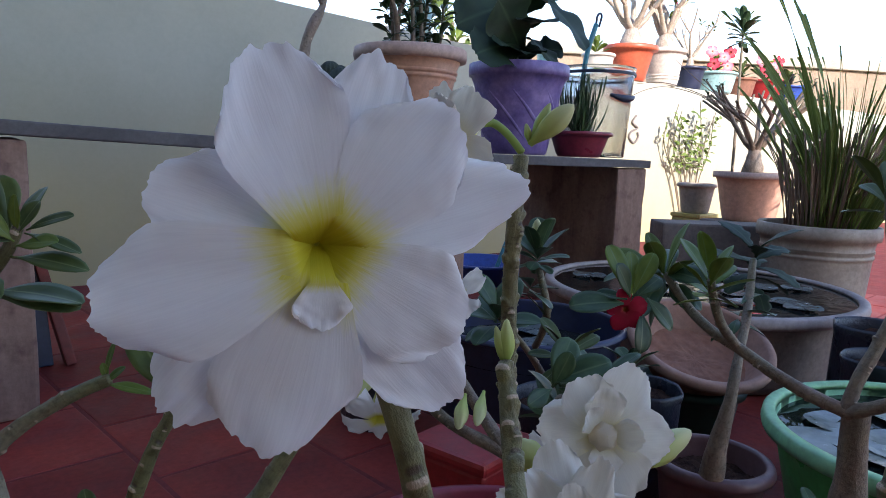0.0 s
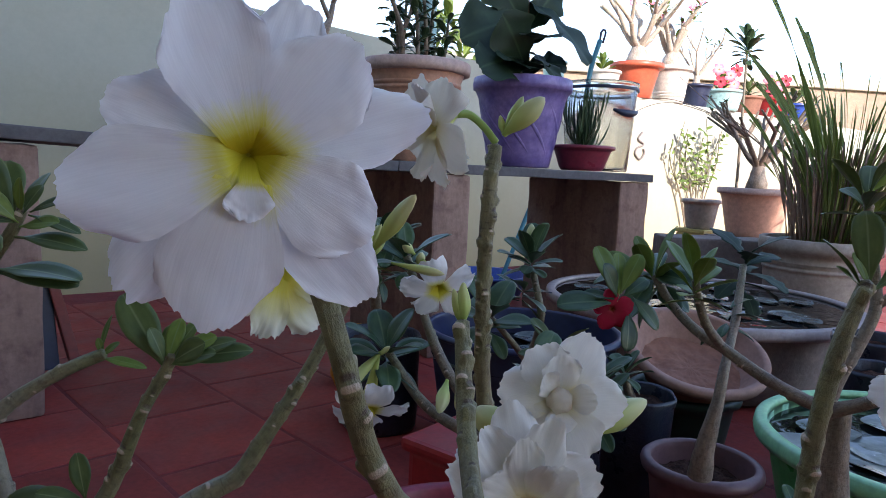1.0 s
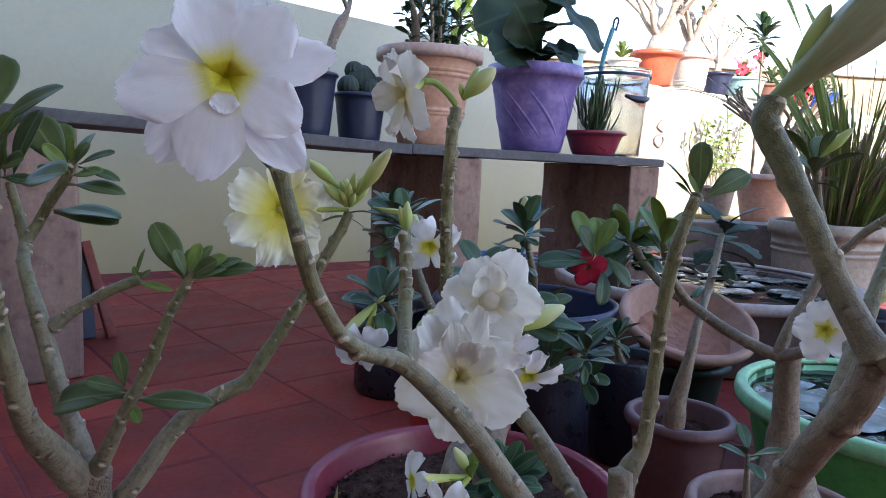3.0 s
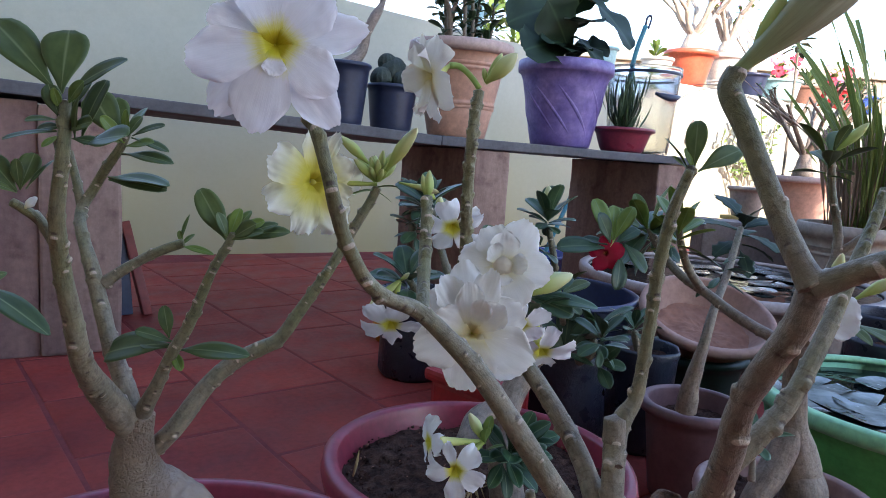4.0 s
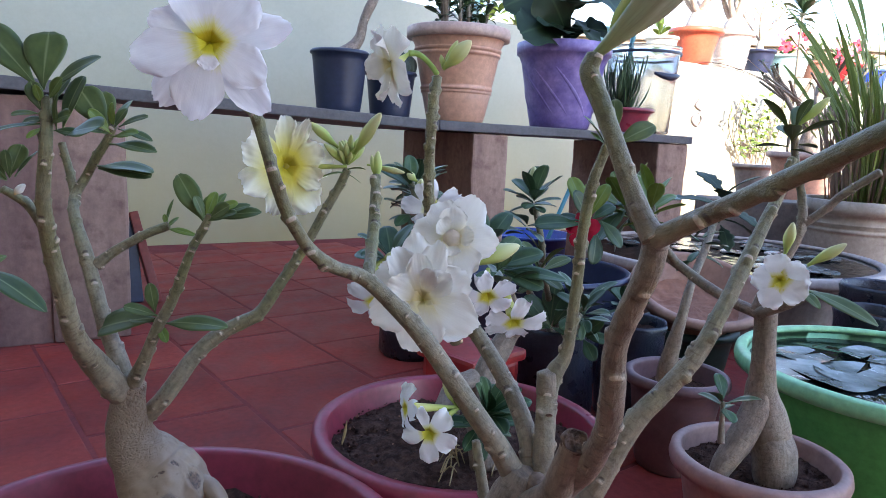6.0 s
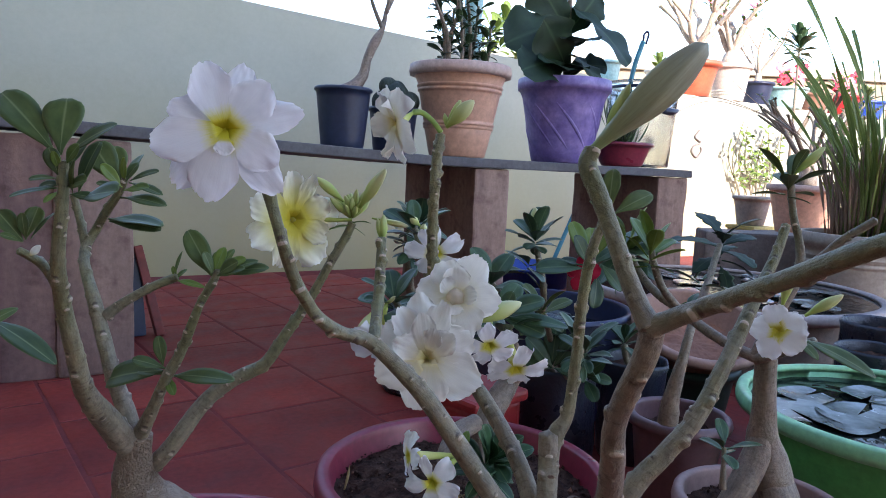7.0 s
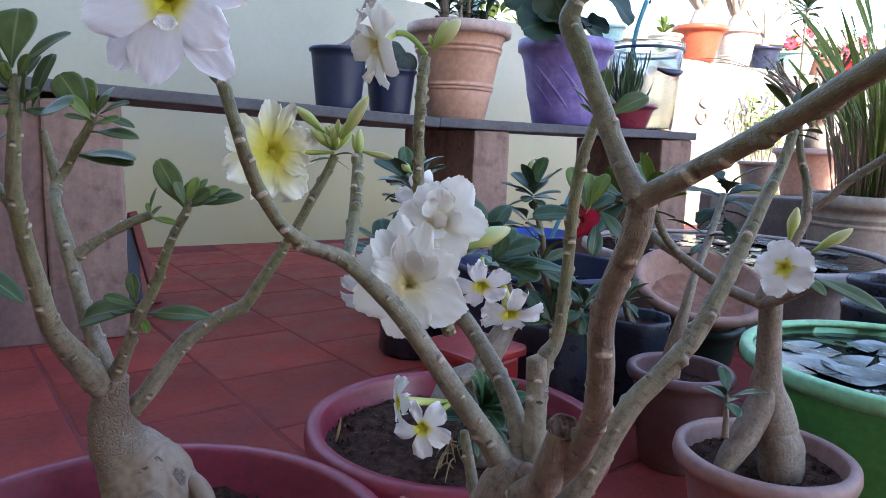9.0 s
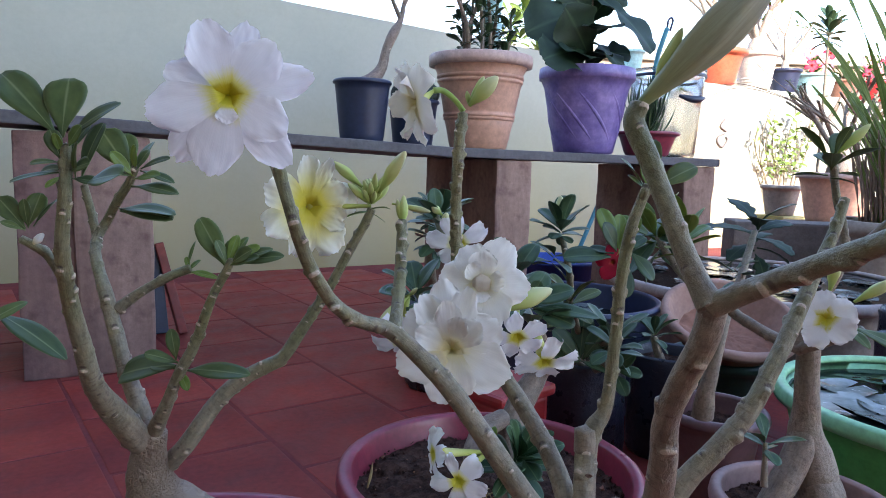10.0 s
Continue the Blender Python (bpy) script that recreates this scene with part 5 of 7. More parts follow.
flower(near, FL, face_to(FL, lift=0.1, side=-0.05), [(-88, 1.12, 1.20, 0.14, 0.02), (-26, 1.28, 1.20, 0.06, 0.03), (30, 1.05, 1.05, 0.0, 0.02), (152, 1.20, 1.10, 0.02, 0.03), (205, 1.15, 1.15, 0.10, 0.02), (102, 1.42, 0.95, -0.05, 0.03),
    (124, 1.18, 0.74, -0.22, -0.03), (76, 1.20, 0.72, -0.24, -0.03), (98, 0.82, 0.66, -0.50, -0.06), (40, 0.66, 0.70, -0.50, -0.06), (158, 0.66, 0.66, -0.45, -0.06), (70, 0.50, 0.5, -0.9, -0.08)],
       0.0300, M_PETALW, tube=(0.412, 0.269, 0.447), label="double white ruffled flower with a pale yellow throat", seed=15, ruffle=0.0034, depth=0.012, frill=0.062, cup=0.12, droop=0.28, waist=0.34, fine=1.3)
spindle("bud", (0.425, 0.263, 0.456), (0.466, 0.255, 0.471), 0.0068, M_BUD, near, "fat cream green bud")
spindle("bud", (0.403, 0.292, 0.450), (0.390, 0.308, 0.463), 0.0078, M_BUD, near, "pale fat bud")
spindle("bud", (0.344, 0.264, 0.522), (0.346, 0.267, 0.541), 0.0032, M_BUDG, near, "small green bud", peak=0.4)
spindle("bud", (0.344, 0.264, 0.522), (0.342, 0.269, 0.538), 0.0024, M_BUDG, near, "small green bud", peak=0.4)
spindle("bud", (0.3380, 0.0425, 0.5885), (0.3661, 0.0098, 0.6330), 0.0078, M_BUDGREY, near, "long pale furled bud", peak=0.6, blunt=0.3, segs=24)
spindle("bud", (0.3422, 0.0403, 0.5920), (0.3478, 0.0334, 0.6170), 0.0030, M_BUDG, near, "slim green bud", peak=0.45)
for k, (b, t, key, face) in enumerate((((0.448, 0.145, 0.553), (0.453, 0.150, 0.583), "spoon", (-0.75, -0.55, 0.1)), ((0.450, 0.143, 0.552), (0.475, 0.134, 0.569), "spoon", (-0.45, -0.6, 0.6)), ((0.445, 0.146, 0.553), (0.439, 0.157, 0.572), "strap", (0.6, -0.6, 0.3)), ((0.445, 0.146, 0.552), (0.438, 0.152, 0.561), "light", (-0.1, -0.5, 0.8)), ((0.447, 0.145, 0.553), (0.447, 0.150, 0.566), "light", (-0.3, -0.9, 0.1)))):
    one_leaf(near, b, t, face, key, seed=k)

# ---- the left desert rose in the wide maroon bowl ----
left = thing("desert_rose", "desert rose with a swollen pale caudex and a cream yellow flower", "plant", (0.24, 0.49, 0.14))
limb("caudex", [(0.206, 0.496, 0.313, 0.0145), (0.205, 0.498, 0.297, 0.0158), (0.204, 0.500, 0.280, 0.0178), (0.205, 0.502, 0.265, 0.0205), (0.210, 0.502, 0.247, 0.0258), (0.221, 0.498, 0.229, 0.0335), (0.231, 0.492, 0.212, 0.0392), (0.238, 0.488, 0.192, 0.0415), (0.243, 0.489, 0.168, 0.0400), (0.245, 0.492, 0.130, 0.0380), (0.245, 0.497, 0.090, 0.0283)], M_CAUDEX, left, "swollen wrinkled pale trunk base with dark healed knots", lump=0.06, segs=200, seed=21, step=0.0011, rings=0.010, pits=[(0.2416, 0.457, 0.2504, 0.0020, 1.9, 0.5), (0.2261, 0.4549, 0.2412, 0.0012, 2.6, 1.0), (0.2658, 0.451, 0.2306, 0.0058, 1.3, 0.2), (0.2205, 0.455, 0.2375, 0.0008, 3.0, 1.1)])
limb("root", [(0.262, 0.476, 0.214, 0.0075), (0.271, 0.464, 0.209, 0.0090), (0.277, 0.457, 0.196, 0.0102), (0.278, 0.456, 0.174, 0.0112), (0.275, 0.457, 0.145, 0.0118)], M_ROOT, left, lump=0.08, segs=28, seed=22, step=0.003)
limb("root", [(0.240, 0.448, 0.208, 0.0134), (0.227, 0.448, 0.199, 0.0173), (0.211, 0.448, 0.184, 0.0192), (0.194, 0.447, 0.159, 0.0181)], M_ROOT, left, lump=0.08, segs=24, seed=33, step=0.003)
limb("branch", [(0.209, 0.509, 0.286, 0.0098), (0.194, 0.490, 0.312, 0.0133), (0.175, 0.473, 0.346, 0.0120), (0.160, 0.442, 0.380, 0.0090), (0.153, 0.424, 0.417, 0.0077), (0.146, 0.412, 0.453, 0.0066), (0.142, 0.393, 0.492, 0.0057), (0.144, 0.385, 0.524, 0.0051), (0.146, 0.384, 0.547, 0.0044), (0.147, 0.389, 0.568, 0.0037)], M_BARK, left, age=(0.0, 0.75), scars=130, seed=23, segs=22)
limb("branch", [(0.142, 0.405, 0.473, 0.0043), (0.133, 0.410, 0.489, 0.0040), (0.123, 0.406, 0.498, 0.0035), (0.117, 0.404, 0.502, 0.0031)], M_BARK, left, age=(0.3, 0.8), scars=120, seed=24, segs=14)
limb("branch", [(0.206, 0.499, 0.302, 0.0101), (0.199, 0.513, 0.332, 0.0093), (0.189, 0.530, 0.366, 0.0082), (0.181, 0.547, 0.406, 0.0075), (0.176, 0.556, 0.432, 0.0071), (0.170, 0.582, 0.461, 0.0056), (0.172, 0.602, 0.478, 0.0053), (0.182, 0.604, 0.496, 0.0050), (0.191, 0.592, 0.516, 0.0049), (0.201, 0.580, 0.535, 0.0046), (0.207, 0.574, 0.550, 0.0036)], M_BARK, left, age=(0.0, 0.75), scars=130, seed=25, segs=20)
limb("branch", [(0.172, 0.605, 0.480, 0.0049), (0.168, 0.615, 0.505, 0.0044), (0.163, 0.624, 0.529, 0.0040)], M_BARK, left, age=(0.5, 0.8), scars=120, seed=26, segs=14)
limb("branch", [(0.185, 0.549, 0.417, 0.0061), (0.204, 0.545, 0.432, 0.0052), (0.228, 0.536, 0.447, 0.0048), (0.248, 0.529, 0.456, 0.0048)], M_BARK, left, age=(0.2, 0.7), scars=120, seed=27, segs=16)
limb("branch", [(0.209, 0.488, 0.317, 0.0083), (0.216, 0.472, 0.341, 0.0066), (0.225, 0.456, 0.374, 0.0054), (0.238, 0.446, 0.404, 0.0050), (0.250, 0.435, 0.444, 0.0042), (0.260, 0.429, 0.466, 0.0039), (0.265, 0.426, 0.478, 0.0034)], M_BARK, left, age=(0.1, 0.9), scars=125, seed=28, segs=18)
limb("branch", [(0.214, 0.512, 0.266, 0.0092), (0.235, 0.492, 0.296, 0.0094), (0.266, 0.489, 0.338, 0.0083), (0.288, 0.485, 0.356, 0.0079), (0.303, 0.480, 0.365, 0.0076), (0.321, 0.473, 0.376, 0.0068), (0.337, 0.468, 0.401, 0.0061), (0.361, 0.461, 0.440, 0.0053), (0.378, 0.457, 0.473, 0.0050), (0.393, 0.453, 0.501, 0.0045), (0.400, 0.451, 0.517, 0.0045)], M_BARK, left, age=(0.0, 0.95), scars=125, seed=29, segs=20)


def leaves_on(plant, rows):
    for k, (bx, tx, key, up) in enumerate(rows):
        one_leaf(plant, bx, tx, up, key, seed=k)


# the tall shoot, the middle shoot and the side shoot
leaves_on(left, (((0.14, 0.394, 0.576), (0.107, 0.426, 0.623), "spoon", (-0.04, -0.88, 0.47)), ((0.145, 0.391, 0.573), (0.149, 0.407, 0.617), "paddle", (-0.43, -0.88, 0.23)), ((0.15, 0.389, 0.574), (0.176, 0.366, 0.6), "spoon", (-0.73, -0.46, 0.5)), ((0.144, 0.389, 0.557), (0.137, 0.387, 0.578), "wide", (-0.28, -0.93, 0.23)), ((0.142, 0.39, 0.556), (0.124, 0.393, 0.557), "spoon", (-0.27, -0.44, 0.85)), ((0.142, 0.389, 0.549), (0.111, 0.392, 0.546), "strap", (-0.27, -0.44, 0.85)), ((0.152, 0.383, 0.545), (0.15, 0.374, 0.57), "spoon", (-0.86, -0.47, 0.2)), ((0.156, 0.381, 0.547), (0.166, 0.381, 0.586), "spoon", (-0.82, -0.53, 0.2)), ((0.157, 0.38, 0.542), (0.176, 0.35, 0.552), "paddle", (-0.35, -0.6, 0.72)), ((0.147, 0.388, 0.559), (0.16, 0.396, 0.586), "strap", (-0.71, -0.63, 0.31)), ((0.144, 0.39, 0.562), (0.14, 0.382, 0.575), "light", (-0.17, -0.96, 0.23)), ((0.149, 0.385, 0.55), (0.158, 0.365, 0.558), "wide", (-0.56, -0.56, 0.61)), ((0.146, 0.387, 0.552), (0.129, 0.401, 0.551), "spoon", (-0.36, -0.62, 0.7)), ((0.148, 0.388, 0.566), (0.154, 0.373, 0.581), "light", (-0.64, -0.74, 0.22)), ((0.15, 0.384, 0.545), (0.166, 0.368, 0.545), "spoon", (-0.37, -0.64, 0.67)), ((0.144, 0.387, 0.547), (0.133, 0.381, 0.54), "light", (-0.24, -0.63, 0.74))))
leaves_on(left, (((0.202, 0.575, 0.543), (0.178, 0.585, 0.585), "paddle", (-0.08, -0.97, 0.23)), ((0.2, 0.575, 0.541), (0.198, 0.588, 0.584), "wide", (-0.28, -0.94, 0.18)), ((0.206, 0.573, 0.546), (0.203, 0.567, 0.571), "light", (-0.71, -0.67, 0.21)), ((0.211, 0.571, 0.548), (0.231, 0.546, 0.563), "strap", (-0.5, -0.44, 0.75)), ((0.21, 0.571, 0.546), (0.235, 0.538, 0.541), "strap", (-0.27, -0.44, 0.85)), ((0.202, 0.573, 0.531), (0.237, 0.531, 0.533), "strap", (-0.24, -0.39, 0.89)), ((0.192, 0.576, 0.509), (0.232, 0.527, 0.515), "spoon", (-0.21, -0.33, 0.92)), ((0.192, 0.575, 0.507), (0.231, 0.531, 0.509), "strap", (-0.36, -0.62, 0.7)), ((0.205, 0.573, 0.544), (0.217, 0.57, 0.568), "wide", (-0.78, -0.57, 0.25)), ((0.202, 0.574, 0.541), (0.181, 0.569, 0.547), "spoon", (-0.28, -0.69, 0.67)), ((0.207, 0.573, 0.548), (0.222, 0.583, 0.578), "spoon", (-0.78, -0.58, 0.2)), ((0.204, 0.573, 0.541), (0.185, 0.569, 0.564), "light", (-0.16, -0.93, 0.33)), ((0.205, 0.572, 0.538), (0.222, 0.544, 0.546), "light", (-0.44, -0.55, 0.71))))
leaves_on(left, (((0.12, 0.403, 0.509), (0.104, 0.411, 0.532), "wide", (-0.04, -0.86, 0.51)), ((0.122, 0.402, 0.511), (0.13, 0.406, 0.535), "wide", (-0.19, -0.96, 0.23)), ((0.125, 0.401, 0.511), (0.139, 0.398, 0.533), "strap", (-0.89, -0.35, 0.28)), ((0.12, 0.403, 0.508), (0.106, 0.401, 0.516), "spoon", (-0.25, -0.62, 0.75)), ((0.122, 0.402, 0.51), (0.119, 0.398, 0.53), "spoon", (-0.28, -0.93, 0.23))))
leaves_on(left, (((0.26, 0.428, 0.473), (0.243, 0.448, 0.513), "oval", (-0.12, -0.97, 0.23)), ((0.262, 0.427, 0.474), (0.27, 0.431, 0.499), "light", (-0.64, -0.74, 0.22)), ((0.263, 0.427, 0.475), (0.277, 0.425, 0.498), "light", (-0.78, -0.58, 0.2)), ((0.265, 0.426, 0.477), (0.283, 0.411, 0.492), "light", (-0.63, -0.49, 0.6)), ((0.265, 0.426, 0.475), (0.291, 0.404, 0.492), "strap", (-0.52, -0.49, 0.7)), ((0.265, 0.426, 0.474), (0.299, 0.398, 0.488), "strap", (-0.31, -0.53, 0.79)), ((0.262, 0.427, 0.473), (0.28, 0.405, 0.485), "spoon", (-0.45, -0.57, 0.69)), ((0.261, 0.428, 0.473), (0.254, 0.428, 0.495), "spoon", (0.15, -0.96, 0.22)), ((0.262, 0.427, 0.475), (0.266, 0.435, 0.495), "light", (-0.38, -0.9, 0.23)), ((0.264, 0.426, 0.474), (0.275, 0.408, 0.489), "wide", (-0.59, -0.62, 0.52))))
leaves_on(left, (((0.246, 0.53, 0.455), (0.25, 0.53, 0.483), "narrow", (-0.89, -0.35, 0.28)), ((0.246, 0.529, 0.453), (0.27, 0.509, 0.451), "narrow", (-0.31, -0.53, 0.79)), ((0.246, 0.53, 0.454), (0.255, 0.522, 0.465), "light", (-0.56, -0.56, 0.61)), ((0.247, 0.53, 0.455), (0.244, 0.528, 0.467), "light", (-0.17, -0.96, 0.23))))
leaves_on(left, (((0.225, 0.463, 0.387), (0.222, 0.473, 0.413), "oval", (-0.17, -0.96, 0.23)), ((0.227, 0.462, 0.384), (0.2, 0.469, 0.396), "spoon", (-0.26, -0.65, 0.72)), ((0.232, 0.458, 0.378), (0.27, 0.405, 0.39), "strap", (-0.34, -0.57, 0.75)), ((0.227, 0.461, 0.379), (0.205, 0.487, 0.381), "spoon", (-0.26, -0.65, 0.72)), ((0.225, 0.463, 0.381), (0.177, 0.522, 0.369), "spoon", (-0.23, -0.6, 0.77)), ((0.227, 0.461, 0.378), (0.231, 0.443, 0.366), "light", (-0.1, -0.78, 0.61))))
spindle("bud", (0.124, 0.404, 0.498), (0.131, 0.400, 0.506), 0.0028, M_PETALW, left, "small white bud", peak=0.5)
YF = (0.343, 0.459, 0.519)
flower(left, YF, face_to(YF, side=0.30), [(152, 1.12, 1.10, 0.04, 0.0), (208, 1.15, 1.00, 0.08, 0.02), (256, 1.22, 0.80, 0.10, 0.0), (-58, 1.30, 1.05, 0.04, 0.02), (10, 1.12, 1.10, 0.0, 0.0), (94, 1.15, 0.72, -0.06, 0.02),
    (70, 1.10, 0.48, -0.45, -0.02), (30, 0.85, 0.80, -0.40, -0.02), (-30, 0.72, 0.75, -0.60, -0.03)],
       0.0315, M_PETALY, tube=(0.399, 0.450, 0.520), label="ruffled cream yellow double flower", seed=31, ruffle=0.0055, frill=0.075, droop=0.16, cup=0.22, start=0.0115, depth=0.014, waist=0.34, fine=1.3)
spindle("bud", (0.402, 0.439, 0.533), (0.415, 0.410, 0.572), 0.0058, M_BUD, left, "fat cream green bud")
spindle("bud", (0.389, 0.448, 0.538), (0.362, 0.455, 0.561), 0.0046, M_BUDG, left, "slim green bud")
YT = Vector((0.399, 0.450, 0.520))
for k in range(18):
    a, q = k * 2.4, 0.15 + 0.055 * k
    d = Vector((math.cos(a) * q, math.sin(a) * q, 1.0)).normalized()
    spindle("bud", YT + d * 0.003, YT + d * (0.020 + 0.006 * (k % 3)), 0.0026 + 0.0004 * (k % 3), M_BUDG, left, peak=0.55)
spindle("bud", (0.414, 0.436, 0.523), (0.443, 0.412, 0.517), 0.0030, M_BUD, left, "small pale bud", peak=0.7)
rosette(left, (0.399, 0.450, 0.520), (0.1, 0.0, 1.0), 5, 0.026, "narrow", (75, 105), 8, 0.004)

# ---- the desert rose in the middle bowl ----
mid = thing("desert_rose", "desert rose with a grey caudex and small white flowers", "plant", (0.62, 0.58, 0.15))
limb("caudex", [(0.604, 0.478, 0.152, 0.0206), (0.606, 0.490, 0.187, 0.0201), (0.612, 0.508, 0.216, 0.0190), (0.623, 0.521, 0.244, 0.0178), (0.639, 0.529, 0.267, 0.0166), (0.660, 0.533, 0.291, 0.0146), (0.671, 0.531, 0.311, 0.0124)], M_BARKGREY, mid, "bulging grey trunk base", age=(0.0, 0.0), lump=0.06, segs=32, seed=41, step=0.004)
limb("root", [(0.539, 0.472, 0.226, 0.0130), (0.547, 0.482, 0.238, 0.0151), (0.571, 0.506, 0.251, 0.0129), (0.607, 0.521, 0.254, 0.0113)], M_BARKGREY, mid, age=(0.0, 0.0), lump=0.06, segs=24, seed=42, step=0.004)
limb("branch", [(0.669, 0.530, 0.303, 0.0131), (0.670, 0.523, 0.327, 0.0108), (0.646, 0.507, 0.356, 0.0090), (0.618, 0.483, 0.385, 0.0066)], M_BARKGREY, mid, age=(0.0, 0.4), scars=60, segs=18, seed=43)
limb("branch", [(0.503, 0.401, 0.347, 0.0075), (0.469, 0.385, 0.404, 0.0066), (0.458, 0.383, 0.448, 0.0060), (0.452, 0.380, 0.500, 0.0054), (0.450, 0.378, 0.540, 0.0053), (0.451, 0.378, 0.579, 0.0053), (0.455, 0.379, 0.606, 0.0048)], M_BARK, mid, age=(0.3, 0.85), scars=320, seed=44, segs=16)
spindle("bud", (0.460, 0.378, 0.613), (0.477, 0.359, 0.638), 0.0068, M_BUD, mid, "fat cream green bud")
spindle("bud", (0.460, 0.378, 0.613), (0.472, 0.374, 0.639), 0.0035, M_BUDG, mid, "slim green bud")
spindle("bud", (0.460, 0.378, 0.613), (0.459, 0.381, 0.626), 0.0022, M_BUDG, mid, "slim green bud")
JF = (0.412, 0.391, 0.614)
flower(mid, JF, (-0.88, 0.06, -0.24), flower_row(30, 1.1, 1.15, 0.10, 7) + [(60, 0.9, 0.8, -0.4, -0.06), (-100, 0.85, 0.8, -0.4, -0.06), (180, 0.8, 0.8, -0.45, -0.06)], 0.029, M_PETALW, tube=(0.431, 0.390, 0.625), label="white frilled flower turned aside", seed=51, ruffle=0.0036, frill=0.07, droop=0.2, waist=0.34)
limb("pedicel", [(0.455, 0.379, 0.608, 0.0025), (0.449, 0.385, 0.618, 0.0025), (0.440, 0.389, 0.625, 0.0027), (0.431, 0.390, 0.625, 0.0029)], M_BUDG, mid, segs=12, seed=52)
STAR = [(47, 1.02, 0.95, 0.05, 0.0), (-24, 1.0, 0.95, 0.08, 0.02), (-87, 1.10, 0.86, 0.12, 0.0), (197, 0.92, 0.75, 0.10, 0.02), (107, 1.05, 0.50, -0.10, 0.02)]
for k, (at, foot, sz, tilt) in enumerate((((0.472, 0.448, 0.262), (0.532, 0.436, 0.258), 0.021, (1.3, 0.1)), ((0.479, 0.408, 0.248), (0.532, 0.436, 0.258), 0.022, (0.25, -0.35)), ((0.613, 0.453, 0.342), (0.618, 0.483, 0.385), 0.026, (0.05, -0.55)), ((0.538, 0.401, 0.391), (0.552, 0.422, 0.416), 0.022, (0.35, -0.5)), ((0.526, 0.648, 0.330), (0.546, 0.667, 0.382), 0.030, (0.2, -0.6)), ((0.603, 0.638, 0.456), (0.607, 0.677, 0.484), 0.030, (-0.2, -0.45)))):
    flower(mid, at, Vector((-0.90, 0.16, 0.02)) if k == 0 else face_to(at, lift=tilt[1], side=tilt[0]).normalized() * (0.58 if k in (2, 3) else 0.72) + (Vector(at) - Vector(foot)).normalized() * (0.80 if k in (2, 3) else 0.6), (STAR if k == 1 else flower_row(k * 31, 1.02, 0.86, 0.12, 60 + k)), sz * 1.15, M_PETALS, tube=foot, label="white flower with a yellow eye", seed=60 + k, ruffle=0.0050, tube_r=0.0100, frill=0.06, droop=0.12, waist=0.24, start=0.0085)
rosette(mid, (0.572, 0.436, 0.246), (0.05, -0.45, 0.75), 26, 0.058, "bowl", (8, 105), 9, 0.016)
one_leaf(mid, (0.570, 0.425, 0.246), (0.560, 0.385, 0.248), (-0.25, -0.5, 0.8), "sea", seed=1)
rosette(mid, (0.532, 0.436, 0.258), (-0.2, -0.1, 0.9), 4, 0.034, "light", (10, 70), 10, 0.006)
leaves_on(mid, (((0.612, 0.488, 0.402), (0.653, 0.457, 0.427), "sea", (-0.53, -0.49, 0.69)), ((0.616, 0.485, 0.396), (0.648, 0.443, 0.388), "sea", (-0.41, -0.48, 0.78)), ((0.618, 0.485, 0.398), (0.673, 0.431, 0.4), "strapd", (-0.33, -0.53, 0.78)), ((0.611, 0.489, 0.4), (0.645, 0.498, 0.44), "sea", (-0.72, -0.66, 0.2)), ((0.61, 0.489, 0.395), (0.578, 0.483, 0.39), "sea", (-0.18, -0.69, 0.7)), ((0.615, 0.487, 0.4), (0.663, 0.484, 0.409), "sea", (-0.46, -0.57, 0.68)), ((0.611, 0.489, 0.397), (0.62, 0.476, 0.431), "sea", (-0.56, -0.77, 0.31))))
rosette(mid, (0.618, 0.483, 0.385), (0.3, 0.0, 0.9), 6, 0.050, "sea", (40, 105), 11, 0.012)
for tip_at, sd in (((0.562, 0.675, 0.386), 12), ((0.612, 0.717, 0.484), 13)):
    e = Vector(tip_at)
    limb("branch", [(0.628, 0.56, 0.30, 0.008), (*(Vector((0.628, 0.56, 0.30)).lerp(e, 0.55) + Vector((0.0, 0.01, -0.02))), 0.0065), (*e, 0.005)], M_BARKGREY, mid, age=(0.0, 0.7), scars=60, segs=14, seed=40 + sd)
    rosette(mid, e, (-0.1, -0.2, 1.0), 13, 0.058, "broad", (25, 110), sd, 0.014)
for b0, b1, q in (((0.549, 0.665, 0.387), (0.501, 0.663, 0.350), 0.0062), ((0.501, 0.480, 0.414), (0.483, 0.465, 0.393), 0.0055), ((0.520, 0.479, 0.413), (0.495, 0.457, 0.396), 0.005), ((0.611, 0.699, 0.488), (0.595, 0.700, 0.500), 0.0055), ((0.608, 0.687, 0.474), (0.607, 0.678, 0.493), 0.005), ((0.546, 0.667, 0.382), (0.552, 0.652, 0.396), 0.003)):
    spindle("bud", b0, b1, q, M_BUD, mid, "yellow green bud", peak=0.6)
spindle("bud", (0.532, 0.436, 0.258), (0.514, 0.441, 0.290), 0.0055, M_BUD, mid, "cream bud")
rng_s = random.Random(4)
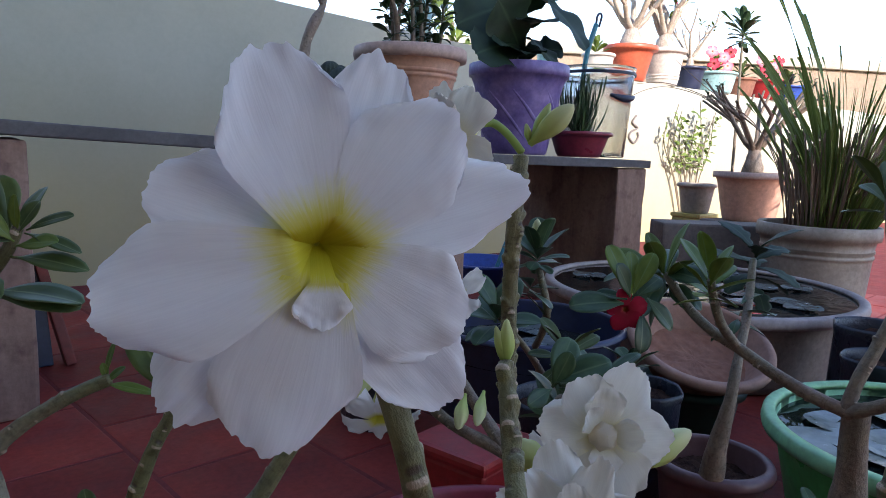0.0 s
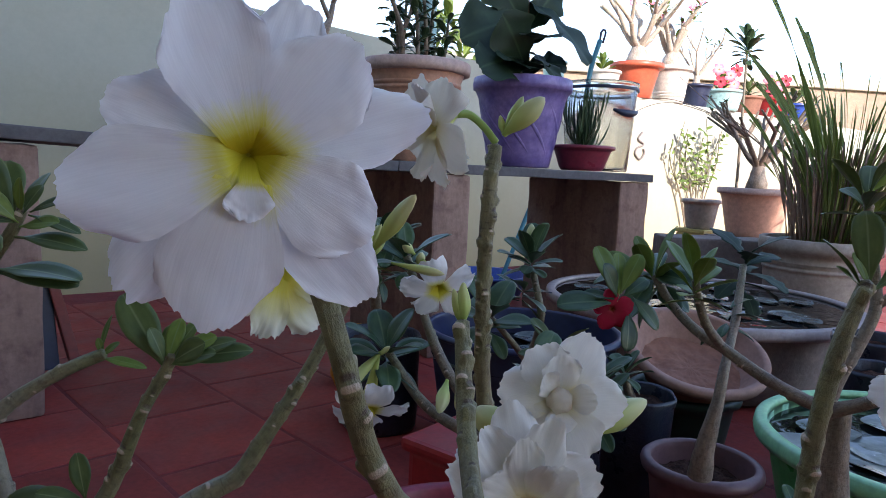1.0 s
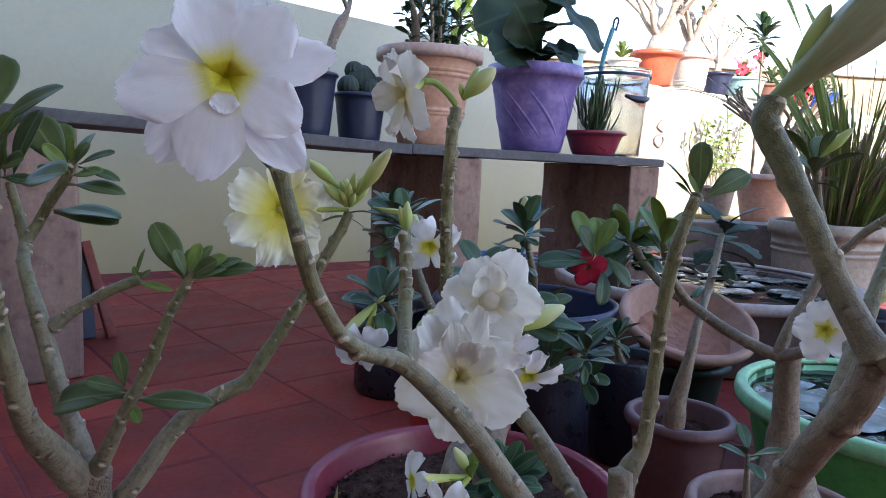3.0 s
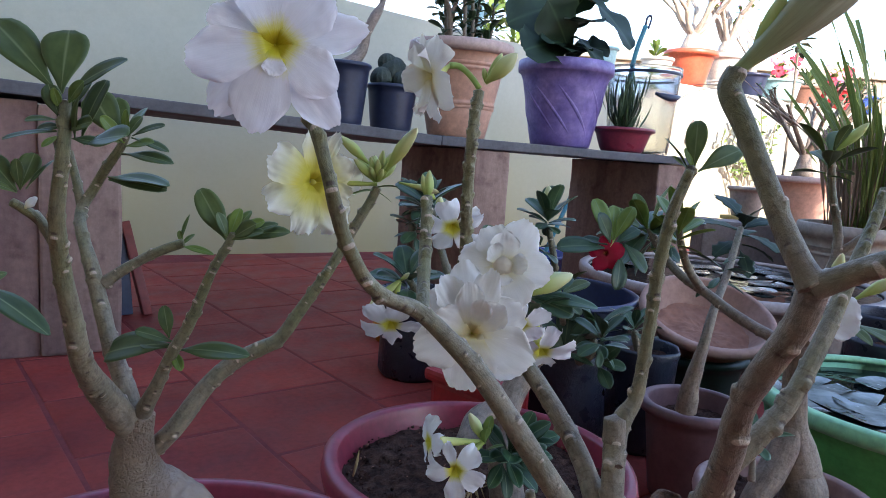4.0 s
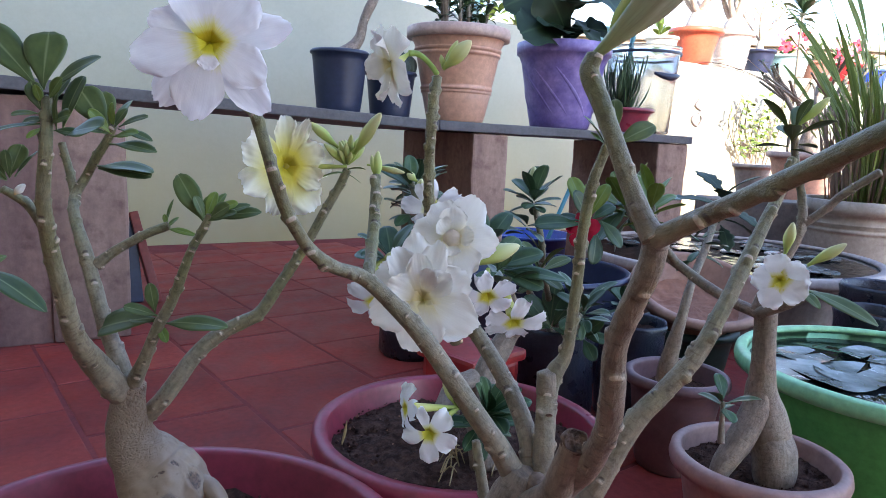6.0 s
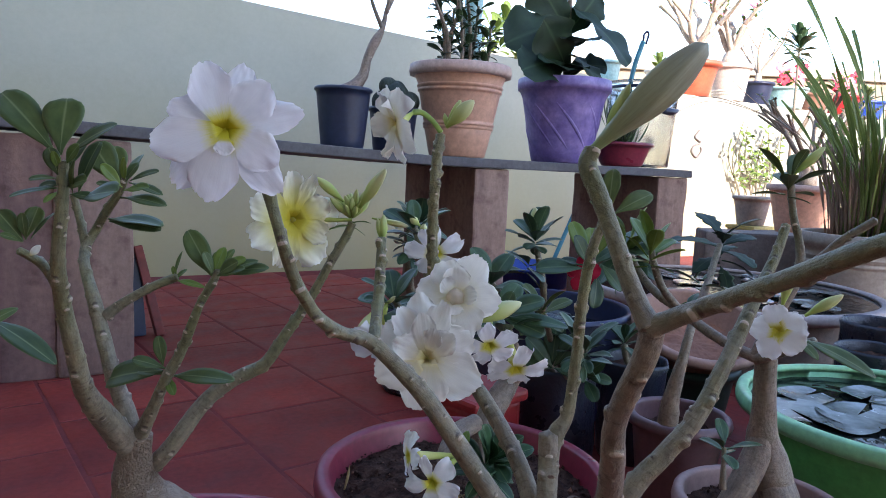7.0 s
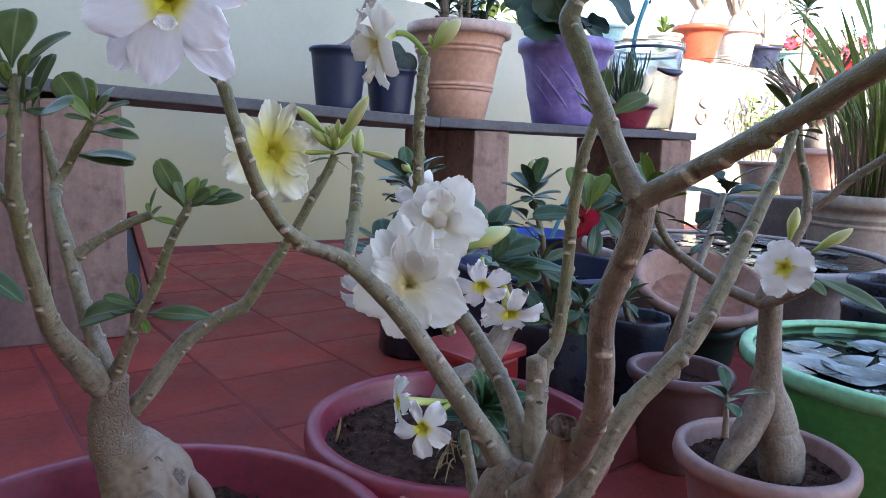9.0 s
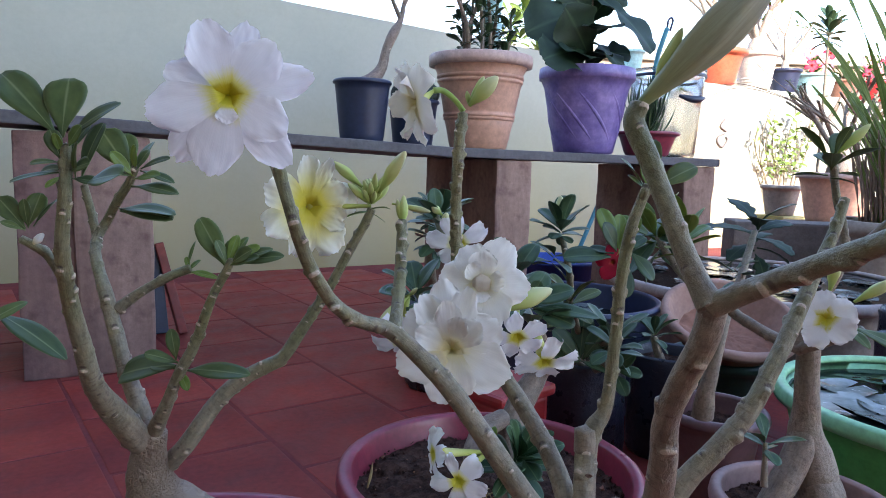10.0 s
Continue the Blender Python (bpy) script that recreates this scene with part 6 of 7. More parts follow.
for k in range(14):
    a0, b0 = rng_s.uniform(0, 6.28), rng_s.uniform(0.02, 0.09)
    c = Vector((0.583, 0.480, 0.158)) + Vector((0.03 * math.cos(a0), 0.03 * math.sin(a0), 0.0))
    d = Vector((rng_s.uniform(-1, 1), rng_s.uniform(-1, 1), 0)) * 0.03
    limb("dry_straw", [(*(c - d), 0.0008), (*(c + Vector((0, 0, rng_s.uniform(0.005, 0.02)))), 0.0009), (*(c + d), 0.0006)], M_STRAW, mid, step=0.006, segs=5, lump=0.0)

limb("dry_straw", [(0.468, 0.612, 0.152, 0.0012), (0.474, 0.616, 0.166, 0.0022), (0.477, 0.617, 0.182, 0.0006)], M_STRAW, mid, step=0.004, segs=6, lump=0.1, seed=2)

# ---- the desert rose in the dusty pink pot ----
right = thing("desert_rose", "desert rose with forked grey roots and a white flower", "plant", (0.985, 0.37, 0.11))
limb("trunk", [(0.993, 0.358, 0.149, 0.0271), (0.989, 0.363, 0.176, 0.0297), (0.983, 0.369, 0.203, 0.0269), (0.975, 0.371, 0.232, 0.0207), (0.972, 0.370, 0.261, 0.0165), (0.967, 0.370, 0.307, 0.0144), (0.962, 0.369, 0.347, 0.0143)], M_BARKGREY, right, age=(0.0, 0.15), lump=0.04, segs=30, seed=71, step=0.004)
limb("root", [(0.975, 0.370, 0.266, 0.0100), (0.969, 0.369, 0.228, 0.0165), (0.955, 0.368, 0.195, 0.0185), (0.935, 0.369, 0.167, 0.0178), (0.914, 0.371, 0.142, 0.0150), (0.898, 0.373, 0.118, 0.0100)], M_BARKGREY, right, age=(0.0, 0.0), lump=0.05, segs=26, seed=72, step=0.004)
limb("root", [(0.989, 0.373, 0.201, 0.0170), (0.990, 0.359, 0.170, 0.0268), (0.988, 0.348, 0.142, 0.0289), (0.982, 0.342, 0.114, 0.0258), (0.975, 0.340, 0.086, 0.0167)], M_BARKGREY, right, age=(0.0, 0.0), lump=0.05, segs=26, seed=79, step=0.004)
limb("branch", [(0.944, 0.372, 0.345, 0.0086), (0.940, 0.401, 0.351, 0.0082), (0.935, 0.444, 0.365, 0.0079), (0.929, 0.489, 0.386, 0.0074), (0.918, 0.526, 0.405, 0.0069), (0.920, 0.566, 0.431, 0.0065), (0.922, 0.594, 0.461, 0.0059)], M_BARKGREY, right, age=(0.0, 0.6), scars=60, segs=16, seed=73)
limb("branch", [(0.928, 0.493, 0.388, 0.0064), (0.904, 0.500, 0.415, 0.0063), (0.888, 0.503, 0.443, 0.0056), (0.877, 0.504, 0.472, 0.0055)], M_BARKGREY, right, age=(0.2, 0.8), scars=80, segs=14, seed=74)
limb("branch", [(0.944, 0.373, 0.347, 0.0084), (0.958, 0.368, 0.383, 0.0078), (0.975, 0.361, 0.416, 0.0078), (0.992, 0.355, 0.456, 0.0071), (0.995, 0.360, 0.494, 0.0058), (0.981, 0.364, 0.533, 0.0051), (0.970, 0.366, 0.577, 0.0051)], M_BARKGREY, right, age=(0.0, 0.8), scars=70, segs=16, seed=75)
limb("branch", [(0.944, 0.372, 0.343, 0.0091), (0.948, 0.347, 0.356, 0.0082), (0.948, 0.324, 0.370, 0.0074), (0.941, 0.294, 0.386, 0.0059)], M_BARKGREY, right, age=(0.0, 0.5), scars=70, segs=16, seed=76)
limb("branch", [(0.993, 0.356, 0.459, 0.0058), (1.009, 0.335, 0.484, 0.0058), (1.018, 0.319, 0.505, 0.0057), (1.033, 0.288, 0.534, 0.0055)], M_BARKGREY, right, age=(0.1, 0.5), scars=70, segs=14, seed=77)
WF = (0.793, 0.245, 0.422)
flower(right, WF, face_to(WF, side=-0.1), flower_row(20, 0.95, 1.10, 0.06, 8), 0.0248, M_PETALS, tube=(0.821, 0.242, 0.426), label="white flower with a yellow eye", seed=81, ruffle=0.0045, tube_r=0.008, frill=0.07, droop=0.18, start=0.0080, depth=0.006, waist=0.45)
leaf_kinds("olive", M_LEAF, length=0.05, width=0.014, curl=0.3, tip=0.5)
for k, (bx, tx) in enumerate((((0.824, 0.240, 0.413), (0.832, 0.162, 0.401)), ((0.821, 0.242, 0.412), (0.802, 0.205, 0.407)))):
    one_leaf(right, bx, tx, (-0.3, -0.45, 0.85), "olive", seed=k)
spindle("bud", (0.811, 0.255, 0.447), (0.811, 0.250, 0.482), 0.0055, M_BUD, right, "fat cream green bud")
spindle("bud", (0.830, 0.241, 0.437), (0.848, 0.213, 0.464), 0.0055, M_BUD, right, "fat cream green bud")
rosette(right, (0.923, 0.600, 0.464), (-0.3, 0.1, 0.9), 9, 0.070, "light", (15, 75), 13, 0.012)
rosette(right, (0.923, 0.600, 0.464), (-0.4, 0.1, 0.6), 10, 0.078, "broad", (65, 125), 14, 0.014)
rosette(right, (0.877, 0.504, 0.475), (0.1, 0.0, 1.0), 11, 0.062, "light", (10, 100), 15, 0.014)
rosette(right, (0.970, 0.367, 0.583), (0.1, 0.0, 1.0), 9, 0.058, "spoon", (20, 100), 16, 0.014)
spindle("bud", (0.970, 0.367, 0.583), (0.997, 0.341, 0.623), 0.006, M_BUDG, right, "large green bud")
leaves_on(right, (((0.813, 0.574, 0.437), (0.75, 0.599, 0.443), "sea", (-0.28, -0.45, 0.85)), ((0.817, 0.572, 0.442), (0.793, 0.599, 0.451), "sea", (-0.33, -0.53, 0.78)), ((0.838, 0.561, 0.444), (0.86, 0.532, 0.41), "sea", (-0.47, -0.36, 0.8)), ((0.832, 0.562, 0.428), (0.817, 0.542, 0.385), "sea", (-0.19, -0.96, 0.22)), ((0.819, 0.572, 0.447), (0.811, 0.596, 0.506), "young", (-0.18, -0.93, 0.32)), ((0.822, 0.571, 0.449), (0.838, 0.586, 0.498), "young", (-0.49, -0.85, 0.22)), ((0.824, 0.569, 0.449), (0.849, 0.562, 0.498), "young", (-0.72, -0.63, 0.3)), ((0.82, 0.571, 0.445), (0.796, 0.567, 0.486), "sea", (-0.18, -0.93, 0.32)), ((0.827, 0.567, 0.444), (0.864, 0.561, 0.47), "sea", (-0.74, -0.46, 0.49))))
RF = (0.815, 0.572, 0.430)
flower(right, RF, face_to(RF, side=0.05), flower_row(10, 1.0, 0.95, 0.06, 9), 0.0225, M_PETALR, tube=(0.838, 0.580, 0.450), label="crimson flower with a yellow eye", seed=91, tube_r=0.006)

# ---- the smaller potted plants between ----
leaf_kinds("wavy", M_FIG, length=0.05, width=0.023, curl=0.7, fold=0.1, tip=0.6, lobes=0.22)
small = thing("desert_rose", "slender desert rose in the small mauve pot", "plant", (1.085, 0.604, 0.14))
limb("trunk", [(0.993, 0.548, 0.186, 0.0168), (0.992, 0.543, 0.229, 0.0131), (1.004, 0.538, 0.294, 0.0083), (1.030, 0.547, 0.346, 0.0066), (1.083, 0.570, 0.395, 0.0062), (1.158, 0.610, 0.460, 0.0053)], M_BARKGREY, small, age=(0.0, 0.5), segs=20, seed=101)
rosette(small, (1.170, 0.613, 0.478), (-0.1, -0.1, 1), 11, 0.088, "wavy", (30, 115), 17, 0.03)
rosette(small, (1.083, 0.581, 0.410), (0.1, 0, 1), 7, 0.060, "dark", (50, 120), 18, 0.02)
seedling = thing("seedling", "tiny leafy seedling in the dusty pink pot", "plant", (0.883, 0.358, 0.184))
limb("stem", [(0.883, 0.357, 0.181, 0.0050), (0.886, 0.361, 0.205, 0.0036), (0.889, 0.365, 0.233, 0.0028)], M_BARKGREY, seedling, age=(0.2, 0.6), segs=10, seed=103)
rosette(seedling, (0.890, 0.365, 0.237), (0, 0, 1), 6, 0.046, "sea", (35, 95), 19, 0.008)
for nm, base, stem, tip, key, ln, n, sd in (
    ("leafy dark desert rose in the black grow bag", (0.965, 1.345, 0.19), [(0.965, 1.345, 0.180, 0.0112), (0.854, 1.188, 0.314, 0.0123), (0.838, 1.165, 0.441, 0.0085)], (0.855, 1.151, 0.445), "broad", 0.085, 18, 20),
    ("young blue green desert rose in a grow bag", (0.985, 0.82, 0.19), [(0.985, 0.82, 0.18, 0.012), (0.938, 0.711, 0.230, 0.0097), (0.948, 0.712, 0.259, 0.0078)], (0.951, 0.712, 0.269), "dark", 0.078, 15, 21),
    ("small desert rose seedling in a grow bag", (1.175, 0.80, 0.18), [(1.175, 0.80, 0.17, 0.010), (1.163, 0.811, 0.207, 0.0091), (1.161, 0.817, 0.229, 0.0079)], (1.161, 0.819, 0.240), "dark", 0.062, 12, 22),
    ("leafy desert rose with a pale bud", (1.19, 1.155, 0.15), [(1.190, 1.130, 0.140, 0.0072), (0.973, 0.853, 0.332, 0.0071), (0.942, 0.844, 0.429, 0.0062)], (0.935, 0.842, 0.452), "sea", 0.068, 15, 23)):
    p = thing("desert_rose", nm, "plant", base)
    limb("stem", stem, M_BARKGREY, p, age=(0.0, 0.6), segs=14, seed=sd, scars=40)
    rosette(p, tip, (0, 0, 1), n, ln, key, (15, 112), sd, 0.010)
    if sd in (20, 23):
        rosette(p, Vector(tip) - Vector((0.01, 0, 0.05)), (0.2, -0.3, 1), 8, ln * 0.9, key, (55, 115), sd + 30, 0.012)
    if sd == 23:
        spindle("bud", tip, Vector(tip) + Vector((-0.005, 0, 0.055)), 0.009, M_BUD, p, "pale green bud")
low = thing("desert_rose", "low leafy desert rose among the grow bags", "plant", (0.985, 0.82, 0.19))
for k, (tip_at, n, ln, key) in enumerate((((0.788, 0.766, 0.386), 10, 0.072, "broad"), ((0.812, 0.658, 0.363), 9, 0.060, "spoon"), ((0.885, 0.631, 0.293), 9, 0.062, "dark"))):
    e = Vector(tip_at)
    b = Vector((0.975 + 0.012 * k, 0.80 + 0.02 * k, 0.185))
    limb("stem", [(*b, 0.008), (*(b.lerp(e, 0.5) + Vector((0, 0, 0.015))), 0.006), (*e, 0.0045)], M_BARKGREY, low, age=(0.0, 0.7), scars=40, segs=12, seed=500 + k)
    rosette(low, e, (-0.2, -0.25, 1.0), n, ln, key, (20, 110), 510 + k, 0.014)
leaves_on(low, (((0.904, 0.734, 0.238), (0.914, 0.74, 0.317), "sea", (-0.72, -0.66, 0.2)), ((0.904, 0.734, 0.233), (0.859, 0.744, 0.291), "sea", (-0.17, -0.89, 0.41)), ((0.909, 0.732, 0.237), (0.925, 0.696, 0.298), "sea", (-0.7, -0.6, 0.39)), ((0.955, 0.703, 0.221), (0.982, 0.665, 0.222), "sea", (-0.41, -0.48, 0.78)), ((0.951, 0.705, 0.219), (0.963, 0.669, 0.259), "sea", (-0.57, -0.55, 0.6)), ((0.955, 0.702, 0.215), (0.944, 0.66, 0.193), "sea", (-0.46, -0.57, 0.68)), ((0.906, 0.733, 0.233), (0.928, 0.685, 0.227), "strapd", (-0.33, -0.53, 0.78)), ((0.903, 0.735, 0.232), (0.845, 0.747, 0.252), "sea", (-0.2, -0.71, 0.68))))
fring = thing("desert_rose", "plant mostly out of view with long green leaves", "plant", (-0.06, 0.62, 0.0))
limb("stem", [(-0.10, 0.70, 0.0, 0.016), (-0.09, 0.67, 0.2, 0.012), (-0.07, 0.62, 0.40, 0.008)], M_BARK, fring, age=(0, 0.6), seed=30)
for k, (bx, tx) in enumerate((((0.086, 0.564, 0.419), (0.142, 0.503, 0.395)), ((0.078, 0.543, 0.411), (0.112, 0.551, 0.433)))):
    one_leaf(fring, bx, tx, (0.1, -0.5, 0.8), "olive", seed=k)

# ---- plants on the bench ----
caud = thing("desert_rose", "leafless bent desert rose in the black nursery pot", "plant", (0.99, 1.95, 0.77))
limb("trunk", [(0.97, 1.94, 0.775, 0.040), (1.01, 1.945, 0.80, 0.026), (1.055, 1.95, 0.845, 0.019), (1.075, 1.955, 0.91, 0.016), (1.10, 1.96, 0.96, 0.018), (1.13, 1.97, 1.01, 0.010), (1.145, 1.98, 1.06, 0.008)], M_BARKGREY, caud, age=(0.0, 0.1), step=0.006, seed=111, scars=20)
for k, pts in enumerate(([(1.13, 1.97, 1.01, 0.008), (1.10, 1.98, 1.08, 0.006), (1.085, 1.99, 1.14, 0.005)], [(1.145, 1.98, 1.06, 0.007), (1.18, 2.0, 1.12, 0.006), (1.19, 2.0, 1.18, 0.005)], [(1.145, 1.98, 1.06, 0.007), (1.15, 1.97, 1.12, 0.005), (1.13, 1.97, 1.20, 0.004)])):
    limb("branch", pts, M_BARKGREY, caud, age=(0.0, 0.3), step=0.006, segs=10, seed=112 + k)
cactus = thing("cactus", "clump of round dark grey-green cactus heads", "cactus", (1.19, 1.985, 0.745))
for k, (dx, dy, dz, r) in enumerate(((0.0, 0.0, 0.05, 0.05), (0.045, -0.02, 0.035, 0.036), (-0.045, -0.01, 0.03, 0.038), (0.01, -0.045, 0.025, 0.034), (0.02, 0.03, 0.075, 0.034), (-0.02, 0.01, 0.085, 0.03))):
    prof = [(r * math.sin(math.pi * i / 12), -r * math.cos(math.pi * i / 12)) for i in range(13)]
    part("head", lathe("head", prof, M_CACTUS, (1.19 + dx, 1.985 + dy, 0.745 + dz), 44, ribs=15, rib_depth=0.0022, rib_span=(1, 12)), cactus)
shrub = thing("shrub", "bushy dark blue-green succulent in the terracotta pot", "plant", (1.415, 1.93, 0.90))
rs = random.Random(9)
for k in range(9):
    a = k * 2.4
    q = 0.02 + 0.075 * math.sqrt(k / 9)
    bx, by = 1.415 + q * math.cos(a), 1.93 + q * math.sin(a)
    hh = rs.uniform(0.12, 0.36)
    tx, ty = bx + rs.uniform(-0.05, 0.05) + 0.03 * math.cos(a), by + rs.uniform(-0.05, 0.05)
    limb("stem", [(bx, by, 0.885, 0.007), ((bx + tx) / 2 + 0.01, (by + ty) / 2, 0.885 + hh * 0.5, 0.006), (tx, ty, 0.885 + hh, 0.004)], M_BARKGREY, shrub, age=(0.0, 0.8), step=0.015, segs=8, seed=120 + k)
    for j in range(4):
        f = 0.3 + 0.23 * j
        rosette(shrub, (bx + (tx - bx) * f, by + (ty - by) * f, 0.885 + hh * f), (0, 0, 1), 7, 0.060, "dark", (25, 105), 31 + k * 4 + j, 0.03)
limb("branch", [(1.345, 1.90, 0.885, 0.010), (1.335, 1.89, 0.99, 0.009), (1.30, 1.88, 1.06, 0.006), (1.26, 1.87, 1.12, 0.004)], M_BARKGREY, shrub, age=(0, 0.2), step=0.01, segs=10, seed=140)
limb("branch", [(1.335, 1.89, 0.99, 0.008), (1.36, 1.88, 1.07, 0.005), (1.345, 1.87, 1.15, 0.004)], M_BARKGREY, shrub, age=(0, 0.2), step=0.01, segs=10, seed=141)
bottle = thing("bottle", "pale teal plastic bottle upturned in the pot", "bottle", (1.50, 2.0, 0.90))
part("body", lathe("body", [(0.0, 0.0), (0.03, 0.0), (0.034, 0.01), (0.034, 0.16), (0.030, 0.20), (0.034, 0.24), (0.034, 0.33), (0.0, 0.34)], M_AQUA, (1.50, 2.0, 0.885), 28), bottle)

def fiddle_leaf(name, mat, seed):
    """A large fig leaf: a waist near the foot, a broad wavy end that droops."""
    rng = random.Random(seed)
    nv, nu = 16, 8
    verts, uvs, faces = [], [], []
    for i in range(nv + 1):
        v = i / nv
        hw = 0.0175 * (0.18 + 0.82 * math.sin(min(v / 0.68, 1.0) * math.pi / 2) ** 1.2) * (1 - 0.22 * math.exp(-((v - 0.42) / 0.12) ** 2))
        if v > 0.68:
            hw *= math.sqrt(max(0.0, 1 - ((v - 0.68) / 0.325) ** 2))
        hw *= 1 + 0.10 * math.sin(v * 19 + seed)
        for j in range(nu + 1):
            u = j / nu * 2 - 1
            z = -0.012 * v * v + 0.10 * abs(u) * hw + 0.0016 * math.sin(v * 16 + seed * 2 + u * 2) * abs(u)
            verts.append((hw * u, 0.05 * v * (1 - 0.05 * v), z))
            uvs.append((j / nu, v))
    row = nu + 1
    for i in range(nv):
        for j in range(nu):
            a = i * row + j
            faces.append((a, a + 1, a + row + 1, a + row))
    return mesh_of(name, verts, faces, mat, True, uvs)


LEAVES["fiddle"] = [fiddle_leaf("leaf", M_FIG, q) for q in range(4)]
fig = thing("fiddle_leaf_fig", "fig with large dark drooping leaves in the purple pot", "plant", (1.905, 1.96, 0.88))
limb("stem", [(1.905, 1.96, 0.875, 0.011), (1.91, 1.965, 1.10, 0.010), (1.90, 1.96, 1.45, 0.008)], M_BARKGREY, fig, age=(0.0, 0.6), step=0.02, segs=10, seed=150)
leaves_on(fig, (((1.92, 1.96, 1.19), (2.075, 1.735, 1.03), "fiddle", (0.1, -0.55, 0.8)), ((1.914, 1.97, 1.14), (1.625, 1.93, 1.06), "fiddle", (-0.2, -0.85, 0.4)), ((1.91, 1.957, 0.99), (1.650, 1.84, 0.97), "fiddle", (-0.4, -0.8, 0.5)), ((1.914, 1.957, 1.02), (1.93, 1.78, 0.95), "fiddle", (0.2, -0.8, 0.5)), ((1.905, 1.956, 0.96), (1.727, 1.83, 1.08), "fiddle", (-0.5, -0.8, 0.1)), ((1.904, 1.97, 1.10), (1.743, 1.95, 1.28), "fiddle", (-0.5, -0.85, 0.1)), ((1.911, 1.962, 1.04), (1.84, 1.77, 1.09), "fiddle", (-0.3, -0.75, 0.6)), ((1.899, 1.957, 0.94), (1.74, 1.82, 1.00), "fiddle", (-0.3, -0.6, 0.75)), ((1.905, 1.97, 1.22), (1.76, 1.90, 1.33), "fiddle", (-0.5, -0.8, 0.3)), ((1.91, 1.97, 1.10), (2.02, 1.90, 1.26), "fiddle", (-0.1, -0.95, 0.2)), ((1.908, 1.95, 0.93), (1.85, 1.82, 0.99), "fiddle", (-0.2, -0.5, 0.85)), ((1.912, 1.96, 0.97), (2.03, 1.86, 1.00), "fiddle", (0.2, -0.8, 0.5))))
tuft = thing("grass_tuft", "fine spiky grass in the shallow red bowl", "plant", (2.139, 1.865, 0.69))
leaf_kinds("blade", M_LEAFD, length=0.05, width=0.0016, thick=0.0001, curl=0.8, fold=0.4, tip=0.3)
for k in range(90):
    a, q = k * 2.4, rs.uniform(0.2, 1.3)
    d = Vector((math.cos(a) * q, math.sin(a) * q, 1.0)).normalized() * rs.uniform(0.14, 0.24)
    b = Vector((2.139 + rs.uniform(-0.03, 0.03), 1.865 + rs.uniform(-0.03, 0.03), 0.675))
    one_leaf(tuft, b, b + d, (math.cos(a), math.sin(a), 0.1), "blade", seed=k)

# ---- lemongrass and the plants by the sunlit wall ----
grass = thing("lemongrass", "tall arching lemongrass with dry purplish stalks", "plant", (2.81, 1.28, 0.36))
leaf_kinds("lemon", M_GRASS, length=0.05, width=0.00040, thick=0.00003, curl=0.6, fold=0.5, tip=0.35)
leaf_kinds("stalk", M_GRASSBASE, length=0.05, width=0.0012, thick=0.0001, curl=0.1, fold=0.5, tip=0.4)
for k in range(210):
    a, q = k * 2.39996, rs.uniform(0.02, 0.34)
    d = Vector((math.cos(a) * q + 0.10, math.sin(a) * q - 0.10, 1.0)).normalized() * rs.uniform(0.35, 0.72 if k % 9 else 0.98)
    b = Vector((2.85 + 0.13 * math.cos(a) * rs.random(), 1.24 + 0.13 * math.sin(a) * rs.random(), 0.35))
    one_leaf(grass, b, b + d, (-math.cos(a), -math.sin(a), 0.5), "lemon", seed=k)
for k in range(170):
    a, q = k * 2.39996, rs.uniform(0.02, 0.22)
    d = Vector((math.cos(a) * q, math.sin(a) * q, 1.0)).normalized() * rs.uniform(0.2, 0.42)
    b = Vector((2.84 + 0.14 * math.cos(a) * rs.random(), 1.28 + 0.13 * math.sin(a) * rs.random(), 0.35))
    one_leaf(grass, b, b + d, (-math.cos(a), -math.sin(a), 0.5), "stalk", seed=k)


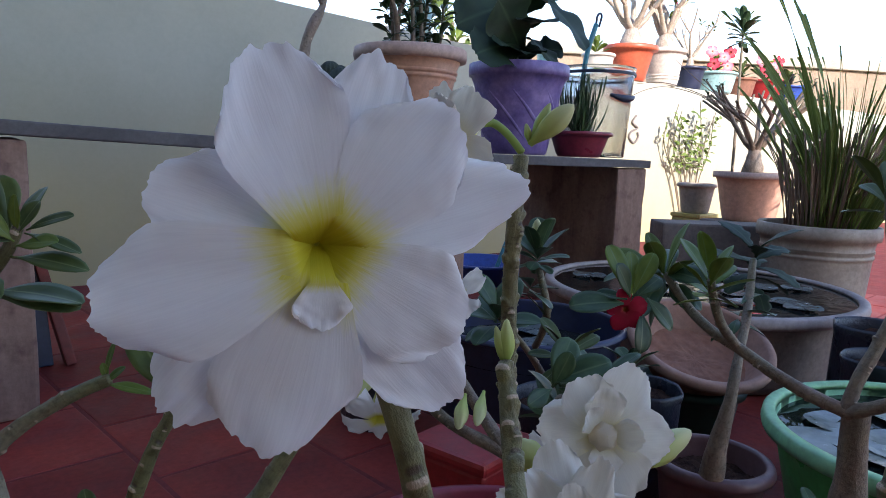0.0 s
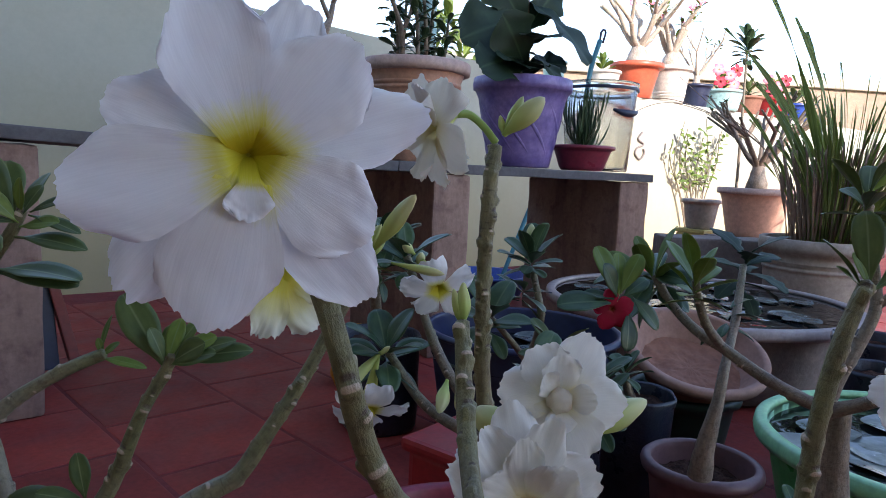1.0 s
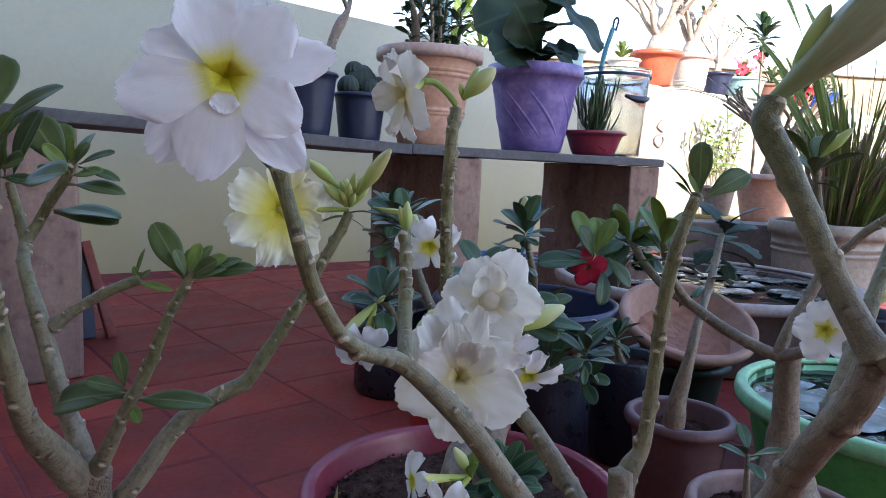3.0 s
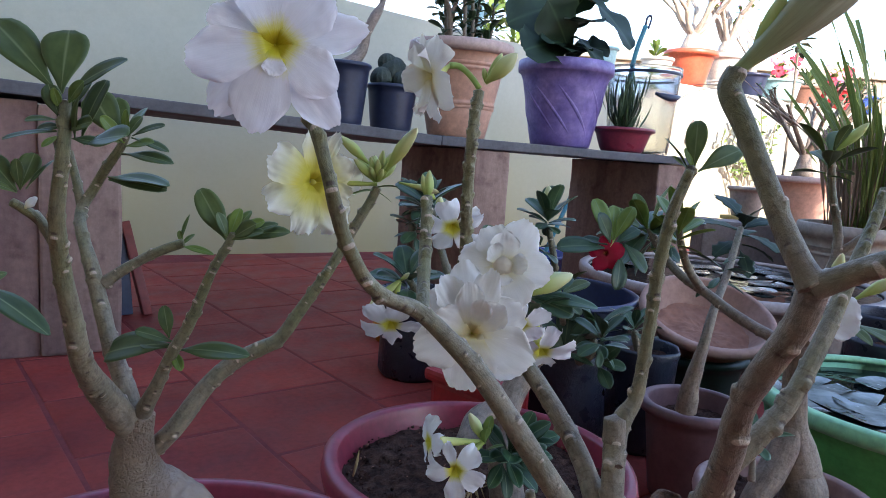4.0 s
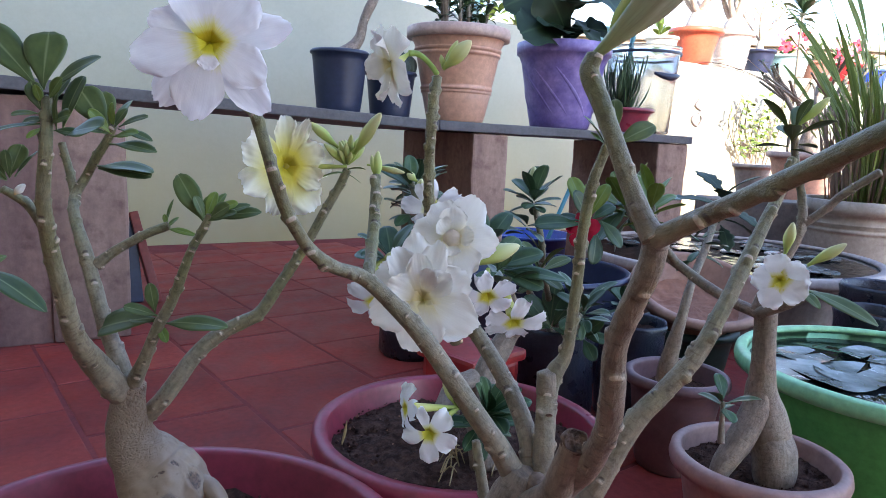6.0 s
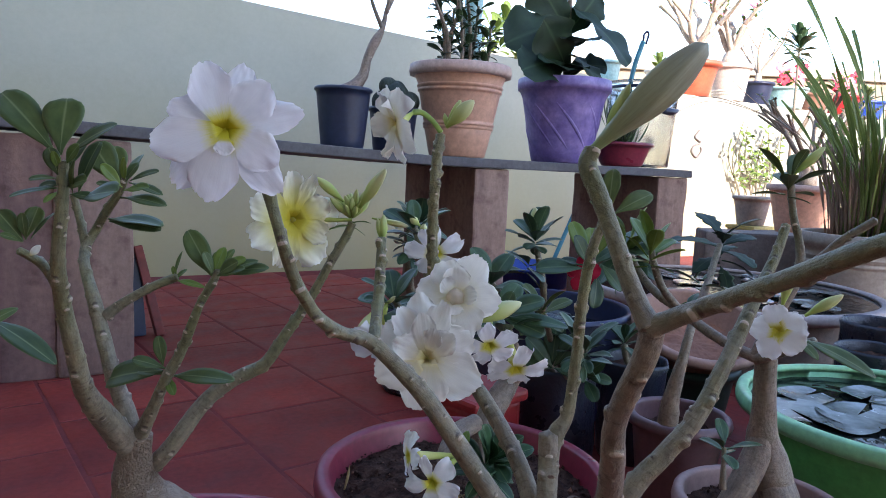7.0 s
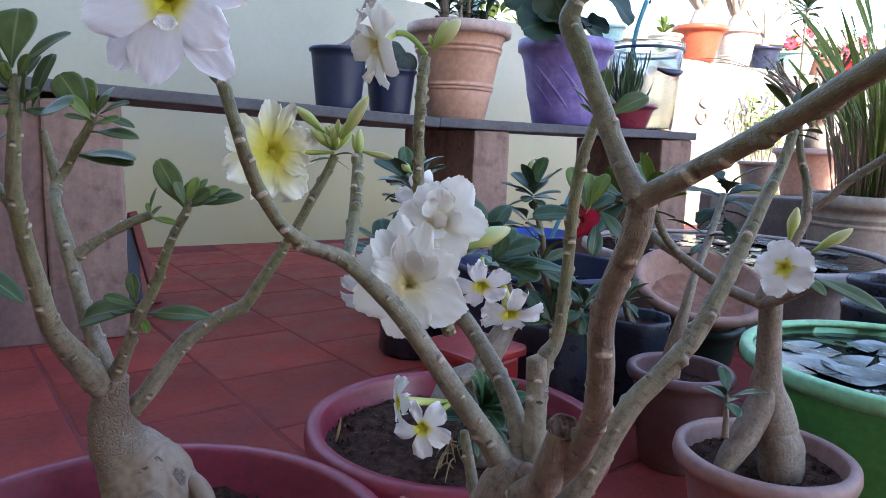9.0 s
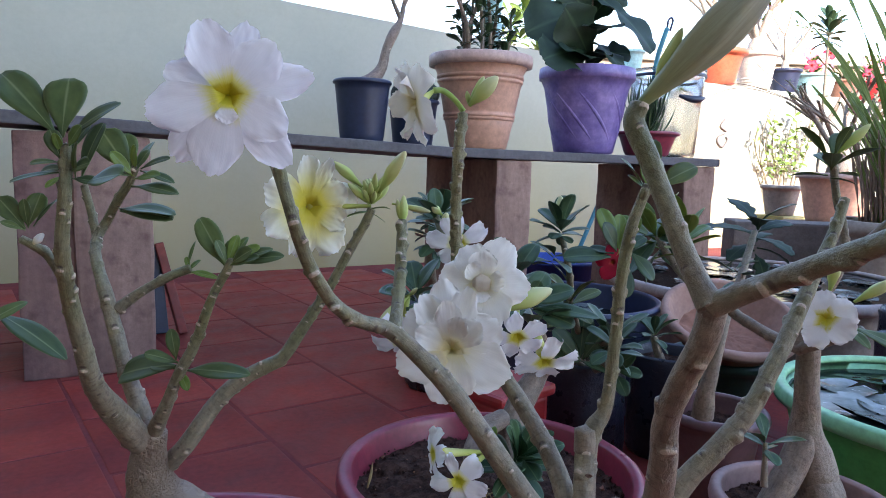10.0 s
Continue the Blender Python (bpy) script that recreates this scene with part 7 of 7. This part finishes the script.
def bare_tree(name, label, at, height, spread, seed, leafy=0, key="light", ln=0.04, petals=0, thick=0.02, mat=None, boughs=7, shoots=2):
    """A small forked desert rose: swollen foot, limbs that split again and again, a few leaves or flowers at the tips."""
    p = thing(name, label, "plant", at)
    rng = random.Random(seed)
    limb("trunk", [(at[0], at[1], at[2], thick * 1.9), (at[0], at[1], at[2] + height * 0.12, thick * 1.7), (at[0], at[1], at[2] + height * 0.3, thick * 0.8)], mat or M_BARKGREY, p, age=(0, 0), step=0.01, segs=14, lump=0.12, seed=seed)
    tips = []
    for k in range(boughs):
        a = k * 2.4 + rng.uniform(-0.3, 0.3)
        e1 = Vector((at[0] + spread * 0.4 * math.cos(a), at[1] + spread * 0.4 * math.sin(a), at[2] + height * rng.uniform(0.5, 0.65)))
        s = Vector((at[0], at[1], at[2] + height * 0.24))
        limb("branch", [(*s, thick * 0.6), (*((s + e1) / 2 + Vector((rng.uniform(-.01, .01), rng.uniform(-.01, .01), -0.01))), thick * 0.45), (*e1, thick * 0.38)], mat or M_BARKGREY, p, age=(0, 0.2), step=0.012, segs=8, seed=seed + k)
        for j in range(shoots):
            b = a + rng.uniform(-0.9, 0.9)
            e2 = e1 + Vector((spread * rng.uniform(0.2, 0.6) * math.cos(b), spread * rng.uniform(0.2, 0.6) * math.sin(b), height * rng.uniform(0.15, 0.42)))
            limb("twig", [(*e1, thick * 0.34), (*((e1 + e2) / 2 + Vector((rng.uniform(-.012, .012), rng.uniform(-.012, .012), 0))), thick * 0.26), (*e2, thick * 0.2)], mat or M_BARKGREY, p, age=(0, 0.4), step=0.014, segs=7, seed=seed + k * 3 + j)
            tips.append(e2)
    for i, t in enumerate(tips):
        if i < leafy:
            rosette(p, t, (0, 0, 1), 5, ln, key, (25, 95), seed + i, 0.01)
        if i < petals:
            n = Vector((rng.uniform(-1, 1), -1, rng.uniform(0, 1)))
            flower(p, t + Vector((0, 0, 0.03)), n, flower_row(i * 20, 1.0, 0.9, 0.05, seed + i), 0.030, M_PETALP, tube=t, seed=seed + i)
    return p


bare_tree("desert_rose", "forked dark desert rose in the terracotta pot", (3.39, 1.88, 0.54), 0.46, 0.30, 201, leafy=14, key="dark", ln=0.035, thick=0.026, boughs=9, shoots=4)
tall = thing("shrub", "thin upright plant with a dark leafy head", "plant", (3.45, 2.02, 0.30))
limb("stem", [(3.45, 2.02, 0.30, 0.008), (3.46, 2.03, 0.8, 0.007), (3.48, 2.05, 1.22, 0.005)], M_BARKGREY, tall, age=(0, 0.5), step=0.02, segs=8, seed=210)
rosette(tall, (3.48, 2.05, 1.28), (0, 0, 1), 26, 0.11, "dark", (10, 115), 40, 0.05)
leaf_kinds("pale", M_LEAFL, length=0.05, width=0.024, curl=0.3)
vine = thing("vine", "thin climbing vine with sparse pale leaves on the sunlit wall", "vine", (4.75, 3.17, 0.0))
for k in range(9):
    x0 = 4.45 + 0.075 * k
    pts = [(4.78 + 0.02 * k, 3.17, 0.0, 0.006), (0.5 * (x0 + 4.78) + rs.uniform(-0.05, 0.05), 3.165, 0.40, 0.005), (x0 + rs.uniform(-0.04, 0.04), 3.16, 0.70, 0.004), (x0 + rs.uniform(-0.08, 0.08), 3.15, rs.uniform(0.85, 1.05), 0.003)]
    limb("stem", pts, M_BARKGREY, vine, age=(0, 0.8), step=0.03, segs=6, seed=220 + k)
    for j in range(7):
        f = 0.30 + 0.10 * j + rs.uniform(-0.03, 0.03)
        a, b = Vector(pts[1][:3]), Vector(pts[3][:3])
        rosette(vine, a.lerp(b, f) + Vector((rs.uniform(-0.05, 0.05), -0.02, 0)), (rs.uniform(-0.5, 0.5), -0.6, 0.8), 3, 0.060, "pale", (40, 100), 240 + k * 7 + j, 0.02)
seedhead = thing("grass_stalk", "thin arching dry grass stalks leaning before the sunlit wall", "plant", (2.93, 1.50, 0.36))
for k, (x, y, z) in enumerate(((2.74, 2.18, 0.98), (2.95, 2.05, 1.10), (2.78, 2.30, 0.88))):
    limb("stalk", [(2.92 + 0.02 * k, 1.42, 0.34, 0.0022), (2.94, 1.60, 0.72, 0.002), (0.5 * (2.92 + x), 0.5 * (1.7 + y), 0.92, 0.0016), (x, y, z - 0.05, 0.001)], M_GRASSBASE, seedhead, step=0.03, segs=6, seed=260 + k)

# ---- pots along the top of the sunlit wall ----
TOP = 1.126
pot("plant_pot", "orange red plastic pot on the sunlit wall", (4.18, 3.30), 0.165, 0.105, 0.24, M_ORANGE, rim_h=0.035, rim_out=0.02, z0=TOP, seed=21)
pot("plant_pot", "white plastic pot with a ribbed foot on the wall", (4.56, 3.30), 0.145, 0.105, 0.26, M_WHITEPOT, rim_h=0.03, rim_out=0.014, z0=TOP, bands=(0.05, 0.07), seed=22)
pot("plant_pot", "small white pot of yellow foliage on the wall", (3.84, 3.29), 0.105, 0.085, 0.15, M_WHITEPOT, rim_h=0.02, z0=TOP + 0.002, seed=23)
pot("plant_pot", "black plastic pot on the wall", (4.90, 3.31), 0.115, 0.085, 0.17, M_BLACK, z0=TOP, seed=24)
pot("plant_pot", "pale aqua plastic pot on the sunlit wall", (5.24, 3.31), 0.165, 0.130, 0.16, M_AQUA, z0=TOP, seed=25)
pot("plant_pot", "clay pot on the wall", (5.62, 3.31), 0.120, 0.090, 0.15, M_CLAY, z0=TOP, seed=26)
pot("plant_pot", "bright red plastic pot on the wall", (5.98, 3.31), 0.170, 0.130, 0.16, M_REDPL, z0=TOP, seed=27)
pot("plant_pot", "blue plastic pot on the wall", (6.38, 3.31), 0.150, 0.120, 0.15, M_BLUE, z0=TOP, seed=28)
bare_tree("desert_rose", "pale forked desert rose with pink flowers on the wall", (4.18, 3.30, TOP + 0.21), 0.55, 0.34, 301, leafy=3, petals=7, thick=0.045, mat=M_BARKPALE)
bare_tree("desert_rose", "leafy desert rose with pink flowers on the wall", (4.56, 3.30, TOP + 0.22), 0.50, 0.22, 321, leafy=12, petals=7, thick=0.045, ln=0.07, mat=M_BARKPALE)
bare_tree("desert_rose", "small bare desert rose with few leaves on the wall", (4.90, 3.31, TOP + 0.13), 0.42, 0.28, 341, leafy=4, thick=0.018, ln=0.06, mat=M_BARKPALE)
for k, (x, key, n, ln) in enumerate(((3.84, "light", 18, 0.10), (5.24, "light", 20, 0.11), (5.62, "spoon", 18, 0.12), (5.98, "light", 26, 0.16), (6.38, "spoon", 16, 0.13))):
    b = thing("shrub", "leafy yellow-green pot plant on the sunlit wall" if key == "light" else "leafy green pot plant on the sunlit wall", "plant", (x, 3.31, TOP + 0.13))
    limb("stem", [(x, 3.31, TOP + 0.12, 0.008), (x, 3.31, TOP + 0.2, 0.006)], M_BARKGREY, b, step=0.02, segs=8)
    rosette(b, (x, 3.31, TOP + 0.2), (0, 0, 1), n, ln, key, (5, 110), 50 + k, 0.04)
    if k in (1, 3):
        for j in range(6):
            a = j * 1.1
            c = Vector((x + 0.10 * math.cos(a), 3.27 + 0.05 * math.sin(a), TOP + 0.22 + 0.05 * (j % 3)))
            flower(b, c, (-0.6, -0.8, 0.2), flower_row(j * 13, 1.0, 0.9, 0.05, j), 0.045, M_PETALR if j % 2 else M_PETALP, tube=(x, 3.31, TOP + 0.18), seed=j)
pot("plant_pot", "pale aqua plastic pot on the terrace wall", (3.37, 3.295), 0.075, 0.06, 0.13, M_AQUA, z0=1.156, seed=29)
bush = thing("bush", "bright green leafy bush beyond the wall", "bush", (2.923, 3.70, 0.2))
limb("stem", [(2.923, 3.70, 0.0, 0.02), (2.923, 3.70, 1.405, 0.012)], M_BARKGREY, bush, step=0.03, segs=8)
for k in range(16):
    q = Vector((2.923 + rs.uniform(-0.28, 0.28), 3.70 + rs.uniform(-0.1, 0.1), 1.405 + rs.uniform(-0.12, 0.16)))
    rosette(bush, q, (0, -0.3, 1), 7, 0.14, "light", (20, 110), 400 + k, 0.03)

# ---- floor tiles, one by one ----
tile_me = box_mesh("tile", (0.2920, 0.2920, 0.014), M_TILE, 0.0030, 0.0005, 3, 7)
TURN_TILES = radians(7.0)
tm = Matrix.Translation((0.512, 1.02, -0.014)) @ Matrix.Rotation(TURN_TILES, 4, "Z")
for i in range(-8, 13):
    for j in range(-8, 11):
        c = tm @ Vector((0.30 * (i + 0.5), 0.30 * (j + 0.5) + (0.15 if i % 2 else 0.0), 0.0))
        if -1.45 < c.x < 3.75 and -0.75 < c.y < 3.05:
            k = (i * 13 + j * 7) % 5 - 2
            placed("tile", tile_me, floor, Matrix.Translation((c.x, c.y, -0.0142 + 0.0003 * k)) @ Matrix.Rotation(TURN_TILES + 0.004 * k, 4, "Z"))
